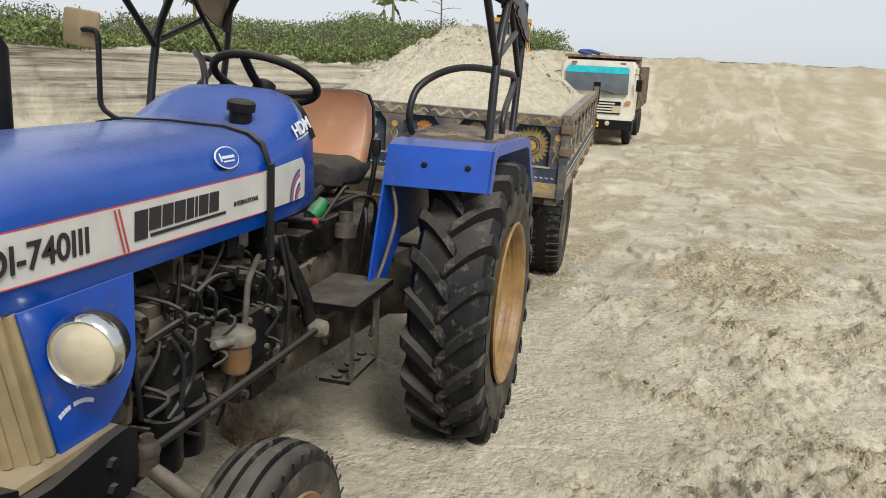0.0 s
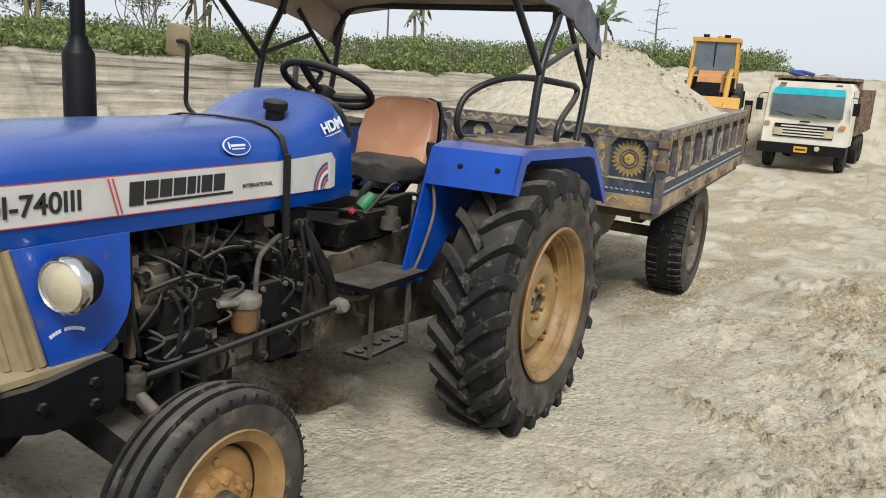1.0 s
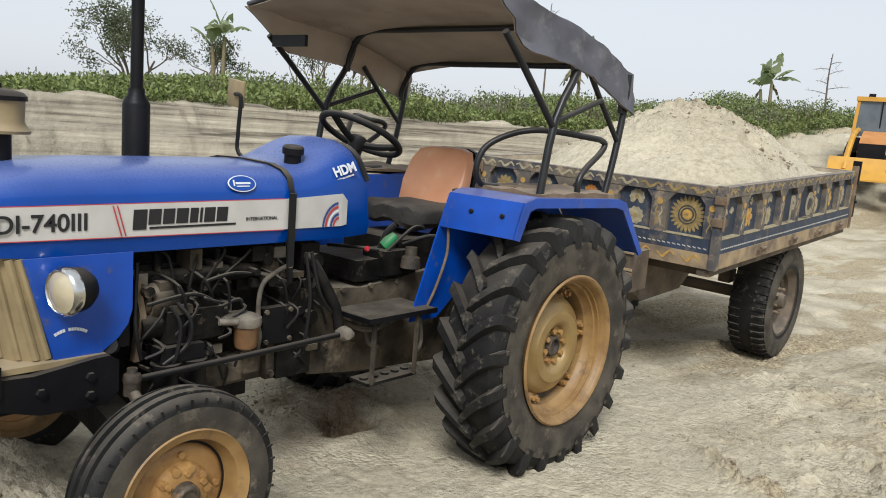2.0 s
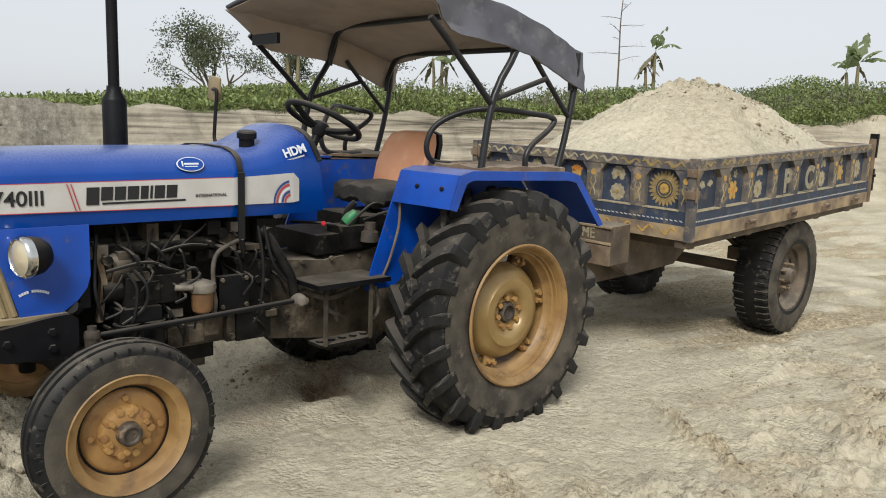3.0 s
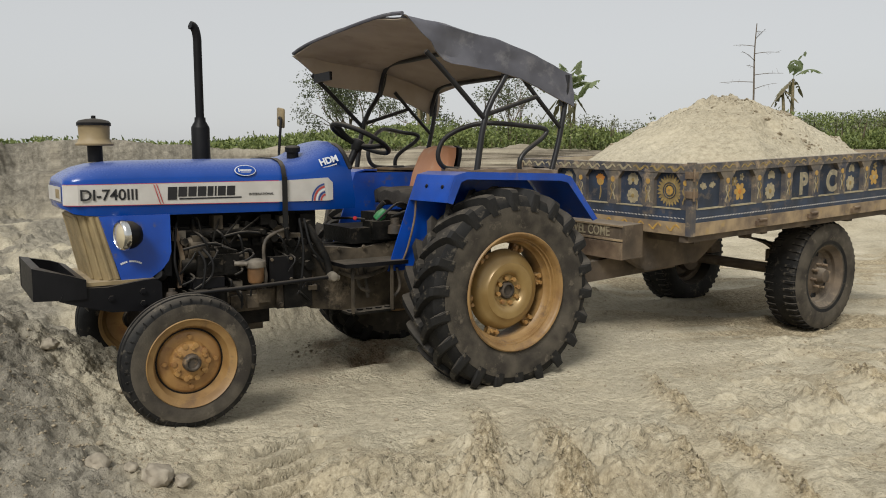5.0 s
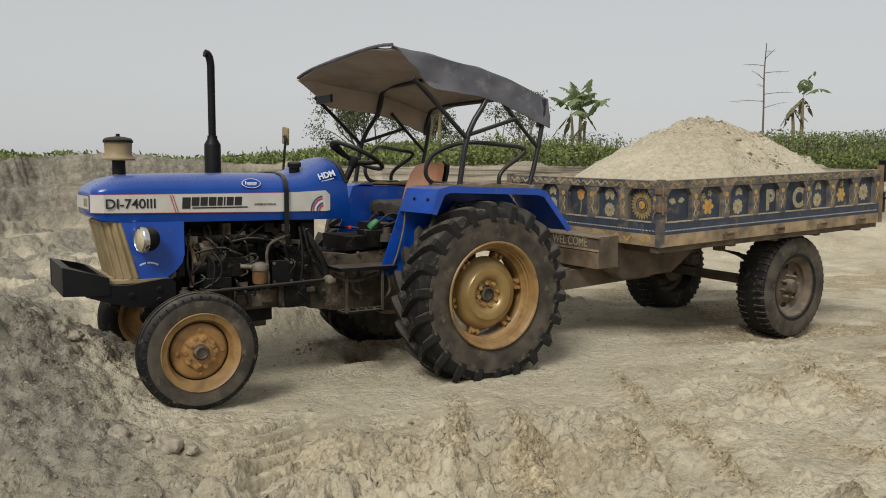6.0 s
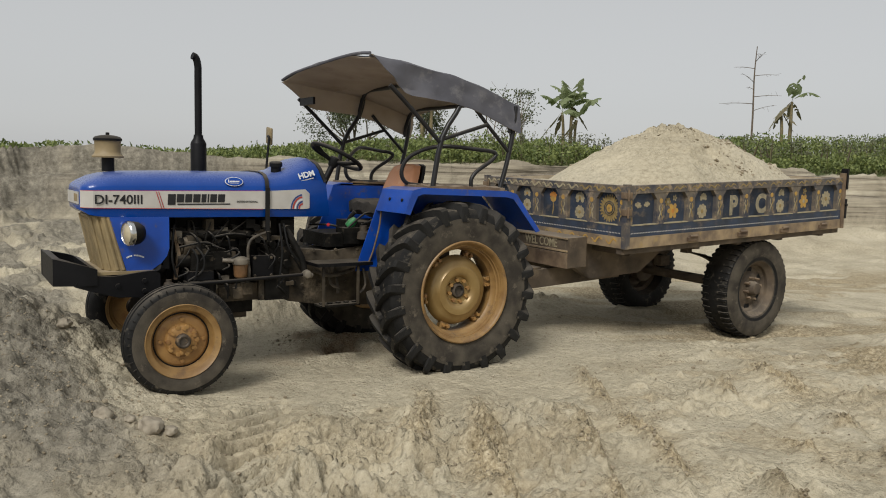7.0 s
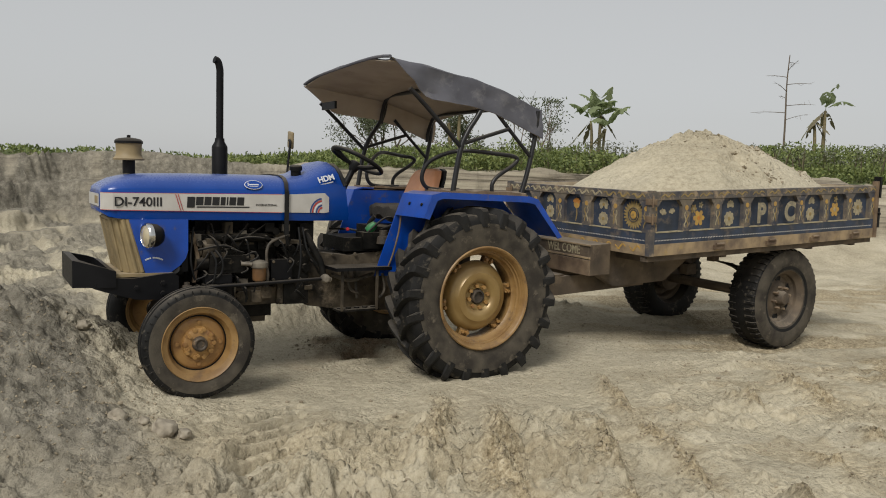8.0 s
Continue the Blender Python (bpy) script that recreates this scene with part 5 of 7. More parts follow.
# mudguards
for side in (-1, 1):
    yi, yo = YC + side * 0.44, YC + side * 0.875
    prof = [(-0.50, 1.245), (-0.44, 1.405), (-0.36, 1.425), (0.38, 1.405), (0.46, 1.385), (0.70, 1.10)]
    inn = [(-0.488, 1.242), (-0.43, 1.396), (-0.358, 1.415), (0.378, 1.395), (0.452, 1.377), (0.688, 1.096)]
    bm = bmesh.new()
    prism(bm, prof + inn[::-1], min(yi, yo), max(yi, yo))
    guard = part("mudguard", bm, BLUE_WORN, tractor, "blue mudguard, dirty on top", bevel=0.003)
    skirt = [(-0.50, 1.245), (-0.44, 1.405), (-0.36, 1.425), (0.38, 1.405), (0.46, 1.385), (0.70, 1.10), (0.66, 1.09), (0.435, 1.345), (0.37, 1.36), (-0.355, 1.38), (-0.40, 1.365), (-0.46, 1.235)]
    bm = bmesh.new()
    prism(bm, skirt, yo - 0.006, yo + 0.006)
    part("guard_skirt", bm, BLUE_WORN, guard, bevel=0.002)
    shield = [(-0.50, 1.245), (-0.44, 1.40), (0.40, 1.40), (0.68, 1.10), (0.60, 0.86), (0.30, 0.98), (-0.25, 0.98), (-0.48, 0.80), (-0.66, 0.80), (-0.62, 0.92)]
    bm = bmesh.new()
    prism(bm, shield, yi - 0.005, yi + 0.005)
    part("guard_shield", bm, BLUE_WORN, guard, "blue inner guard plate", bevel=0.002)
    for y_ in (0.16, 0.34):
        bm = bmesh.new()
        lathe(bm, [(0, 0.0), (0, 0.013), (0.006, 0.011), (0.008, 0)], (-0.469, yi + side * y_, 1.335), (-0.94, 0, 0.35), 10)
        part("guard_bolt", bm, CAST, guard)
    bm = bmesh.new()
    tube(bm, [(-0.47, yi + side * 0.03, 1.24), (-0.50, yi + side * 0.06, 1.12), (-0.53, yi + side * 0.03, 0.95), (-0.56, yi, 0.84)], 0.007, 7, 4)
    part("guard_brace", bm, RUST, guard)
    bm = bmesh.new()
    box(bm, -0.26, 0.38, min(yi, yi + side * 0.40), max(yi, yi + side * 0.40), 1.405, 1.428)
    bmesh.ops.subdivide_edges(bm, edges=bm.edges[:], cuts=6, use_grid_fill=True)
    for w in bm.verts:
        if w.co.z > 1.42:
            w.co.z += 0.022 * noise.noise(w.co * 11) + 0.006
    part("dirt_crust", bm, RUST, guard, "brown crust of dirt on the mudguard")
    # hand rail
    a, b = YC + side * 0.48, YC + side * 0.80
    bm = bmesh.new()
    tube(bm, [(0.0, a + side * 0.02, 1.435), (-0.18, a, 1.435), (-0.275, a, 1.455), (-0.31, a, 1.53), (-0.27, a + side * 0.02, 1.63), (-0.17, a + side * 0.10, 1.70), (-0.05, a + side * 0.20, 1.725), (0.18, b, 1.705), (0.28, b, 1.695), (0.315, b, 1.672), (0.27, b, 1.625), (0.15, b, 1.55), (0.10, b, 1.49), (0.10, b, 1.42)], 0.0155, 10, 5)
    part("hand_rail", bm, TUBE, tractor, "bent black tube hand rail")
    for k in range(3):
        bm = bmesh.new()
        rod(bm, (-0.16, a + side * (0.03 + 0.05 * k), 1.437), (0.02, a + side * (0.05 + 0.05 * k), 1.437), 0.008, None, 8)
        part("rail_foot", bm, RUST, guard)

# canopy: tube frame, lining and canvas
for side in (-1, 1):
    y = YC + side * 0.81
    y2 = YC + side * 0.80
    for name, pts, r in (("front_post", [(-0.24, y, 1.42), (-0.17, y, 1.78), (-0.02, y, 2.02), (0.0, y - side * 0.03, 2.16)], 0.019),
                         ("rear_post", [(0.36, y2, 1.42), (0.42, y2, 1.62), (0.47, y2, 1.86), (0.485, y2, 2.04)], 0.018),
                         ("canopy_brace", [(-0.19, y, 1.75), (-0.45, y, 1.99), (-0.60, y, 2.12)], 0.016),
                         ("canopy_brace", [(-0.18, y, 1.765), (0.22, y, 1.89)], 0.014),
                         ("canopy_brace", [(0.44, y2, 1.69), (0.22, y2, 1.90), (0.10, y2, 2.02)], 0.014)):
        bm = bmesh.new()
        tube(bm, pts, r, 10, 3)
        part(name, bm, TUBE, tractor)
for x, z, zz in ((-0.03, 2.10, 2.205), (0.44, 1.96, 2.065)):
    bm = bmesh.new()
    tube(bm, [(x, YC - 0.80, z - 0.12), (x, YC - 0.78, z - 0.02), (x, YC - 0.66, zz), (x, YC - 0.3, zz + 0.01), (x, YC + 0.3, zz + 0.01), (x, YC + 0.66, zz), (x, YC + 0.78, z - 0.02), (x, YC + 0.80, z - 0.12)], 0.017, 10, 4)
    part("canopy_hoop", bm, TUBE, tractor)


def roof_z(x):
    return float(np.interp(x, [-0.76, -0.6, -0.08, 0.2, 0.50], [2.300, 2.292, 2.235, 2.165, 2.075]))


def canopy_sheet(off):
    bm = bmesh.new()
    rows = []
    for x in np.linspace(-0.745, 0.505, 26):
        row = []
        zt0 = roof_z(x)
        deep = float(np.interp(x, [-0.745, -0.48, 0.1, 0.5], [0.012, 0.235, 0.21, 0.235]))
        for t in np.linspace(-1, 1, 41):
            s, a = (1 if t > 0 else -1), abs(t)
            drop = deep * (0.86 if s > 0 else 1.0)
            zt = zt0 + 0.055 * (0.5 - 0.5 * max(-1.0, min(1.0, t / 0.72))) * float(np.interp(x, [-0.745, 0.5], [1, 0.55]))
            if a <= 0.72:
                y, z = s * a / 0.72 * 0.80, zt - 0.035 * (a / 0.72) ** 4 + 0.012 * math.cos(a * 4)
            else:
                k = (a - 0.72) / 0.28
                y, z = s * (0.80 + 0.035 * k), zt - 0.035 - drop * k
            p = Vector((x + 0.02 * (a > 0.72) * math.sin(a * 9), y, z))
            wr = noise.noise(Vector((x * 3.2, y * 3.0, z * 4))) * 0.016 + noise.noise(Vector((x * 9 + z * 6, y * 5, z * 14))) * 0.012 * (1.6 if a > 0.72 else 0.5)
            if a > 0.72:
                p.y += s * wr * 1.5
            else:
                p.z += wr
            q = Vector((0, 0, -off)) if a <= 0.72 else Vector((0, -s * off, 0))
            row.append(bm.verts.new((p.x + q.x, YC + p.y + q.y, p.z + q.z)))
        rows.append(row)
    for r0, r1 in zip(rows, rows[1:]):
        for k in range(40):
            bm.faces.new((r0[k], r0[k + 1], r1[k + 1], r1[k]))
    geom = bmesh.ops.extrude_face_region(bm, geom=bm.faces[:])["geom"]
    for v in [g for g in geom if isinstance(g, bmesh.types.BMVert)]:
        a = abs(v.co.y - YC)
        v.co += Vector((0, -math.copysign(0.004, v.co.y - YC) if a > 0.79 else 0, -0.004 if a <= 0.79 else 0))
    return bm


canopy = part("canopy_canvas", canopy_sheet(0.0), CANVAS, tractor, "faded grey canvas canopy with folds")
part("canopy_lining", canopy_sheet(0.009), LINING, canopy, "brown lining of the canopy")
bm = bmesh.new()
tube(bm, [(-0.748, YC + t * 0.80, roof_z(-0.745) - 0.035 * abs(t) ** 4 + 0.055 * (0.5 - 0.5 * t)) for t in np.linspace(-1, 1, 15)], 0.011, 8, 0)
part("canopy_hem", bm, CANVAS, canopy)
bm = boxes((-0.60, -0.58, YC + 0.50, YC + 0.78, 2.06, 2.12))
part("canopy_tag", bm, BLACK, canopy, "black strip under the canopy", bevel=0.003)

# rear wheels
def lug_tyre(R, W, bore, lugs, lug_h, hub, side, parent, label):
    """A tractor tyre: a turned carcass with raised slanted lugs, each one a mesh of its own."""
    w = W / 2
    prof = [(-w * 0.70, bore), (-w * 0.86, bore + 0.02), (-w, bore + (R - bore) * 0.42), (-w * 0.97, R - lug_h - 0.055), (-w * 0.80, R - lug_h - 0.012), (-w * 0.4, R - lug_h), (0, R - lug_h + 0.003)]
    prof += [(-a, r) for a, r in prof[-2::-1]]
    bm = bmesh.new()
    lathe(bm, prof, hub, (0, 1, 0), 72, True)
    tyre = part("tyre", bm, TYRE, parent, label)
    wall = bmesh.new()
    for s in (-1, 1):
        lathe(wall, [(s * w * 0.885, bore + 0.016), (s * (w + 0.003), bore + (R - bore) * 0.40), (s * (w * 0.985 + 0.003), R - lug_h - 0.075)], hub, (0, 1, 0), 72)
    part("sidewall", wall, TYRE_WALL, tyre, "sand-coloured dusty sidewall", smooth=True)
    base = {}
    for s in (-1, 1):
        bm = bmesh.new()
        secs = []
        # from the middle of the tread out over the shoulder
        for k, (f, ang, wd, r0, r1) in enumerate(((-0.12, -0.02, 0.024, R - lug_h - 0.02, R - 0.008), (-0.05, 0.004, 0.032, R - lug_h - 0.02, R), (0.20, 0.078, 0.033, R - lug_h - 0.02, R), (0.48, 0.150, 0.033, R - lug_h - 0.02, R), (0.74, 0.205, 0.034, R - lug_h - 0.03, R - 0.003), (0.94, 0.238, 0.037, R - lug_h - 0.055, R - 0.012), (1.01, 0.248, 0.035, R - lug_h - 0.07, R - 0.030), (1.045, 0.252, 0.030, R - lug_h - 0.10, R - 0.075))):
            y = s * w * f
            ring = []
            for r, da in ((r0, wd * 1.25), (r1, wd * 0.72), (r1, -wd * 0.72), (r0, -wd * 1.25)):
                a = ang + da / R
                ring.append((r * math.sin(a), y, r * math.cos(a)))
            secs.append(ring)
        lofted(bm, secs)
        bmesh.ops.recalc_face_normals(bm, faces=bm.faces)
        me = bpy.data.meshes.new("lug")
        bm.to_mesh(me)
        bm.free()
        me.materials.append(TYRE)
        base[s] = me
    for k in range(lugs):
        for s in (-1, 1):
            o = new("lug", base[s])
            o.parent = tyre
            turn = 6.28319 * (k + (0.5 if s > 0 else 0)) / lugs
            o.matrix_local = Matrix.Translation(hub) @ Matrix.Rotation(turn, 4, "Y")
    return tyre


def bolts(parent, hub, r, count, y0, y1, size, mat, start=0.0, six=6):
    for k in range(count):
        a = start + 6.28319 * k / count
        bm = bmesh.new()
        c = Vector(hub) + Vector((r * math.cos(a), 0, r * math.sin(a)))
        rod(bm, c + Vector((0, y0, 0)), c + Vector((0, y1, 0)), size, size * 0.9, six)
        part("wheel_bolt", bm, mat, parent)


for side in (-1, 1):
    hub = (0.0, YC + side * 0.745, 0.67)
    wheel = part("rear_wheel", lathe(bmesh.new(), [(side * -0.10, 0.0), (side * -0.10, 0.11), (side * 0.0, 0.11), (side * 0.0, 0.0)], hub, (0, 1, 0), 24), CASTDUST, tractor, "large rear wheel with a chevron lug tyre")
    lug_tyre(0.655, 0.335, 0.352, 22, 0.040, hub, side, wheel, "dusty black chevron tyre")
    q = side
    bm = bmesh.new()
    lathe(bm, [(q * 0.158, 0.350), (q * 0.172, 0.362), (q * 0.174, 0.370), (q * 0.166, 0.378), (q * 0.150, 0.364), (q * 0.152, 0.352), (q * 0.140, 0.344), (q * 0.126, 0.342), (q * 0.124, 0.334), (q * 0.104, 0.332), (q * 0.100, 0.322), (q * 0.070, 0.318), (q * 0.055, 0.304), (q * -0.05, 0.300), (q * -0.10, 0.33), (q * -0.155, 0.36), (q * -0.155, 0.345), (q * -0.10, 0.322), (q * -0.05, 0.306), (q * 0.05, 0.310), (q * 0.09, 0.328), (q * 0.13, 0.348)], hub, (0, 1, 0), 64, True)
    rim = part("rim", bm, RIM, wheel, "tan painted steel rim")
    bm = bmesh.new()
    lathe(bm, [(q * 0.052, 0.0), (q * 0.052, 0.056), (q * 0.060, 0.062), (q * 0.062, 0.098), (q * 0.078, 0.108), (q * 0.094, 0.122), (q * 0.100, 0.142), (q * 0.096, 0.178), (q * 0.080, 0.192), (q * 0.074, 0.214), (q * 0.058, 0.238), (q * 0.034, 0.252), (q * 0.012, 0.262), (q * 0.002, 0.258), (q * 0.02, 0.240), (q * 0.05, 0.22), (q * 0.075, 0.19), (q * 0.08, 0.15), (q * 0.04, 0.10), (q * 0.03, 0.0)], hub, (0, 1, 0), 56)
    disc = part("wheel_disc", bm, DISC, wheel, "domed tan wheel disc")
    bm = bmesh.new()
    lathe(bm, [(q * 0.052, 0.056), (q * 0.076, 0.050), (q * 0.080, 0.038), (q * 0.060, 0.034), (q * 0.058, 0)], hub, (0, 1, 0), 24)
    part("hub_cap", bm, HUBM, disc, "dirty wheel hub")
    bolts(disc, hub, 0.080, 8, q * 0.055, q * 0.084, 0.016, RIM_RUST, 0.2)
    for k in range(6):
        a = 6.28319 * k / 6 + 0.35
        bm = boxes((-0.035, 0.035, -0.012, 0.012, 0.245, 0.305), (-0.035, -0.022, -0.03, 0.03, 0.255, 0.30), (0.022, 0.035, -0.03, 0.03, 0.255, 0.30))
        bmesh.ops.transform(bm, matrix=Matrix.Translation(Vector(hub) + Vector((0, q * 0.02, 0))) @ Matrix.Rotation(a, 4, "Y"), verts=bm.verts)
        clamp = part("rim_clamp", bm, RIM, rim, bevel=0.003)
        for e in (-0.022, 0.022):
            bm = bmesh.new()
            rod(bm, (e, q * 0.0, 0.275), (e, q * 0.045, 0.275), 0.013, None, 6)
            bmesh.ops.transform(bm, matrix=Matrix.Translation(Vector(hub) + Vector((0, q * 0.02, 0))) @ Matrix.Rotation(a, 4, "Y"), verts=bm.verts)
            part("clamp_bolt", bm, RIM_RUST, rim)
    # front wheel
    hub = (-1.97, YC + side * 0.665, 0.462)
    W, R = 0.165, 0.352
    bm = bmesh.new()
    w = W / 2
    prof = [(-w * 0.70, 0.215), (-w * 0.95, 0.235), (-w * 1.06, 0.275), (-w * 1.0, 0.318), (-w * 0.86, 0.338), (-w * 0.62, 0.346), (-w * 0.58, 0.334), (-w * 0.46, 0.334), (-w * 0.42, 0.350), (-w * 0.14, 0.352), (-w * 0.10, 0.338), (0, 0.338)]
    prof += [(-a, r) for a, r in prof[-2::-1]]
    lathe(bm, prof, hub, (0, 1, 0), 72, True)
    fw = part("front_wheel", lathe(bmesh.new(), [(side * -0.06, 0), (side * -0.06, 0.07), (side * 0.02, 0.07), (side * 0.02, 0)], hub, (0, 1, 0), 20), CAST, tractor, "small ribbed front wheel")
    tyre = part("tyre", bm, TYRE, fw, "ribbed dusty front tyre")
    bm = bmesh.new()
    lathe(bm, [(side * (w * 0.93), 0.226), (side * (w * 1.06 + 0.002), 0.275), (side * (w * 1.02 + 0.002), 0.308)], hub, (0, 1, 0), 64)
    part("sidewall", bm, TYRE_WALL, tyre, "scuffed sandy sidewall")
    for k in range(40):
        a = 6.28319 * k / 40
        bm = boxes((-0.0035, 0.0035, side * (w * 0.97), side * (w * 0.97 + 0.004), 0.312, 0.338))
        bmesh.ops.transform(bm, matrix=Matrix.Translation(hub) @ Matrix.Rotation(a, 4, "Y"), verts=bm.verts)
        part("shoulder_rib", bm, TYRE, tyre)
    bm = bmesh.new()
    lathe(bm, [(q * 0.078, 0.222), (q * 0.085, 0.230), (q * 0.076, 0.236), (q * 0.068, 0.222), (q * 0.06, 0.205), (q * 0.02, 0.185), (q * -0.03, 0.18), (q * -0.07, 0.205), (q * -0.078, 0.23), (q * -0.075, 0.215), (q * -0.03, 0.172), (q * 0.02, 0.176), (q * 0.065, 0.195), (q * 0.072, 0.210)], hub, (0, 1, 0), 56, True)
    rim = part("rim", bm, RIM, fw, "tan front rim")
    bm = bmesh.new()
    lathe(bm, [(q * 0.045, 0.0), (q * 0.045, 0.085), (q * 0.040, 0.095), (q * 0.018, 0.105), (q * 0.022, 0.15), (q * 0.012, 0.166), (q * -0.015, 0.176), (q * -0.02, 0.17), (q * 0.0, 0.10), (q * 0.0, 0.0)], hub, (0, 1, 0), 48)
    disc = part("wheel_disc", bm, RIM_RUST, fw, "rusty gold wheel disc")
    bm = bmesh.new()
    lathe(bm, [(q * 0.04, 0.047), (q * 0.075, 0.045), (q * 0.085, 0.036), (q * 0.085, 0.030), (q * 0.078, 0.024), (q * 0.078, 0)], hub, (0, 1, 0), 24)
    part("hub_cap", bm, HUBM, disc, "dark greasy hub cap")
    bolts(disc, hub, 0.075, 6, q * 0.04, q * 0.058, 0.012, RIM_RUST, 0.4)
    bolts(disc, hub, 0.132, 4, q * 0.012, q * 0.032, 0.013, RIM_RUST, 0.0, 10)
    for k in range(10):
        a = 6.28319 * k / 10
        bm = bmesh.new()
        c = Vector(hub) + Vector((0.088 * math.cos(a), q * 0.045, 0.088 * math.sin(a)))
        lathe(bm, [(q * -0.02, 0.0), (q * -0.02, 0.018), (q * 0.004, 0.015), (q * 0.006, 0.0)], c, (0, 1, 0), 10)
        part("flange_lobe", bm, RIM_RUST, disc)
    bm = bmesh.new()
    lathe(bm, [(q * 0.014, 0.166), (q * 0.008, 0.182), (q * 0.000, 0.182), (q * 0.004, 0.166)], hub, (0, 1, 0), 48, True)
    part("rim_gap", bm, RUBBER, disc, "dark gap round the disc")

# ---- trailer with its load ----
TRAILER = pose(1.565, -0.882, 0.935, 1.2, -2.0, 1.4)
trailer = thing("trailer", "painted steel farm trailer with recessed arched side panels", "trailer", at=TRAILER)
LEN, WID, HIGH = 3.17, 1.90, 0.522


def wall_maker(m):
    """Gives functions that build on one trailer wall: u along it, d outwards, w up."""
    def slab(bm, outline, d0, d1):
        lo, hi = [bm.verts.new(m @ Vector((u, d0, w))) for u, w in outline], [bm.verts.new(m @ Vector((u, d1, w))) for u, w in outline]
        k = len(outline)
        for i in range(k):
            bm.faces.new((lo[i], lo[(i + 1) % k], hi[(i + 1) % k], hi[i]))
        bm.faces.new(lo[::-1])
        bm.faces.new(hi)
        return bm
    return slab


def painted_wall(m, length, niches, name, label):
    slab = wall_maker(m)
    rect = lambda a, b, c, d: [(a, c), (b, c), (b, d), (a, d)]
    wall = part(name, slab(bmesh.new(), rect(0, length, 0.02, 0.50), -0.045, -0.030), TRBLUE, trailer, label)
    part("bottom_rail", slab(bmesh.new(), rect(0, length, 0.095, 0.190), -0.03, 0.008), TRBLUE, wall, "dark blue lower rail", bevel=0.003)
    part("sill", slab(bmesh.new(), rect(-0.012, length + 0.012, 0.0, 0.094), -0.05, 0.014), TRSILL, wall, "worn ochre and rust sill", bevel=0.005)
    part("top_rail", slab(bmesh.new(), rect(-0.008, length + 0.008, 0.455, HIGH), -0.05, 0.010), TRFRAME, wall, "worn top rail", bevel=0.005)
    edges = [0.0] + [e for n in niches for e in n] + [length]
    for a, b in zip(edges[0::2], edges[1::2]):
        c = 0.055
        shape = [(a, 0.191), (b, 0.191), (b, 0.454 - c)]
        shape += [(b + c * 0.8, 0.454)] if b < length else [(b, 0.454)]
        shape += [(a - c * 0.8, 0.454)] if a > 0 else [(a, 0.454)]
        shape += [(a, 0.454 - c)]
        part("rib", slab(bmesh.new(), shape, -0.03, 0.006), TRFRAME, wall, "painted upright rib", bevel=0.003)
        # a bud and tendrils painted on the rib
        u = (a + b) / 2
        if b - a < 0.16:
            disc(slab, u, 0.385, 0.021, 0.0085, YEL, wall, "painted_bud")
            for s in (-1, 1):
                squiggle(slab, [(u + s * 0.012, 0.352), (u + s * 0.022, 0.32), (u + s * 0.004, 0.285), (u + s * 0.018, 0.25), (u + s * 0.02, 0.225)], 0.0055, 0.0085, CREAM if s < 0 else OCHRE, wall)
    for a, b in niches:
        part("niche_ledge", slab(bmesh.new(), rect(a - 0.01, b + 0.01, 0.188, 0.196), -0.03, 0.012), CREAM, wall, smooth=False)
    part("inner_lining", slab(bmesh.new(), rect(0.06, length - 0.06, 0.07, HIGH - 0.004), -0.057, -0.0505), LINING, wall, "sandy scuffed inner face")
    n = int(length / 0.036)
    for k in range(n):
        u = 0.05 + k * (length - 0.1) / n
        part("painted_dash", slab(bmesh.new(), [(u, 0.120), (u + 0.020, 0.123), (u + 0.026, 0.131), (u + 0.006, 0.128)], 0.008, 0.0098), WHITEW, wall, smooth=False)
    return wall, slab


def disc(slab, u, w, r, d, mat, parent, name="painted_disc", k=14, squash=1.0):
    return part(name, slab(bmesh.new(), [(u + r * math.cos(6.28319 * i / k), w + squash * r * math.sin(6.28319 * i / k)) for i in range(k)], d - 0.004, d), mat, parent, smooth=False)


def squiggle(slab, pts, wide, d, mat, parent, name="painted_tendril"):
    line = [Vector((u, 0, w)) for u, w in pts]
    line = soft_line(line, 4)
    left, right = [], []
    for i, p in enumerate(line):
        t = (line[min(i + 1, len(line) - 1)] - line[max(i - 1, 0)]).normalized()
        nrm = Vector((-t.z, 0, t.x)) * wide * (0.35 + 0.65 * math.sin(3.14159 * (i + 0.6) / len(line)))
        left.append(p + nrm)
        right.append(p - nrm)
    bm = bmesh.new()
    for (a, b), (c, e) in zip(zip(left, right), zip(left[1:], right[1:])):
        slab(bm, [(a.x, a.z), (b.x, b.z), (e.x, e.z), (c.x, c.z)], d - 0.003, d)
    return part(name, bm, mat, parent, smooth=False)


def flower(slab, u, w, r, petals, mat, mid, d, parent, spread=6.28319, start=0.0, name="painted_flower", slim=0.30):
    bm = bmesh.new()
    for k in range(petals):
        a = start + spread * k / (petals if spread > 6 else petals - 1)
        c, s = math.cos(a), math.sin(a)
        pts = []
        for f, g in ((0.16, 0.10), (0.55, slim), (0.85, slim * 0.8), (1.0, 0.0), (0.85, -slim * 0.8), (0.55, -slim), (0.16, -0.10)):
            pts.append((u + r * (f * c - g * s), w + r * (f * s + g * c)))
        slab(bm, pts, d - 0.004, d + 0.0003 * (k % 3))
    ob = part(name, bm, mat, parent, smooth=False)
    disc(slab, u, w, r * 0.26, d + 0.002, mid, parent, "flower_eye")
    return ob


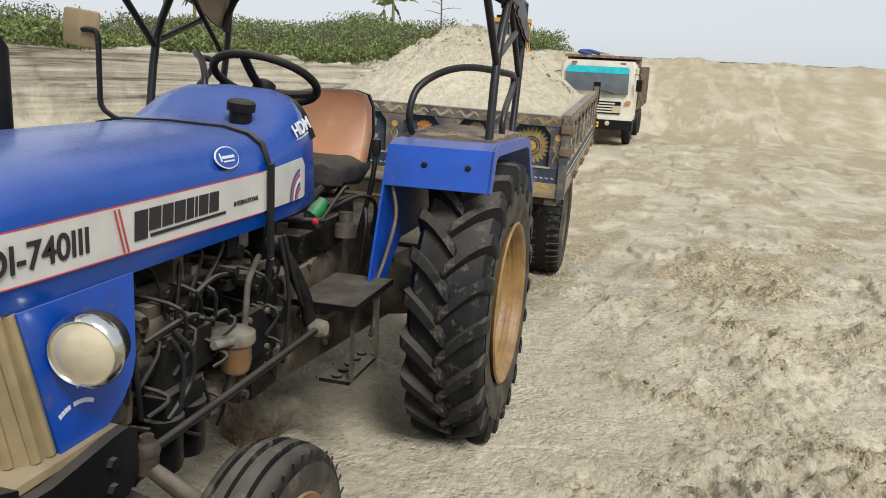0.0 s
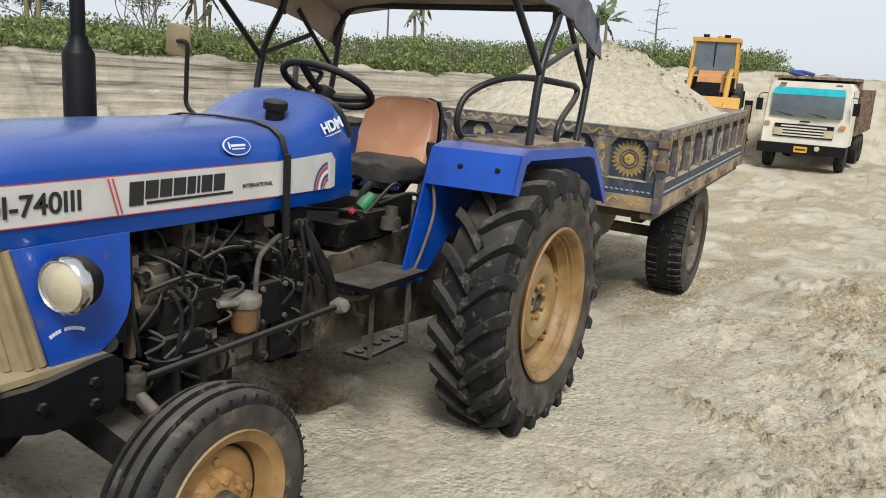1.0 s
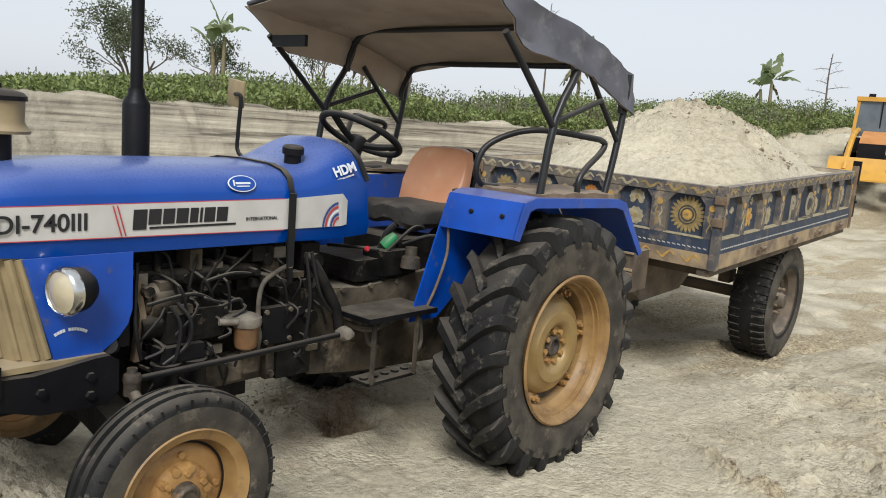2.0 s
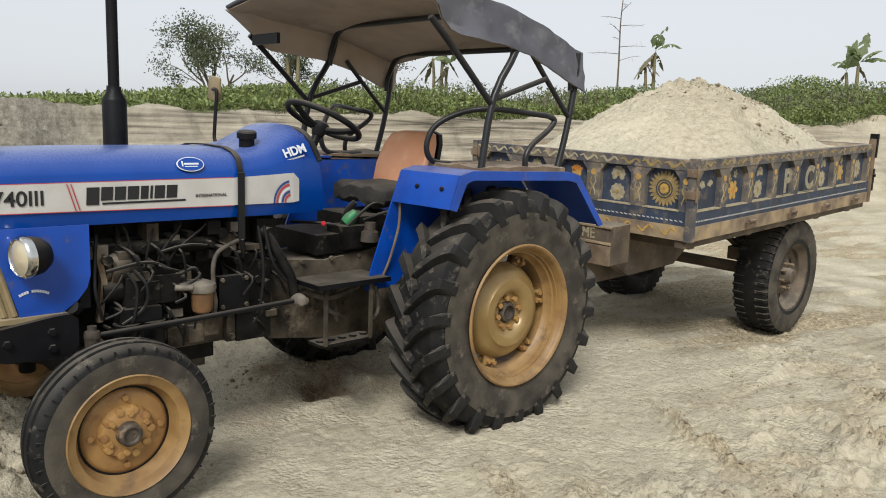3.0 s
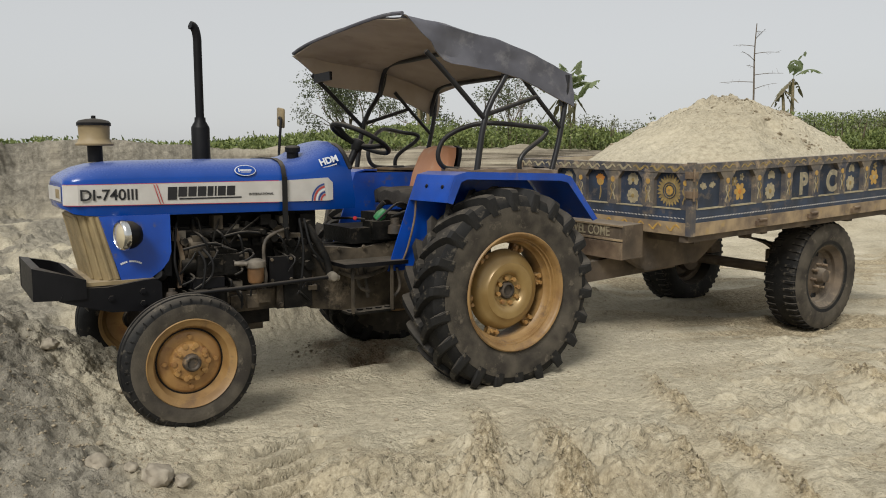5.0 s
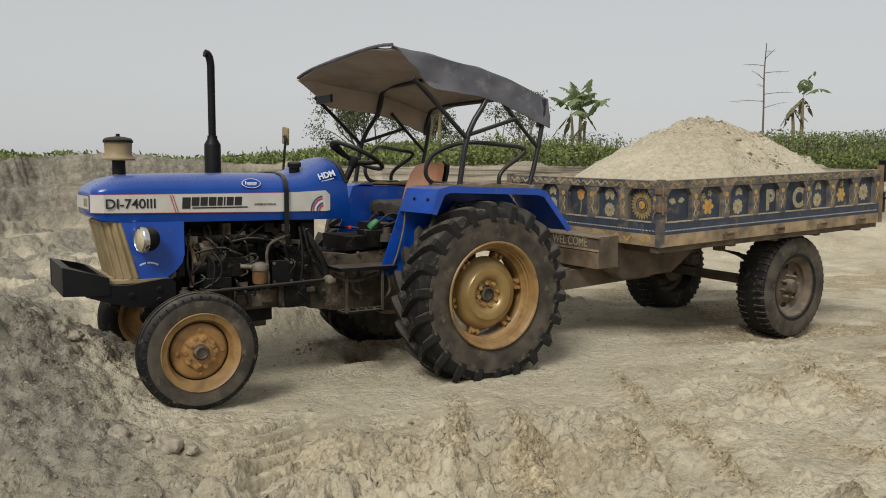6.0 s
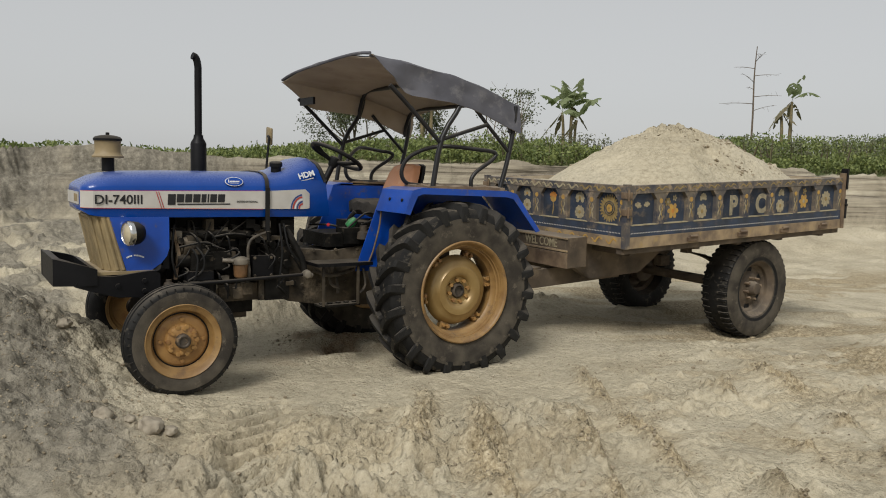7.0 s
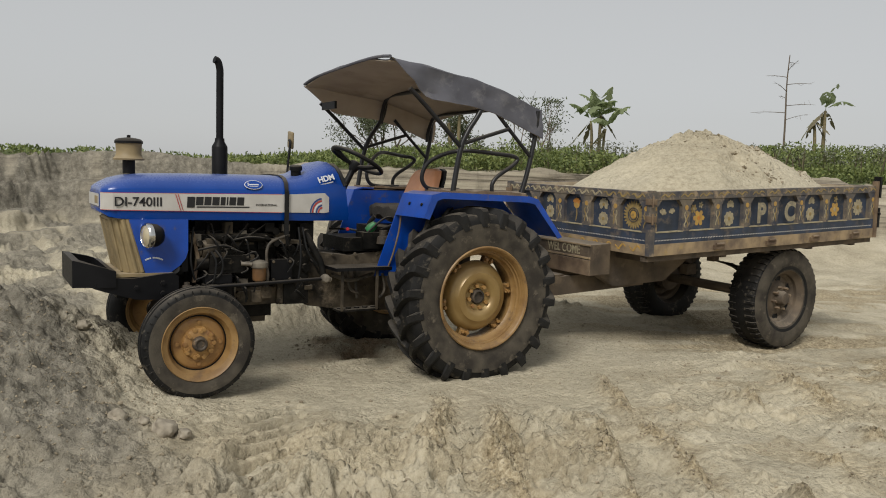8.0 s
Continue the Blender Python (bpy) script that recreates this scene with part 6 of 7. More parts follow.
LINING = material("sandy_scuffed_steel", (0.40, 0.34, 0.25), (0.26, 0.21, 0.15), rough=0.85, scale=8, bump=0.2)
WHITEW = material("worn_white_paint", (0.52, 0.50, 0.46), (0.36, 0.34, 0.30), rough=0.6, scale=30, bump=0.03, dirt=(0.2, 0.17, 0.13), dirt_at=0.58, dirt_scale=25)
NEAR = Matrix(((1, 0, 0, 0), (0, -1, 0, 0), (0, 0, 1, 0), (0, 0, 0, 1)))
FAR = Matrix(((1, 0, 0, 0), (0, 1, 0, WID), (0, 0, 1, 0), (0, 0, 0, 1)))
FRONT = Matrix(((0, -1, 0, 0), (1, 0, 0, 0), (0, 0, 1, 0), (0, 0, 0, 1)))
REAR = Matrix(((0, 1, 0, LEN), (1, 0, 0, 0), (0, 0, 1, 0), (0, 0, 0, 1)))
side_niches = [(0.069 + 0.387 * k, 0.358 + 0.387 * k) for k in range(8)]
front_niches = [(0.095 + 0.362 * k, 0.343 + 0.362 * k) for k in range(5)]
near_wall, slab = painted_wall(NEAR, LEN, side_niches, "near_board", "dark blue side board with painted flowers")
B = -0.0285
mids = [(a + b) / 2 for a, b in side_niches]
flower(slab, mids[0] - 0.05, 0.34, 0.045, 4, CREAM, CREAM, B, near_wall, 2.2, 0.2)
flower(slab, mids[0] + 0.06, 0.345, 0.04, 4, CREAM, CREAM, B, near_wall, 2.2, 0.6)
flower(slab, mids[1], 0.29, 0.072, 6, YEL, ORANGE, B, near_wall)
flower(slab, mids[1] - 0.07, 0.37, 0.04, 6, OCHRE, CREAM, B, near_wall)
flower(slab, mids[1] + 0.02, 0.40, 0.03, 5, CREAM, OCHRE, B, near_wall)
for k in (2, 5):
    flower(slab, mids[k], 0.27, 0.068, 9, CREAM, OCHRE, B, near_wall)
    flower(slab, mids[k] + 0.01, 0.385, 0.048, 7, CREAM, CREAM, B, near_wall, 3.6, -0.2)
flower(slab, mids[6], 0.30, 0.075, 6, YEL, CREAM, B, near_wall)
flower(slab, mids[6] + 0.01, 0.40, 0.035, 5, OCHRE, CREAM, B, near_wall)
flower(slab, mids[7], 0.31, 0.085, 10, CREAM, OCHRE, B, near_wall, slim=0.24)
for k, ch in ((3, "P"), (4, "C")):
    lettering(ch, 0.235, FADED, near_wall, Matrix.Translation((mids[k] - 0.08, -B * -1 + 0.0, 0.232)) @ Matrix.Translation((0, 0.002, 0)) @ SIDE, "large painted cream letter", squeeze=0.95, bold=0.011)
    squiggle(slab, [(mids[k] - 0.12, 0.42), (mids[k] - 0.125, 0.36), (mids[k] - 0.10, 0.30), (mids[k] - 0.12, 0.24)], 0.012, B, CREAM, near_wall)
for k in range(14):
    u = 0.10 + k * 0.228
    squiggle(slab, [(u, 0.475), (u + 0.04, 0.50), (u + 0.08, 0.480), (u + 0.12, 0.505), (u + 0.16, 0.49)], 0.006, 0.0125, OCHRE, near_wall)

front_wall, slab = painted_wall(FRONT, WID, front_niches, "front_board", "dark blue front board with gold sun and lotus paintings")
fm = [(a + b) / 2 for a, b in front_niches]
# gold sun
flower(slab, fm[0], 0.322, 0.122, 24, OCHRE, OCHRE, B, front_wall, name="painted_flower", slim=0.095)
bm = bmesh.new()
for r0, r1 in ((0.060, 0.056), (0.043, 0.038)):
    for i in range(28):
        a, b = 6.28319 * i / 28, 6.28319 * (i + 1) / 28
        slab(bm, [(fm[0] + r0 * math.cos(a), 0.322 + r0 * math.sin(a)), (fm[0] + r0 * math.cos(b), 0.322 + r0 * math.sin(b)), (fm[0] + r1 * math.cos(b), 0.322 + r1 * math.sin(b)), (fm[0] + r1 * math.cos(a), 0.322 + r1 * math.sin(a))], B, B + 0.006)
part("sun_ring", bm, TRBLUE, front_wall, smooth=False)
flower(slab, fm[0], 0.322, 0.034, 10, YEL, OCHRE, B + 0.004, front_wall)
flower(slab, fm[1], 0.262, 0.062, 10, CREAM, OCHRE, B, front_wall)
flower(slab, fm[1], 0.385, 0.058, 8, CREAM, OCHRE, B, front_wall, 4.4, -0.65)
flower(slab, fm[2] - 0.01, 0.365, 0.06, 5, ORANGE, YEL, B, front_wall, 1.9, 0.62, slim=0.22)
disc(slab, fm[2] - 0.01, 0.365, 0.04, B, YEL, front_wall)
squiggle(slab, [(fm[2] - 0.01, 0.33), (fm[2] - 0.015, 0.27), (fm[2] + 0.0, 0.21)], 0.008, B, OCHRE, front_wall)
flower(slab, fm[3], 0.275, 0.062, 9, CREAM, OCHRE, B, front_wall)
flower(slab, fm[3], 0.385, 0.05, 7, CREAM, YEL, B, front_wall, 4.0, -0.4)
flower(slab, fm[4], 0.32, 0.085, 12, OCHRE, YEL, B, front_wall, slim=0.2)
for k in range(11):
    u = 0.06 + k * 0.168
    squiggle(slab, [(u, 0.478), (u + 0.03, 0.502), (u + 0.06, 0.482), (u + 0.09, 0.472), (u + 0.12, 0.500), (u + 0.15, 0.492)], 0.009, 0.0125, OCHRE if k < 3 else CREAM, front_wall)
    squiggle(slab, [(u + 0.03, 0.055), (u + 0.06, 0.075), (u + 0.09, 0.05), (u + 0.11, 0.03), (u + 0.15, 0.06)], 0.008, 0.0165, YEL if k < 5 else OCHRE, front_wall)
for name, m, ln in (("far_board", FAR, LEN), ("tail_board", REAR, WID)):
    painted_wall(m, ln, side_niches if ln > 2 else front_niches, name, "worn dark blue trailer board")
# corner posts, hinges and catches
for x, y in ((0.0, 0.0), (0.0, WID), (LEN, 0.0), (LEN, WID)):
    bm = bmesh.new()
    e = 0.025
    hi = HIGH + (0.045 if x > 1 else 0.012)
    box(bm, x - e, x + e, y - e, y + e, 0.0, hi)
    post = part("corner_post", bm, TRFRAME if x < 1 else RUST, trailer, "worn steel corner post", bevel=0.006)
    if x > 1:
        bm = boxes((x + 0.02, x + 0.055, y - 0.03, y + 0.03, 0.10, 0.30), (x + 0.015, x + 0.045, y - 0.035, y + 0.035, 0.40, HIGH + 0.09))
        rod(bm, (x + 0.03, y - 0.045, 0.24), (x + 0.03, y + 0.045, 0.24), 0.014)
        part("tail_hinge", bm, BLACK, post, "black hinge plate", bevel=0.004)
    else:
        for z in (0.28, 0.42):
            bm = boxes((x - 0.036, x + 0.03, y - 0.036, y + 0.03, z, z + 0.05))
            rod(bm, (x - 0.02, y - 0.04, z - 0.02), (x - 0.02, y - 0.04, z + 0.07), 0.009)
            part("catch", bm, RUST, post, bevel=0.004)
for u in (0.75, 1.45, 2.1, 2.75):
    bm = boxes((u, u + 0.13, -0.034, -0.012, 0.02, 0.055))
    rod(bm, (u + 0.02, -0.034, 0.06), (u + 0.11, -0.034, 0.06), 0.012)
    part("board_hinge", bm, RUST, trailer, bevel=0.003)
# floor and chassis
part("floor_plate", boxes((0.02, LEN - 0.02, 0.02, WID - 0.02, 0.02, 0.06)), RUST, trailer, bevel=0.004)
for y in (0.50, WID - 0.58):
    bm = bmesh.new()
    prism(bm, [(-0.12, 0.0), (LEN - 0.05, 0.0), (LEN - 0.05, -0.10), (1.05, -0.13), (0.72, -0.33), (0.10, -0.33), (-0.12, -0.20)], y, y + 0.08)
    part("chassis_rail", bm, CHASSIS, trailer, "dusty brown chassis beam", bevel=0.006)
for x in (0.12, 0.95, 1.55, 2.2, 2.9):
    part("cross_member", boxes((x, x + 0.07, 0.06, WID - 0.06, -0.075, 0.0)), CHASSIS, trailer, bevel=0.005)
for y in (0.02, WID - 0.10):
    part("side_member", boxes((0.0, LEN, y, y + 0.08, -0.05, 0.0)), CHASSIS, trailer, bevel=0.005)
# tool box with painted words
tb = part("tool_box", boxes((-0.25, -0.03, 0.42, 1.62, -0.20, 0.06)), CHASSIS, trailer, "dark dirty tool box with painted welcome", bevel=0.006)
part("box_rail", boxes((-0.262, -0.25, 0.42, 1.62, -0.06, -0.045), (-0.262, -0.25, 0.42, 1.62, 0.05, 0.062)), TRSILL, tb)
part("box_skirt", boxes((-0.264, -0.25, 0.42, 1.62, -0.20, -0.07)), RUST, tb)
FACE = Matrix(((0, 0, -1, -0.2535), (-1, 0, 0, 0), (0, 1, 0, 0), (0, 0, 0, 1)))
lettering("WEL COME", 0.105, CREAM, tb, Matrix.Translation((0, 0.98, -0.028)) @ FACE, "painted gold welcome lettering", squeeze=0.80, bold=0.002)
# drawbar
for y in (0.62, 1.24):
    bm = bmesh.new()
    lofted(bm, [[(x, yy - 0.035, z - 0.085), (x, yy + 0.035, z - 0.085), (x, yy + 0.035, z + 0.075), (x, yy - 0.035, z + 0.075)] for x, yy, z in ((0.55, y, -0.28), (-0.35, y + (0.90 - y) * 0.45, -0.32), (-0.98, 0.915 + (0.03 if y > 0.9 else -0.03), -0.33))])
    part("drawbar", bm, CHASSIS, trailer, "dusty steel drawbar", bevel=0.006)
part("hitch_eye", lathe(bmesh.new(), [(-0.03, 0.035), (-0.03, 0.07), (0.03, 0.07), (0.03, 0.035)], (-1.03, 0.915, -0.33), (0, 0, 1), 20, True), RUST, trailer)
part("drawbar_plate", boxes((-0.70, -0.28, 0.72, 1.14, -0.245, -0.225)), CHASSIS, trailer, bevel=0.004)
# axle and wheels
HUBX, HUBZ = 1.96, -0.545
bm = bmesh.new()
rod(bm, (HUBX, 0.24, HUBZ), (HUBX, WID - 0.24, HUBZ), 0.05, None, 16)
part("axle", bm, CHASSIS, trailer, "rusty round axle")
for y in (0.60, WID - 0.60):
    bm = bmesh.new()
    for k in range(5):
        L = 0.48 - 0.07 * k
        prism(bm, [(HUBX - L, -0.19 - 0.014 * k + 0.0), (HUBX, -0.30 - 0.014 * k), (HUBX + L, -0.19 - 0.014 * k), (HUBX + L, -0.202 - 0.014 * k), (HUBX, -0.312 - 0.014 * k), (HUBX - L, -0.202 - 0.014 * k)], y - 0.035, y + 0.035)
    box(bm, HUBX - 0.07, HUBX + 0.07, y - 0.05, y + 0.05, -0.47, -0.36)
    box(bm, HUBX - 0.50, HUBX - 0.42, y - 0.04, y + 0.04, -0.21, -0.06)
    box(bm, HUBX + 0.42, HUBX + 0.50, y - 0.04, y + 0.04, -0.21, -0.06)
    part("leaf_spring", bm, CHASSIS, trailer, "dusty leaf spring")
for s, y in ((-1, 0.240), (1, WID - 0.240)):
    hub = (HUBX, y, HUBZ)
    R, w = 0.492, 0.155
    wheel = part("trailer_wheel", lathe(bmesh.new(), [(s * -0.12, 0), (s * -0.12, 0.14), (s * -0.05, 0.15), (s * -0.05, 0)], hub, (0, 1, 0), 22), CHASSIS, trailer, "worn truck wheel on the trailer")
    prof = [(-w * 0.72, 0.262), (-w * 0.98, 0.29), (-w * 1.08, 0.36), (-w * 1.0, 0.440), (-w * 0.86, 0.470), (-w * 0.55, 0.479), (0, 0.482)]
    prof += [(-a, r) for a, r in prof[-2::-1]]
    bm = bmesh.new()
    lathe(bm, prof, hub, (0, 1, 0), 64, True)
    tyre = part("tyre", bm, TYRE, wheel, "worn dusty truck tyre")
    bm = bmesh.new()
    lathe(bm, [(s * w * 0.95, 0.278), (s * (w * 1.08 + 0.002), 0.36), (s * (w * 1.03 + 0.003), 0.43), (s * (w * 0.93 + 0.004), 0.464)], hub, (0, 1, 0), 64)
    part("sidewall", bm, TYRE_WALL, tyre, "sandy grey sidewall")
    for q in (-1, 1):
        bm = bmesh.new()
        lofted(bm, [[(r * math.sin(a), q * w * f, r * math.cos(a)) for r, a in ((r0, 0.030), (r1, 0.022), (r1, -0.022), (r0, -0.030))] for f, r0, r1 in ((0.30, 0.468, 0.490), (0.78, 0.455, 0.488), (0.95, 0.435, 0.472))])
        bmesh.ops.recalc_face_normals(bm, faces=bm.faces)
        me = bpy.data.meshes.new("tread_block")
        bm.to_mesh(me)
        bm.free()
        me.materials.append(TYRE)
        for k in range(44):
            o = new("tread_block", me)
            o.parent = tyre
            o.matrix_local = Matrix.Translation(hub) @ Matrix.Rotation(6.28319 * (k + (0.5 if q > 0 else 0)) / 44, 4, "Y")
    bm = bmesh.new()
    hubo = (HUBX, y + s * 0.035, HUBZ)
    lathe(bm, [(s * 0.088, 0.262), (s * 0.108, 0.275), (s * 0.112, 0.287), (s * 0.10, 0.29), (s * 0.085, 0.27), (s * 0.06, 0.245), (s * -0.08, 0.24), (s * -0.10, 0.28), (s * -0.09, 0.26), (s * -0.07, 0.23), (s * 0.06, 0.235), (s * 0.075, 0.25)], hubo, (0, 1, 0), 56, True)
    rim = part("rim", bm, CHASSIS, wheel, "rusty brown truck rim")
    bm = bmesh.new()
    lathe(bm, [(s * 0.035, 0.0), (s * 0.035, 0.11), (s * 0.032, 0.135), (s * 0.005, 0.165), (s * 0.0, 0.20), (s * 0.03, 0.232), (s * 0.02, 0.236), (s * -0.012, 0.20), (s * -0.01, 0.16), (s * 0.015, 0.13), (s * 0.015, 0)], hubo, (0, 1, 0), 44)
    disc_ = part("wheel_disc", bm, CHASSIS, wheel, "brown dished wheel disc")
    for k in range(6):
        a = 6.28319 * k / 6 + 0.5
        c = Vector(hubo) + Vector((0.185 * math.cos(a), 0, 0.185 * math.sin(a)))
        bm = bmesh.new()
        lathe(bm, [(s * 0.004, 0.0), (s * 0.006, 0.030), (s * 0.009, 0.034), (s * 0.002, 0.038)], c, (0, 1, 0), 14)
        part("hand_hole", bm, RUBBER, disc_, "dark hand hole")
    bm = bmesh.new()
    lathe(bm, [(s * 0.03, 0.075), (s * 0.07, 0.072), (s * 0.11, 0.055), (s * 0.115, 0.04), (s * 0.115, 0)], hubo, (0, 1, 0), 24)
    part("hub_cap", bm, CHASSIS, disc_)
    bolts(disc_, hubo, 0.105, 8, s * 0.03, s * 0.085, 0.014, RUST, 0.2)

# heap of sand in the trailer
HX, HY = np.linspace(0.058, LEN - 0.058, 190), np.linspace(0.058, WID - 0.058, 124)
UX, UY = np.meshgrid(HX, HY)
ang = np.arctan2((UY - 0.96) / 0.95, (UX - 1.72) / 1.5)
dist = np.hypot((UX - 1.68) / 1.40, (UY - 0.96) / 1.08) * (1 + 0.10 * (fuzz(np.cos(ang) * 2 + 5, np.sin(ang) * 2 + 5, 1.0, 3) - 0.5))
body = 0.555 * np.clip(1.0 - dist ** 1.40, 0, None)
lump = smooth01(0.42, 0.60, fuzzes(UX, UY, 0.22, 3, 60)) * smooth01(0.9, 1.9, UX + 0.25 * UY) * smooth01(0.02, 0.14, body)
HZ = 0.482 + body + 0.020 * (fuzzes(UX, UY, 0.25, 3, 61) - 0.5) + (0.022 + 0.13 * lump) * (fuzzes(UX, UY, 0.07, 3, 62, 0.65) - 0.42) + 0.02 * (fuzzes(UX, UY, 0.5, 2, 63) - 0.5)
rim_gap = np.minimum(np.minimum(UX, LEN - UX), np.minimum(UY, WID - UY)) - 0.058
HZ = np.minimum(HZ, 0.500 + rim_gap * (0.85 + 0.5 * (fuzzes(UX, UY, 0.12, 3, 64) - 0.5)))
HZ = np.maximum(HZ, 0.462)
bm = bmesh.new()
vs = [[bm.verts.new((UX[j, i], UY[j, i], HZ[j, i])) for i in range(len(HX))] for j in range(len(HY))]
for j in range(len(HY) - 1):
    for i in range(len(HX) - 1):
        bm.faces.new((vs[j][i], vs[j][i + 1], vs[j + 1][i + 1], vs[j + 1][i]))
load = part("sand_load", bm, SAND)
load.matrix_world = TRAILER
tagged(load, "heap of pale river sand piled in the trailer", "sand heap")

# ---- tipper lorry and digger by the far bank ----
def lorry(m):
    """Local axes: x towards the back of the lorry, y across, z up from the ground."""
    ob = thing("tipper_lorry", "cream tipper lorry with a cyan screen band and brown body", "lorry", at=m)
    half = 1.16
    cab = bmesh.new()
    lofted(cab, [[(x, -half * w, 0.78), (x, half * w, 0.78), (x + lean, half * w, 1.55), (x + 0.06 + lean * 1.7, half * w * 0.97, 2.42), (x + 0.20 + lean * 1.7, half * w * 0.90, 2.58), (x + 0.20 + lean * 1.7, -half * w * 0.90, 2.58), (x + 0.06 + lean * 1.7, -half * w * 0.97, 2.42), (x + lean, -half * w, 1.55)] for x, w, lean in ((0.0, 0.97, 0.03), (0.10, 1.0, 0.0), (1.45, 1.0, 0.0), (1.55, 0.98, 0.0))])
    body = part("cab", cab, LORRYW, ob, "cream painted cab", bevel=0.02)
    bm = bmesh.new()
    prism(bm, [(-0.98, 1.58), (0.98, 1.58), (0.96, 2.34), (0.90, 2.40), (-0.90, 2.40), (-0.96, 2.34)], -0.02, 0.03, "yz")
    bmesh.ops.transform(bm, matrix=Matrix.Translation((-0.012, 0, 0)), verts=bm.verts)
    for v in bm.verts:
        v.co.x += (v.co.z - 1.55) * 0.115
    glass = part("windscreen", bm, DARKGLASS, body, "dusty dark windscreen", bevel=0.01)
    bm = bmesh.new()
    prism(bm, [(-0.965, 2.20), (0.965, 2.20), (0.955, 2.345), (0.90, 2.395), (-0.90, 2.395), (-0.955, 2.345)], -0.04, -0.028, "yz")
    for v in bm.verts:
        v.co.x += (v.co.z - 1.55) * 0.115
    part("screen_band", bm, CYAN, glass, "cyan band across the windscreen", smooth=False)
    for y in (-0.55, 0.35):
        bm = bmesh.new()
        rod(bm, (-0.03, y, 1.60), (0.0, y + 0.52, 1.70), 0.014)
        part("wiper", bm, BLACK, glass)
    bm = boxes((-0.025, 0.02, -0.80, 0.80, 0.98, 1.36))
    gr = part("grille_panel", bm, BLACK, body, "black slatted grille", bevel=0.01)
    for k in range(4):
        part("grille_slat", boxes((-0.045, -0.025, -0.62, 0.62, 1.02 + 0.085 * k, 1.06 + 0.085 * k)), LORRYW, gr)
    part("name_bar", boxes((-0.012, 0.0, -0.14, 0.14, 1.42, 1.465)), BLACK, body)
    for s in (-1, 1):
        bm = boxes((-0.05, 0.0, s * 0.68 - 0.12, s * 0.68 + 0.12, 1.02, 1.24))
        part("headlamp", bm, LENS, body, "rectangular headlamp", bevel=0.015)
        part("indicator", boxes((-0.03, 0.02, s * 1.02 - 0.07, s * 1.02 + 0.07, 1.30, 1.40)), ORANGE, body, bevel=0.01)
        bm = bmesh.new()
        tube(bm, [(0.10, s * 1.14, 2.2), (-0.10, s * 1.32, 2.15), (-0.08, s * 1.33, 1.75)], 0.014, 8, 4)
        arm = part("mirror_arm", bm, BLACK, body)
        part("mirror", boxes((-0.10, -0.05, s * 1.30 - 0.09, s * 1.30 + 0.09, 1.70, 2.05)), BLACK, arm, bevel=0.015)
        part("cab_door", boxes((0.38, 1.38, s * 1.162 - 0.012, s * 1.162 + 0.012, 0.90, 2.40)), LORRYW, body, bevel=0.01)
        part("roof_mark", boxes((0.16, 0.19, s * 0.75 - 0.08, s * 0.75 + 0.08, 2.47, 2.53)), RUST, body)
    bm = bmesh.new()
    prism(bm, [(-0.14, -1.20), (-0.14, 1.20), (0.15, 1.22), (0.15, -1.22)], 0.50, 0.80, "xy")
    bump = part("bumper", bm, BLACK, ob, "black steel bumper", bevel=0.02)
    part("number_plate", boxes((-0.165, -0.145, -0.19, 0.17, 0.56, 0.73)), PLATE, bump, "yellow plate with a plain bar")
    part("plate_bar", boxes((-0.168, -0.165, -0.15, 0.13, 0.62, 0.67)), INK, bump)
    bm = bmesh.new()
    lathe(bm, [(0, 0.0), (0, 0.07), (0.05, 0.075), (0.07, 0.06), (0.08, 0)], (-0.14, -0.45, 0.70), (-1, 0, 0), 16)
    part("fog_lamp", bm, LENS, bump)
    part("chassis", boxes((0.1, 6.0, -0.45, -0.35, 0.70, 0.92), (0.1, 6.0, 0.35, 0.45, 0.70, 0.92), (1.0, 1.2, -0.45, 0.45, 0.7, 0.92), (5.0, 5.2, -0.45, 0.45, 0.7, 0.92)), BLACK, ob)
    bm = boxes((1.72, 6.2, -1.2, 1.2, 1.05, 1.13), (1.72, 6.2, -1.2, -1.14, 1.13, 2.42), (1.72, 6.2, 1.14, 1.2, 1.13, 2.42), (6.14, 6.2, -1.2, 1.2, 1.13, 2.42), (1.72, 1.80, -1.2, 1.2, 1.13, 2.72), (0.95, 1.76, -1.18, 1.18, 2.66, 2.74))
    for k in range(7):
        for s in (-1, 1):
            box(bm, 1.85 + 0.68 * k, 1.95 + 0.68 * k, s * 1.23 - 0.03, s * 1.23 + 0.03, 1.1, 2.42)
    tip = part("tipper_body", bm, RUST, ob, "brown steel tipper body", bevel=0.01)
    part("body_load", boxes((1.85, 6.1, -1.12, 1.12, 1.2, 2.30)), SAND, tip)
    bm = bmesh.new()
    tube(bm, [(1.0, 0.35, 2.76), (1.1, 0.75, 2.83), (1.2, 0.45, 2.86), (1.2, 0.1, 2.78)], 0.06, 8, 4)
    part("tarpaulin", bm, NAVY, tip, "rolled blue sheet")
    for x in (0.85, 4.3, 5.4):
        for s in (-1, 1):
            bm = bmesh.new()
            lathe(bm, [(-0.12, 0.26), (-0.14, 0.35), (-0.12, 0.46), (-0.06, 0.49), (0.06, 0.49), (0.12, 0.46), (0.14, 0.35), (0.12, 0.26)], (x, s * 1.0, 0.49), (0, 1, 0), 32, True)
            wheel = part("wheel", bm, TYRE, ob)
            bm = bmesh.new()
            lathe(bm, [(-0.1, 0.27), (0.02 * s, 0.2), (0.06 * s, 0.12), (0.06 * s, 0)], (x, s * 1.0, 0.49), (0, 1, 0), 24)
            part("rim", bm, RUST, wheel)
    return ob


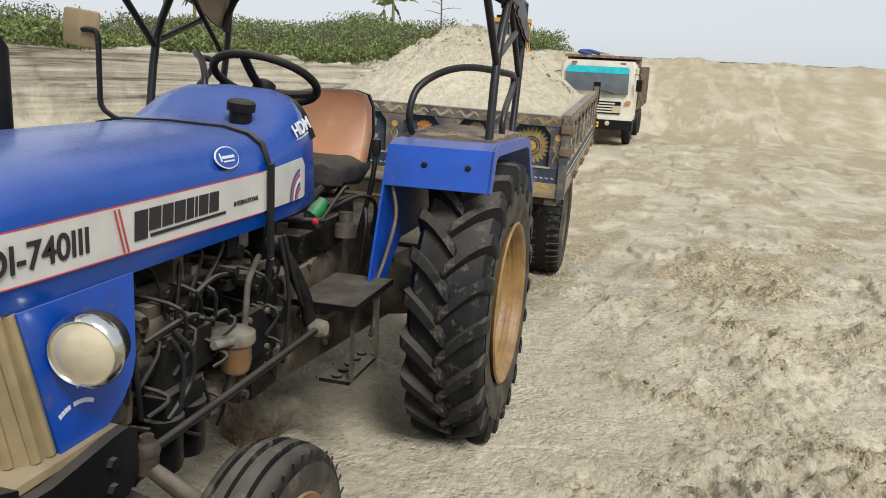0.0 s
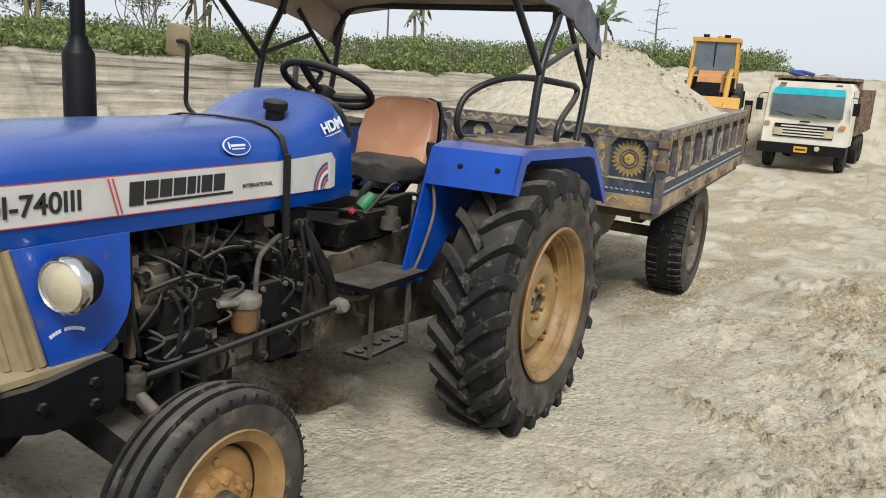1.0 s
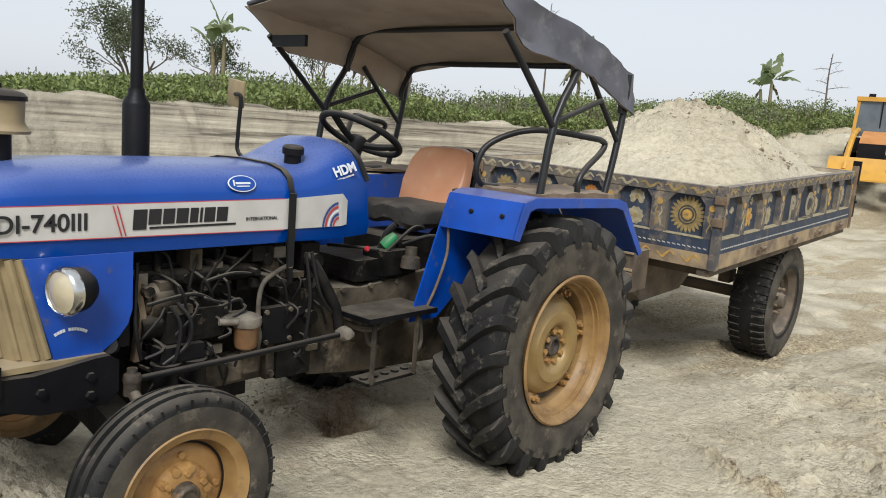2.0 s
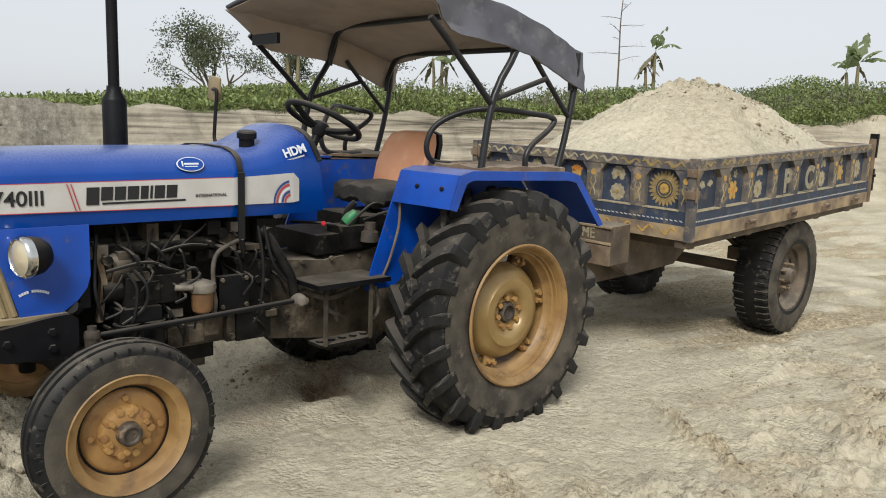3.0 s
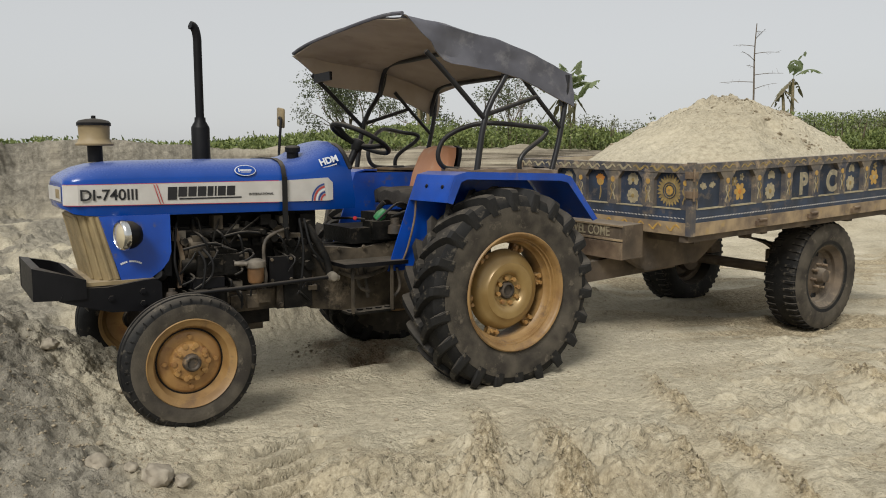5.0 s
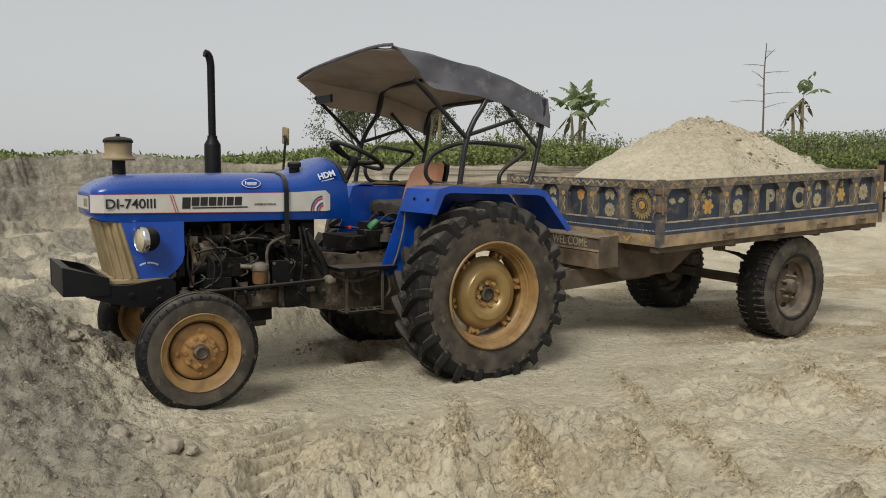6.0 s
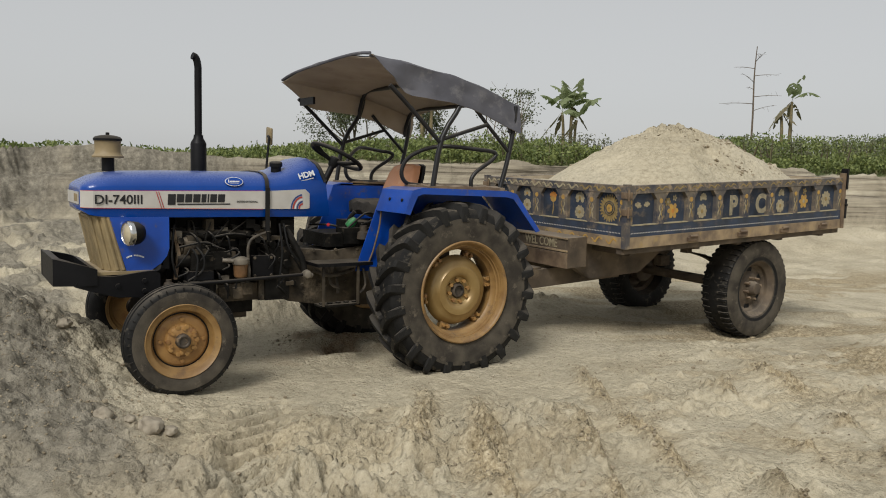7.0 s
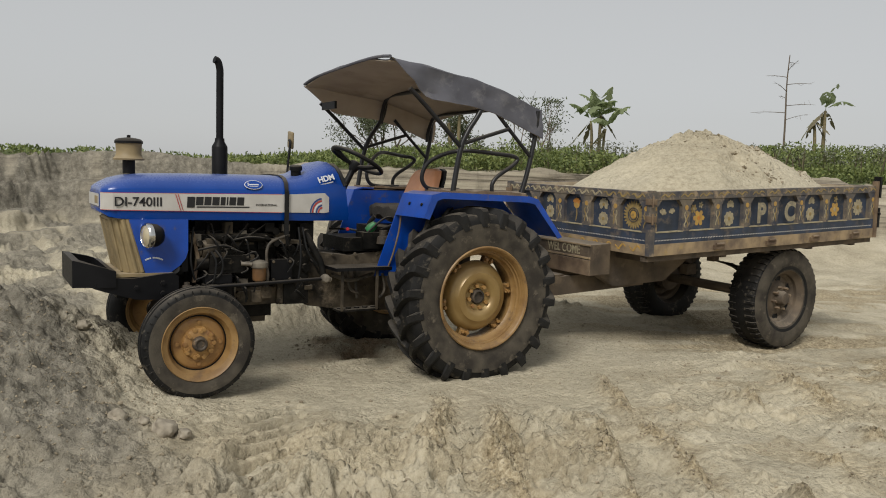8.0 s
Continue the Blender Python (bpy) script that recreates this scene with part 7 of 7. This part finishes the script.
zl = ground_at(22.0, 0.5)
lorry(pose(22.2, 0.50, zl + 0.02, 0, -1.0, -2))


def digger(m):
    """A backhoe loader: x towards its rear, y across, z up."""
    ob = thing("backhoe_loader", "yellow backhoe loader with an orange bonnet and glazed cab", "digger", at=m)
    frame_ = part("cab_roof", boxes((0.0, 1.5, -0.80, 0.80, 2.70, 2.84)), DIGGER, ob, "yellow cab roof", bevel=0.04)
    for y in (-0.78, 0.78):
        for x, lean in ((0.0, 0.10), (1.35, 0.0)):
            cab = bmesh.new()
            lofted(cab, [[(x - 0.05, y - 0.05, 1.15), (x + 0.05, y - 0.05, 1.15), (x + 0.05, y + 0.05, 1.15), (x - 0.05, y + 0.05, 1.15)], [(x - 0.05 + lean, y * 0.92 - 0.05, 2.72), (x + 0.05 + lean, y * 0.92 - 0.05, 2.72), (x + 0.05 + lean, y * 0.92 + 0.05, 2.72), (x - 0.05 + lean, y * 0.92 + 0.05, 2.72)]])
            part("cab_post", cab, DIGGER, ob, "yellow cab post", bevel=0.01)
    part("roof_lamp", boxes((0.0, 0.06, -0.45, -0.25, 2.84, 2.94)), BLACK, frame_, bevel=0.01)
    part("roof_lamp", boxes((0.0, 0.06, 0.25, 0.45, 2.84, 2.94)), BLACK, frame_, bevel=0.01)
    bm = bmesh.new()
    lofted(bm, [[(-0.005, -0.73, 1.55), (-0.005, 0.73, 1.55), (0.01, 0.73, 1.55), (0.01, -0.73, 1.55)], [(0.095, -0.67, 2.69), (0.095, 0.67, 2.69), (0.11, 0.67, 2.69), (0.11, -0.67, 2.69)]])
    part("windscreen", bm, DARKGLASS, frame_, "dusty windscreen")
    for y in (-0.76, 0.76):
        part("side_window", boxes((0.1, 1.3, y * 0.95 - 0.01, y * 0.95 + 0.01, 1.5, 2.66)), DARKGLASS, frame_)
    part("screen_pillar", boxes((0.02, 0.06, -0.02, 0.02, 1.55, 2.69)), BLACK, frame_)
    part("cab_floor", boxes((-0.05, 1.45, -0.78, 0.78, 1.0, 1.5)), BLACK, ob, bevel=0.02)
    bm = bmesh.new()
    lofted(bm, [[(-1.35, -0.42, 1.0), (-1.35, 0.42, 1.0), (-1.33, 0.36, 1.48), (-1.33, -0.36, 1.48)], [(-0.02, -0.50, 1.0), (-0.02, 0.50, 1.0), (-0.02, 0.44, 1.72), (-0.02, -0.44, 1.72)]])
    part("bonnet", bm, DIGBON, ob, "orange sloping bonnet", bevel=0.03)
    part("nose_grille", boxes((-1.40, -1.35, -0.40, 0.40, 0.72, 1.30)), BLACK, ob, bevel=0.02)
    part("chassis", boxes((-1.35, 1.9, -0.40, 0.40, 0.55, 1.02)), BLACK, ob, bevel=0.03)
    for s in (-1, 1):
        bm = bmesh.new()
        tube(bm, [(0.1, s * 0.62, 1.75), (-0.9, s * 0.62, 1.55), (-1.7, s * 0.62, 0.95), (-2.1, s * 0.62, 0.45)], 0.09, 8, 3)
        part("loader_arm", bm, DIGGER, ob, "yellow loader arm")
        for x, r in ((-0.75, 0.46), (1.15, 0.68)):
            bm = bmesh.new()
            lathe(bm, [(-0.14, r * 0.5), (-0.17, r * 0.75), (-0.12, r), (0.12, r), (0.17, r * 0.75), (0.14, r * 0.5)], (x, s * 0.88, r), (0, 1, 0), 30, True)
            w = part("wheel", bm, TYRE, ob)
            bm = bmesh.new()
            lathe(bm, [(-0.1, r * 0.52), (0.03 * s, r * 0.4), (0.06 * s, 0)], (x, s * 0.88, r), (0, 1, 0), 24)
            part("rim", bm, DIGGER, w)
    bm = bmesh.new()
    prism(bm, [(-2.45, 0.15), (-2.0, 0.15), (-1.95, 0.85), (-2.1, 0.5), (-2.45, 0.2)], -1.1, 1.1)
    part("loader_bucket", bm, DIGGER, ob, "worn yellow bucket", bevel=0.01)
    bm = bmesh.new()
    tube(bm, [(1.9, 0.0, 0.9), (2.0, 0.0, 2.2), (2.2, 0.0, 3.0)], 0.13, 8, 3)
    part("boom", bm, DIGGER, ob)
    part("stabiliser_frame", boxes((1.7, 1.9, -1.1, 1.1, 0.5, 1.1)), BLACK, ob, bevel=0.02)
    return ob


zd = ground_at(26.6, 4.2)
digger(pose(26.0, 4.10, zd - 0.02, 0, 0, 8))

# ---- plants on the bank ----
rng = np.random.RandomState(11)


def leaf_mesh(name, centres, dirs, length, width, mat, curl=0.25):
    """Many small leaves in one mesh: each is a folded diamond of two quads' worth of triangles."""
    n = len(centres)
    d = dirs / np.linalg.norm(dirs, axis=1, keepdims=True)
    ref = np.where(np.abs(d[:, 2:3]) > 0.9, [[1, 0, 0]], [[0, 0, 1]])
    u = np.cross(d, ref)
    u /= np.linalg.norm(u, axis=1, keepdims=True)
    a = rng.rand(n, 1) * 6.28
    u = u * np.cos(a) + np.cross(d, u) * np.sin(a)
    nrm = np.cross(d, u)
    length, width = np.reshape(length, (-1, 1)), np.reshape(width, (-1, 1))
    p0 = centres
    p1 = centres + d * length * 0.5 + u * width * 0.5 + nrm * width * curl
    p2 = centres + d * length - nrm * length * 0.12
    p3 = centres + d * length * 0.5 - u * width * 0.5 + nrm * width * curl
    pts = np.stack([p0, p1, p2, p3], 1).reshape(-1, 3)
    me = bpy.data.meshes.new(name)
    me.vertices.add(len(pts))
    me.vertices.foreach_set("co", pts.ravel())
    k = np.arange(n) * 4
    tri = np.stack([k, k + 1, k + 2, k, k + 2, k + 3], 1).ravel()
    me.loops.add(len(tri))
    me.loops.foreach_set("vertex_index", tri)
    me.polygons.add(n * 2)
    me.polygons.foreach_set("loop_start", np.arange(0, len(tri), 3))
    me.update(calc_edges=True)
    me.materials.append(mat)
    return me


def scatter(count, x0, x1, y0, y1, s0, s1):
    x, y = rng.uniform(x0, x1, count), rng.uniform(y0, y1, count)
    z, s, _, _ = ground_height(x, y)
    ok = (s > s0) & (s < s1)
    return x[ok], y[ok], z[ok], s[ok]


# leafy shrubs in clumps
bx, by, bz, bs = scatter(21000, -14, 46, 4, 30, 0.15, 9.0)
tall = 0.15 + 0.65 * smooth01(1, 12, bx) + 0.30 * smooth01(14, 26, bx)
tall = tall * (0.25 + 1.35 * fuzzes(bx, by, 2.2, 3, 70) ** 1.3) * (0.55 + 0.45 * smooth01(0.2, 2.0, bs))
keep = rng.rand(len(bx)) < (0.05 + 0.95 * smooth01(2.5, 9, bx)) * (0.35 + smooth01(0.35, 0.6, fuzzes(bx, by, 1.6, 2, 71)))
bx, by, bz, tall = bx[keep], by[keep], bz[keep], tall[keep]
per = 22
cx = np.repeat(bx, per) + rng.normal(0, 0.20, len(bx) * per)
cy = np.repeat(by, per) + rng.normal(0, 0.20, len(bx) * per)
cz = np.repeat(bz, per) + np.repeat(tall, per) * rng.rand(len(bx) * per) ** 0.7
dirs = rng.normal(0, 1, (len(cx), 3)) + [0, 0, 0.7]
me = leaf_mesh("shrubs", np.stack([cx, cy, cz], 1), dirs, rng.uniform(0.08, 0.17, len(cx)), rng.uniform(0.05, 0.09, len(cx)), LEAF)
tagged(new("shrubs", me), "low green leafy shrubs growing on the bank top", "shrubs", kind="stuff")
# tall stems with pale tufts
sx, sy, sz, ss = scatter(4200, 0, 46, 6, 30, 0.4, 8.0)
keep = rng.rand(len(sx)) < smooth01(4, 18, sx)
sx, sy, sz = sx[keep], sy[keep], sz[keep]
hh = rng.uniform(0.55, 1.15, len(sx)) * (0.6 + 0.4 * smooth01(4, 16, sx))
me = leaf_mesh("stems", np.stack([sx, sy, sz], 1), np.stack([rng.normal(0, 0.12, len(sx)), rng.normal(0, 0.12, len(sx)), np.ones(len(sx))], 1), hh, np.full(len(sx), 0.016), LEAFDRY, 0.0)
tagged(new("dry_stems", me), "thin dry stems standing above the shrubs", "stems", kind="stuff")
per = 9
tx = np.repeat(sx, per) + rng.normal(0, 0.07, len(sx) * per)
ty = np.repeat(sy, per) + rng.normal(0, 0.07, len(sx) * per)
tz = np.repeat(sz, per) + np.repeat(hh, per) * rng.uniform(0.72, 1.05, len(sx) * per)
me = leaf_mesh("tufts", np.stack([tx, ty, tz], 1), rng.normal(0, 1, (len(tx), 3)), rng.uniform(0.06, 0.12, len(tx)), rng.uniform(0.035, 0.07, len(tx)), LEAFTUFT)
tagged(new("stem_leaves", me), "grey-green leaf tufts on tall weeds", "weeds", kind="stuff")
# grass and creepers hanging over the cut
gx, gy, gz, gs = scatter(52000, -30, 46, 3, 26, -0.25, 3.0)
me = leaf_mesh("grass", np.stack([gx, gy, gz - 0.01], 1), np.stack([rng.normal(0, 0.6, len(gx)), rng.normal(0, 0.6, len(gx)) - 0.2, np.ones(len(gx)) * 0.9], 1), rng.uniform(0.08, 0.24, len(gx)) * (0.45 + 0.55 * smooth01(1, 8, gx)), rng.uniform(0.02, 0.045, len(gx)), LEAFGRASS)
tagged(new("grass", me), "short green and yellowing grass along the bank edge", "grass", kind="stuff")


def branch(bm, p, d, length, r, depth, tips, spread=0.55, rise=0.25):
    """A limb that forks as it thins; the ends are gathered in tips."""
    line = [p]
    q, e = p, d
    for k in range(4):
        e = (e + Vector(rng.normal(0, 0.16, 3)) + Vector((0, 0, rise * 0.2))).normalized()
        q = q + e * length / 4
        line.append(q)
    tube(bm, line, r, 6 if depth else 5, 0, taper=r * 0.55)
    if depth == 0:
        tips.append((q, e))
        return
    for k in range(rng.randint(2, 4)):
        s = (e + Vector(rng.normal(0, spread, 3)) + Vector((0, 0, rise))).normalized()
        branch(bm, line[rng.randint(2, 5)], s, length * rng.uniform(0.55, 0.8), r * 0.55, depth - 1, tips, spread, rise)


def leafy_tree(x, y, height, wide, leaves, label, stems=3, name="tree", size=0.16, bare=False):
    z = ground_at(x, y)
    ob = thing(name, label, "tree", "trees beyond the bank", pose(x, y, z - 0.05))
    bm = bmesh.new()
    tips = []
    for k in range(stems):
        lean = Vector((rng.normal(0, 0.28), rng.normal(0, 0.28), 1)).normalized()
        branch(bm, Vector((rng.normal(0, 0.12), rng.normal(0, 0.12), 0)), lean, height * 0.46, 0.035 * height * (0.45 if bare else 0.5), 3, tips, 0.5 * wide, 0.25)
    part("trunk", bm, BARK, ob, "grey-brown forking trunk")
    c = np.array([list(t[0]) for t in tips])
    c = c[np.argsort(c[:, 2])]
    idx = rng.randint(0, len(c), leaves)
    pos = c[idx] + rng.normal(0, 0.20 * height / 4, (leaves, 3))
    pos[:, 2] = np.minimum(pos[:, 2], height)
    me = leaf_mesh("crown", pos, rng.normal(0, 1, (leaves, 3)), rng.uniform(0.7, 1.3, leaves) * size, rng.uniform(0.4, 0.7, leaves) * size, LEAFTREE)
    crown = new("crown", me)
    crown.parent = ob
    crown["label"] = "loose small-leaved crown with gaps"
    return ob


def banana(x, y, height, label, fronds=8, dry=3, span=1.5, stalks=2):
    z = ground_at(x, y)
    ob = thing("banana_plant", label, "banana plant", "banana plants", pose(x, y, z - 0.05))
    for q in range(stalks):
        bm = bmesh.new()
        a0 = q * 2.3
        foot = Vector((0.55 * math.cos(a0), 0.55 * math.sin(a0), 0)) * (q > 0)
        top = foot * 1.3 + Vector((0.10, 0.05, height * (0.58 - 0.09 * q)))
        tube(bm, [foot, foot * 1.05 + Vector((0.03, 0, height * 0.3)), top], 0.17 - 0.03 * q, 10, 3, taper=0.09)
        part("stalk", bm, STALK, ob, "brown fibrous stalk")
        n = fronds if q == 0 else fronds // 2
        for k in range(n):
            a = 6.28319 * k / n + rng.uniform(-0.5, 0.5) + q
            hang = k < dry
            up = rng.uniform(-1.6, -0.6) if hang else (rng.uniform(2.2, 4.5) if k % 3 == 0 else rng.uniform(0.7, 1.8))
            L = span * rng.uniform(0.75, 1.15) * (0.6 if hang else 1)
            d = Vector((math.cos(a), math.sin(a), up)).normalized()
            sag = (0.15 if hang else rng.uniform(0.55, 0.95)) * math.hypot(d.x, d.y) ** 0.5
            bm = bmesh.new()
            side = d.cross(Vector((0, 0, 1))).normalized()
            prev = None
            for i in range(15):
                t = i / 14
                p = top + Vector((0, 0, 0.05)) + d * L * t + Vector((0, 0, -sag * L * t * t))
                w = 0.225 * span / 1.5 * min(1, max(0.0, (t - 0.10) * 6)) * (1 - max(0, t - 0.55) / 0.46) ** 0.7 * (0.4 if hang else 1) + 0.014
                row = []
                for sgn in (1, -1):
                    j = w * rng.uniform(0.60, 1.06)
                    row.append(bm.verts.new(p + side * sgn * j + Vector((0, 0, -j * rng.uniform(0.2, 0.8)))))
                row.insert(1, bm.verts.new(p))
                if prev:
                    for e in (0, 1):
                        if rng.rand() > 0.10 or t < 0.2:
                            bm.faces.new((prev[e], prev[e + 1], row[e + 1], row[e]))
                prev = row
            part("frond", bm, LEAFDRY if hang else LEAFBAN, ob, "dry hanging leaf" if hang else "torn green arching leaf")
    return ob


def dead_tree(x, y, height, label):
    z = ground_at(x, y)
    ob = thing("dead_tree", label, "dead tree", "trees beyond the bank", pose(x, y, z - 0.05))
    bm = bmesh.new()
    tube(bm, [(0, 0, 0), (0.05, 0.02, height * 0.4), (0.0, 0.06, height * 0.75), (0.06, 0.0, height)], 0.085, 8, 4, taper=0.03)
    part("trunk", bm, BARK, ob, "thin bare grey trunk")
    for k in range(9):
        f = 0.45 + 0.06 * k
        a = k * 2.4
        L = height * (0.30 - 0.018 * k)
        bm = bmesh.new()
        p = Vector((0.02, 0.03, height * f))
        e = Vector((math.cos(a) * L, math.sin(a) * L, L * rng.uniform(-0.05, 0.35)))
        tube(bm, [p, p + e * 0.5 + Vector((0, 0, 0.06)), p + e], 0.028, 6, 3, taper=0.008)
        for q in range(3):
            b = p + e * (0.45 + 0.2 * q)
            tube(bm, [b, b + Vector(rng.normal(0, 0.22, 3))], 0.010, 5, 0, taper=0.004)
        part("limb", bm, BARK, ob)
    return ob


leafy_tree(20.7, 43.0, 6.0, 1.15, 5200, "round small tree with a loose dark green crown", 4)
leafy_tree(24.6, 41.0, 4.4, 0.9, 1900, "smaller bushy tree beside a banana plant", 3)
leafy_tree(25.4, 32.2, 4.6, 0.7, 500, "slender almost bare tree with few leaves", 2, bare=True)
leafy_tree(27.0, 34.0, 4.6, 0.7, 700, "slender thinly leaved tree", 2, bare=True)
banana(23.9, 38.9, 6.6, "tall banana plant with green arching leaves", 8, 1, 3.0)
banana(37.6, 41.0, 6.6, "banana plant with green leaves over brown stalks", 12, 2, 3.6, 3)
banana(50.3, 31.2, 7.6, "half-broken banana plant with dry brown stalks", 8, 5, 3.2)
banana(53.1, 17.6, 6.0, "banana plant with broad green leaves", 9, 1, 2.9)
dead_tree(48.7, 33.3, 8.6, "thin dead tree with bare level branches")
dead_tree(54.2, 14.3, 5.4, "bare crooked sapling with a flat top")

# ---- stones and clods ----
def stone(x, y, size, label, mat=None):
    bm = bmesh.new()
    bmesh.ops.create_icosphere(bm, subdivisions=3, radius=size)
    off = Vector((x * 3, y * 3, 1))
    for v in bm.verts:
        v.co *= 1 + 0.38 * noise.noise(v.co / size * 1.1 + off) + 0.20 * noise.noise(v.co / size * 2.6 + off)
        v.co.z *= 0.75
    ob = part("stone", bm, STONE)
    ob.location = (x, y, ground_at(x, y) + size * 0.38)
    return tagged(ob, label, "stone", "stones by the front wheel")


stone(-2.535, -1.27, 0.050, "rounded grey stone half sunk in sand")
stone(-2.33, -1.43, 0.060, "lumpy pale clod of dried sand")
stone(-2.24, -1.47, 0.034, "small pale clod of dried sand")
stone(-2.42, -1.36, 0.026, "small grey stone lying on sand")
stone(-2.55, 0.02, 0.045, "dark clod on the spoil mound")
cl = np.stack([rng.uniform(-4.2, 3.5, 220000), rng.uniform(-4.8, 2.0, 220000)], 1)
qx, qy = cl[:, 0], cl[:, 1]
odds = 0.55 * np.exp(-(((qx + 2.8) / 0.65) ** 2 + ((qy + 0.7) / 0.9) ** 2)) + 1.5 * np.exp(-(((qx + 0.47) / 0.34) ** 2 + ((qy - 0.45) / 0.22) ** 2)) + 0.7 * rut_shape(qx, qy)[1] + 0.13 * smooth01(-0.9, -1.5, qy) * smooth01(0.48, 0.62, fuzzes(qx, qy, 0.45, 4, 58, 0.65)) + 0.015
cl = cl[(rng.rand(len(cl)) < odds * 0.55) & ~((np.abs(qx + 3.5) < 0.3) & (qy < -1.2))][:22000]
cz = ground_height(cl[:, 0], cl[:, 1])[0]
bmc = bmesh.new()
bmesh.ops.create_icosphere(bmc, subdivisions=1, radius=1.0)
ico = np.array([v.co for v in bmc.verts])
icf = np.array([[v.index for v in f.verts] for f in bmc.faces])
bmc.free()
sizes = np.clip(rng.lognormal(-5.55, 0.5, len(cl)), 0.0025, 0.016)
shape = ico[None] * (1 + rng.uniform(-0.35, 0.35, (len(cl), len(ico), 1))) * sizes[:, None, None] * np.array([1, 1, 0.75])
pts = shape + np.stack([cl[:, 0], cl[:, 1], cz + sizes * 0.3], 1)[:, None]
faces = (icf[None] + (np.arange(len(cl)) * len(ico))[:, None, None]).reshape(-1, 3)
me = bpy.data.meshes.new("clods")
me.from_pydata(pts.reshape(-1, 3).tolist(), [], faces.tolist())
me.materials.append(CLOD)
tagged(new("clods", me), "small crumbled clods of damp sand", "clods", kind="stuff")

# lumps on the heap's crest and rear slope
pick = rng.randint(0, UX.size, 2600)
lx, ly, lz = UX.ravel()[pick], UY.ravel()[pick], HZ.ravel()[pick]
ok = (rng.rand(len(pick)) < smooth01(1.2, 2.2, lx + 0.3 * ly) * smooth01(0.40, 0.62, fuzzes(lx, ly, 0.3, 3, 60)) + 0.01) & (lz > 0.56)
lx, ly, lz = lx[ok], ly[ok], lz[ok]
ls = np.clip(rng.lognormal(-4.75, 0.45, len(lx)), 0.004, 0.024)
pts = ico[None] * (1 + rng.uniform(-0.35, 0.35, (len(lx), len(ico), 1))) * ls[:, None, None] * np.array([1, 1, 0.7]) + np.stack([lx, ly, lz + ls * 0.2], 1)[:, None]
me = bpy.data.meshes.new("crumbled_sand")
me.from_pydata(pts.reshape(-1, 3).tolist(), [], (icf[None] + (np.arange(len(lx)) * len(ico))[:, None, None]).reshape(-1, 3).tolist())
me.materials.append(CLOD)
lumps = new("crumbled_sand", me)
lumps.parent = load
tagged(lumps, "damp grey-brown lumps of sand", kind="stuff")
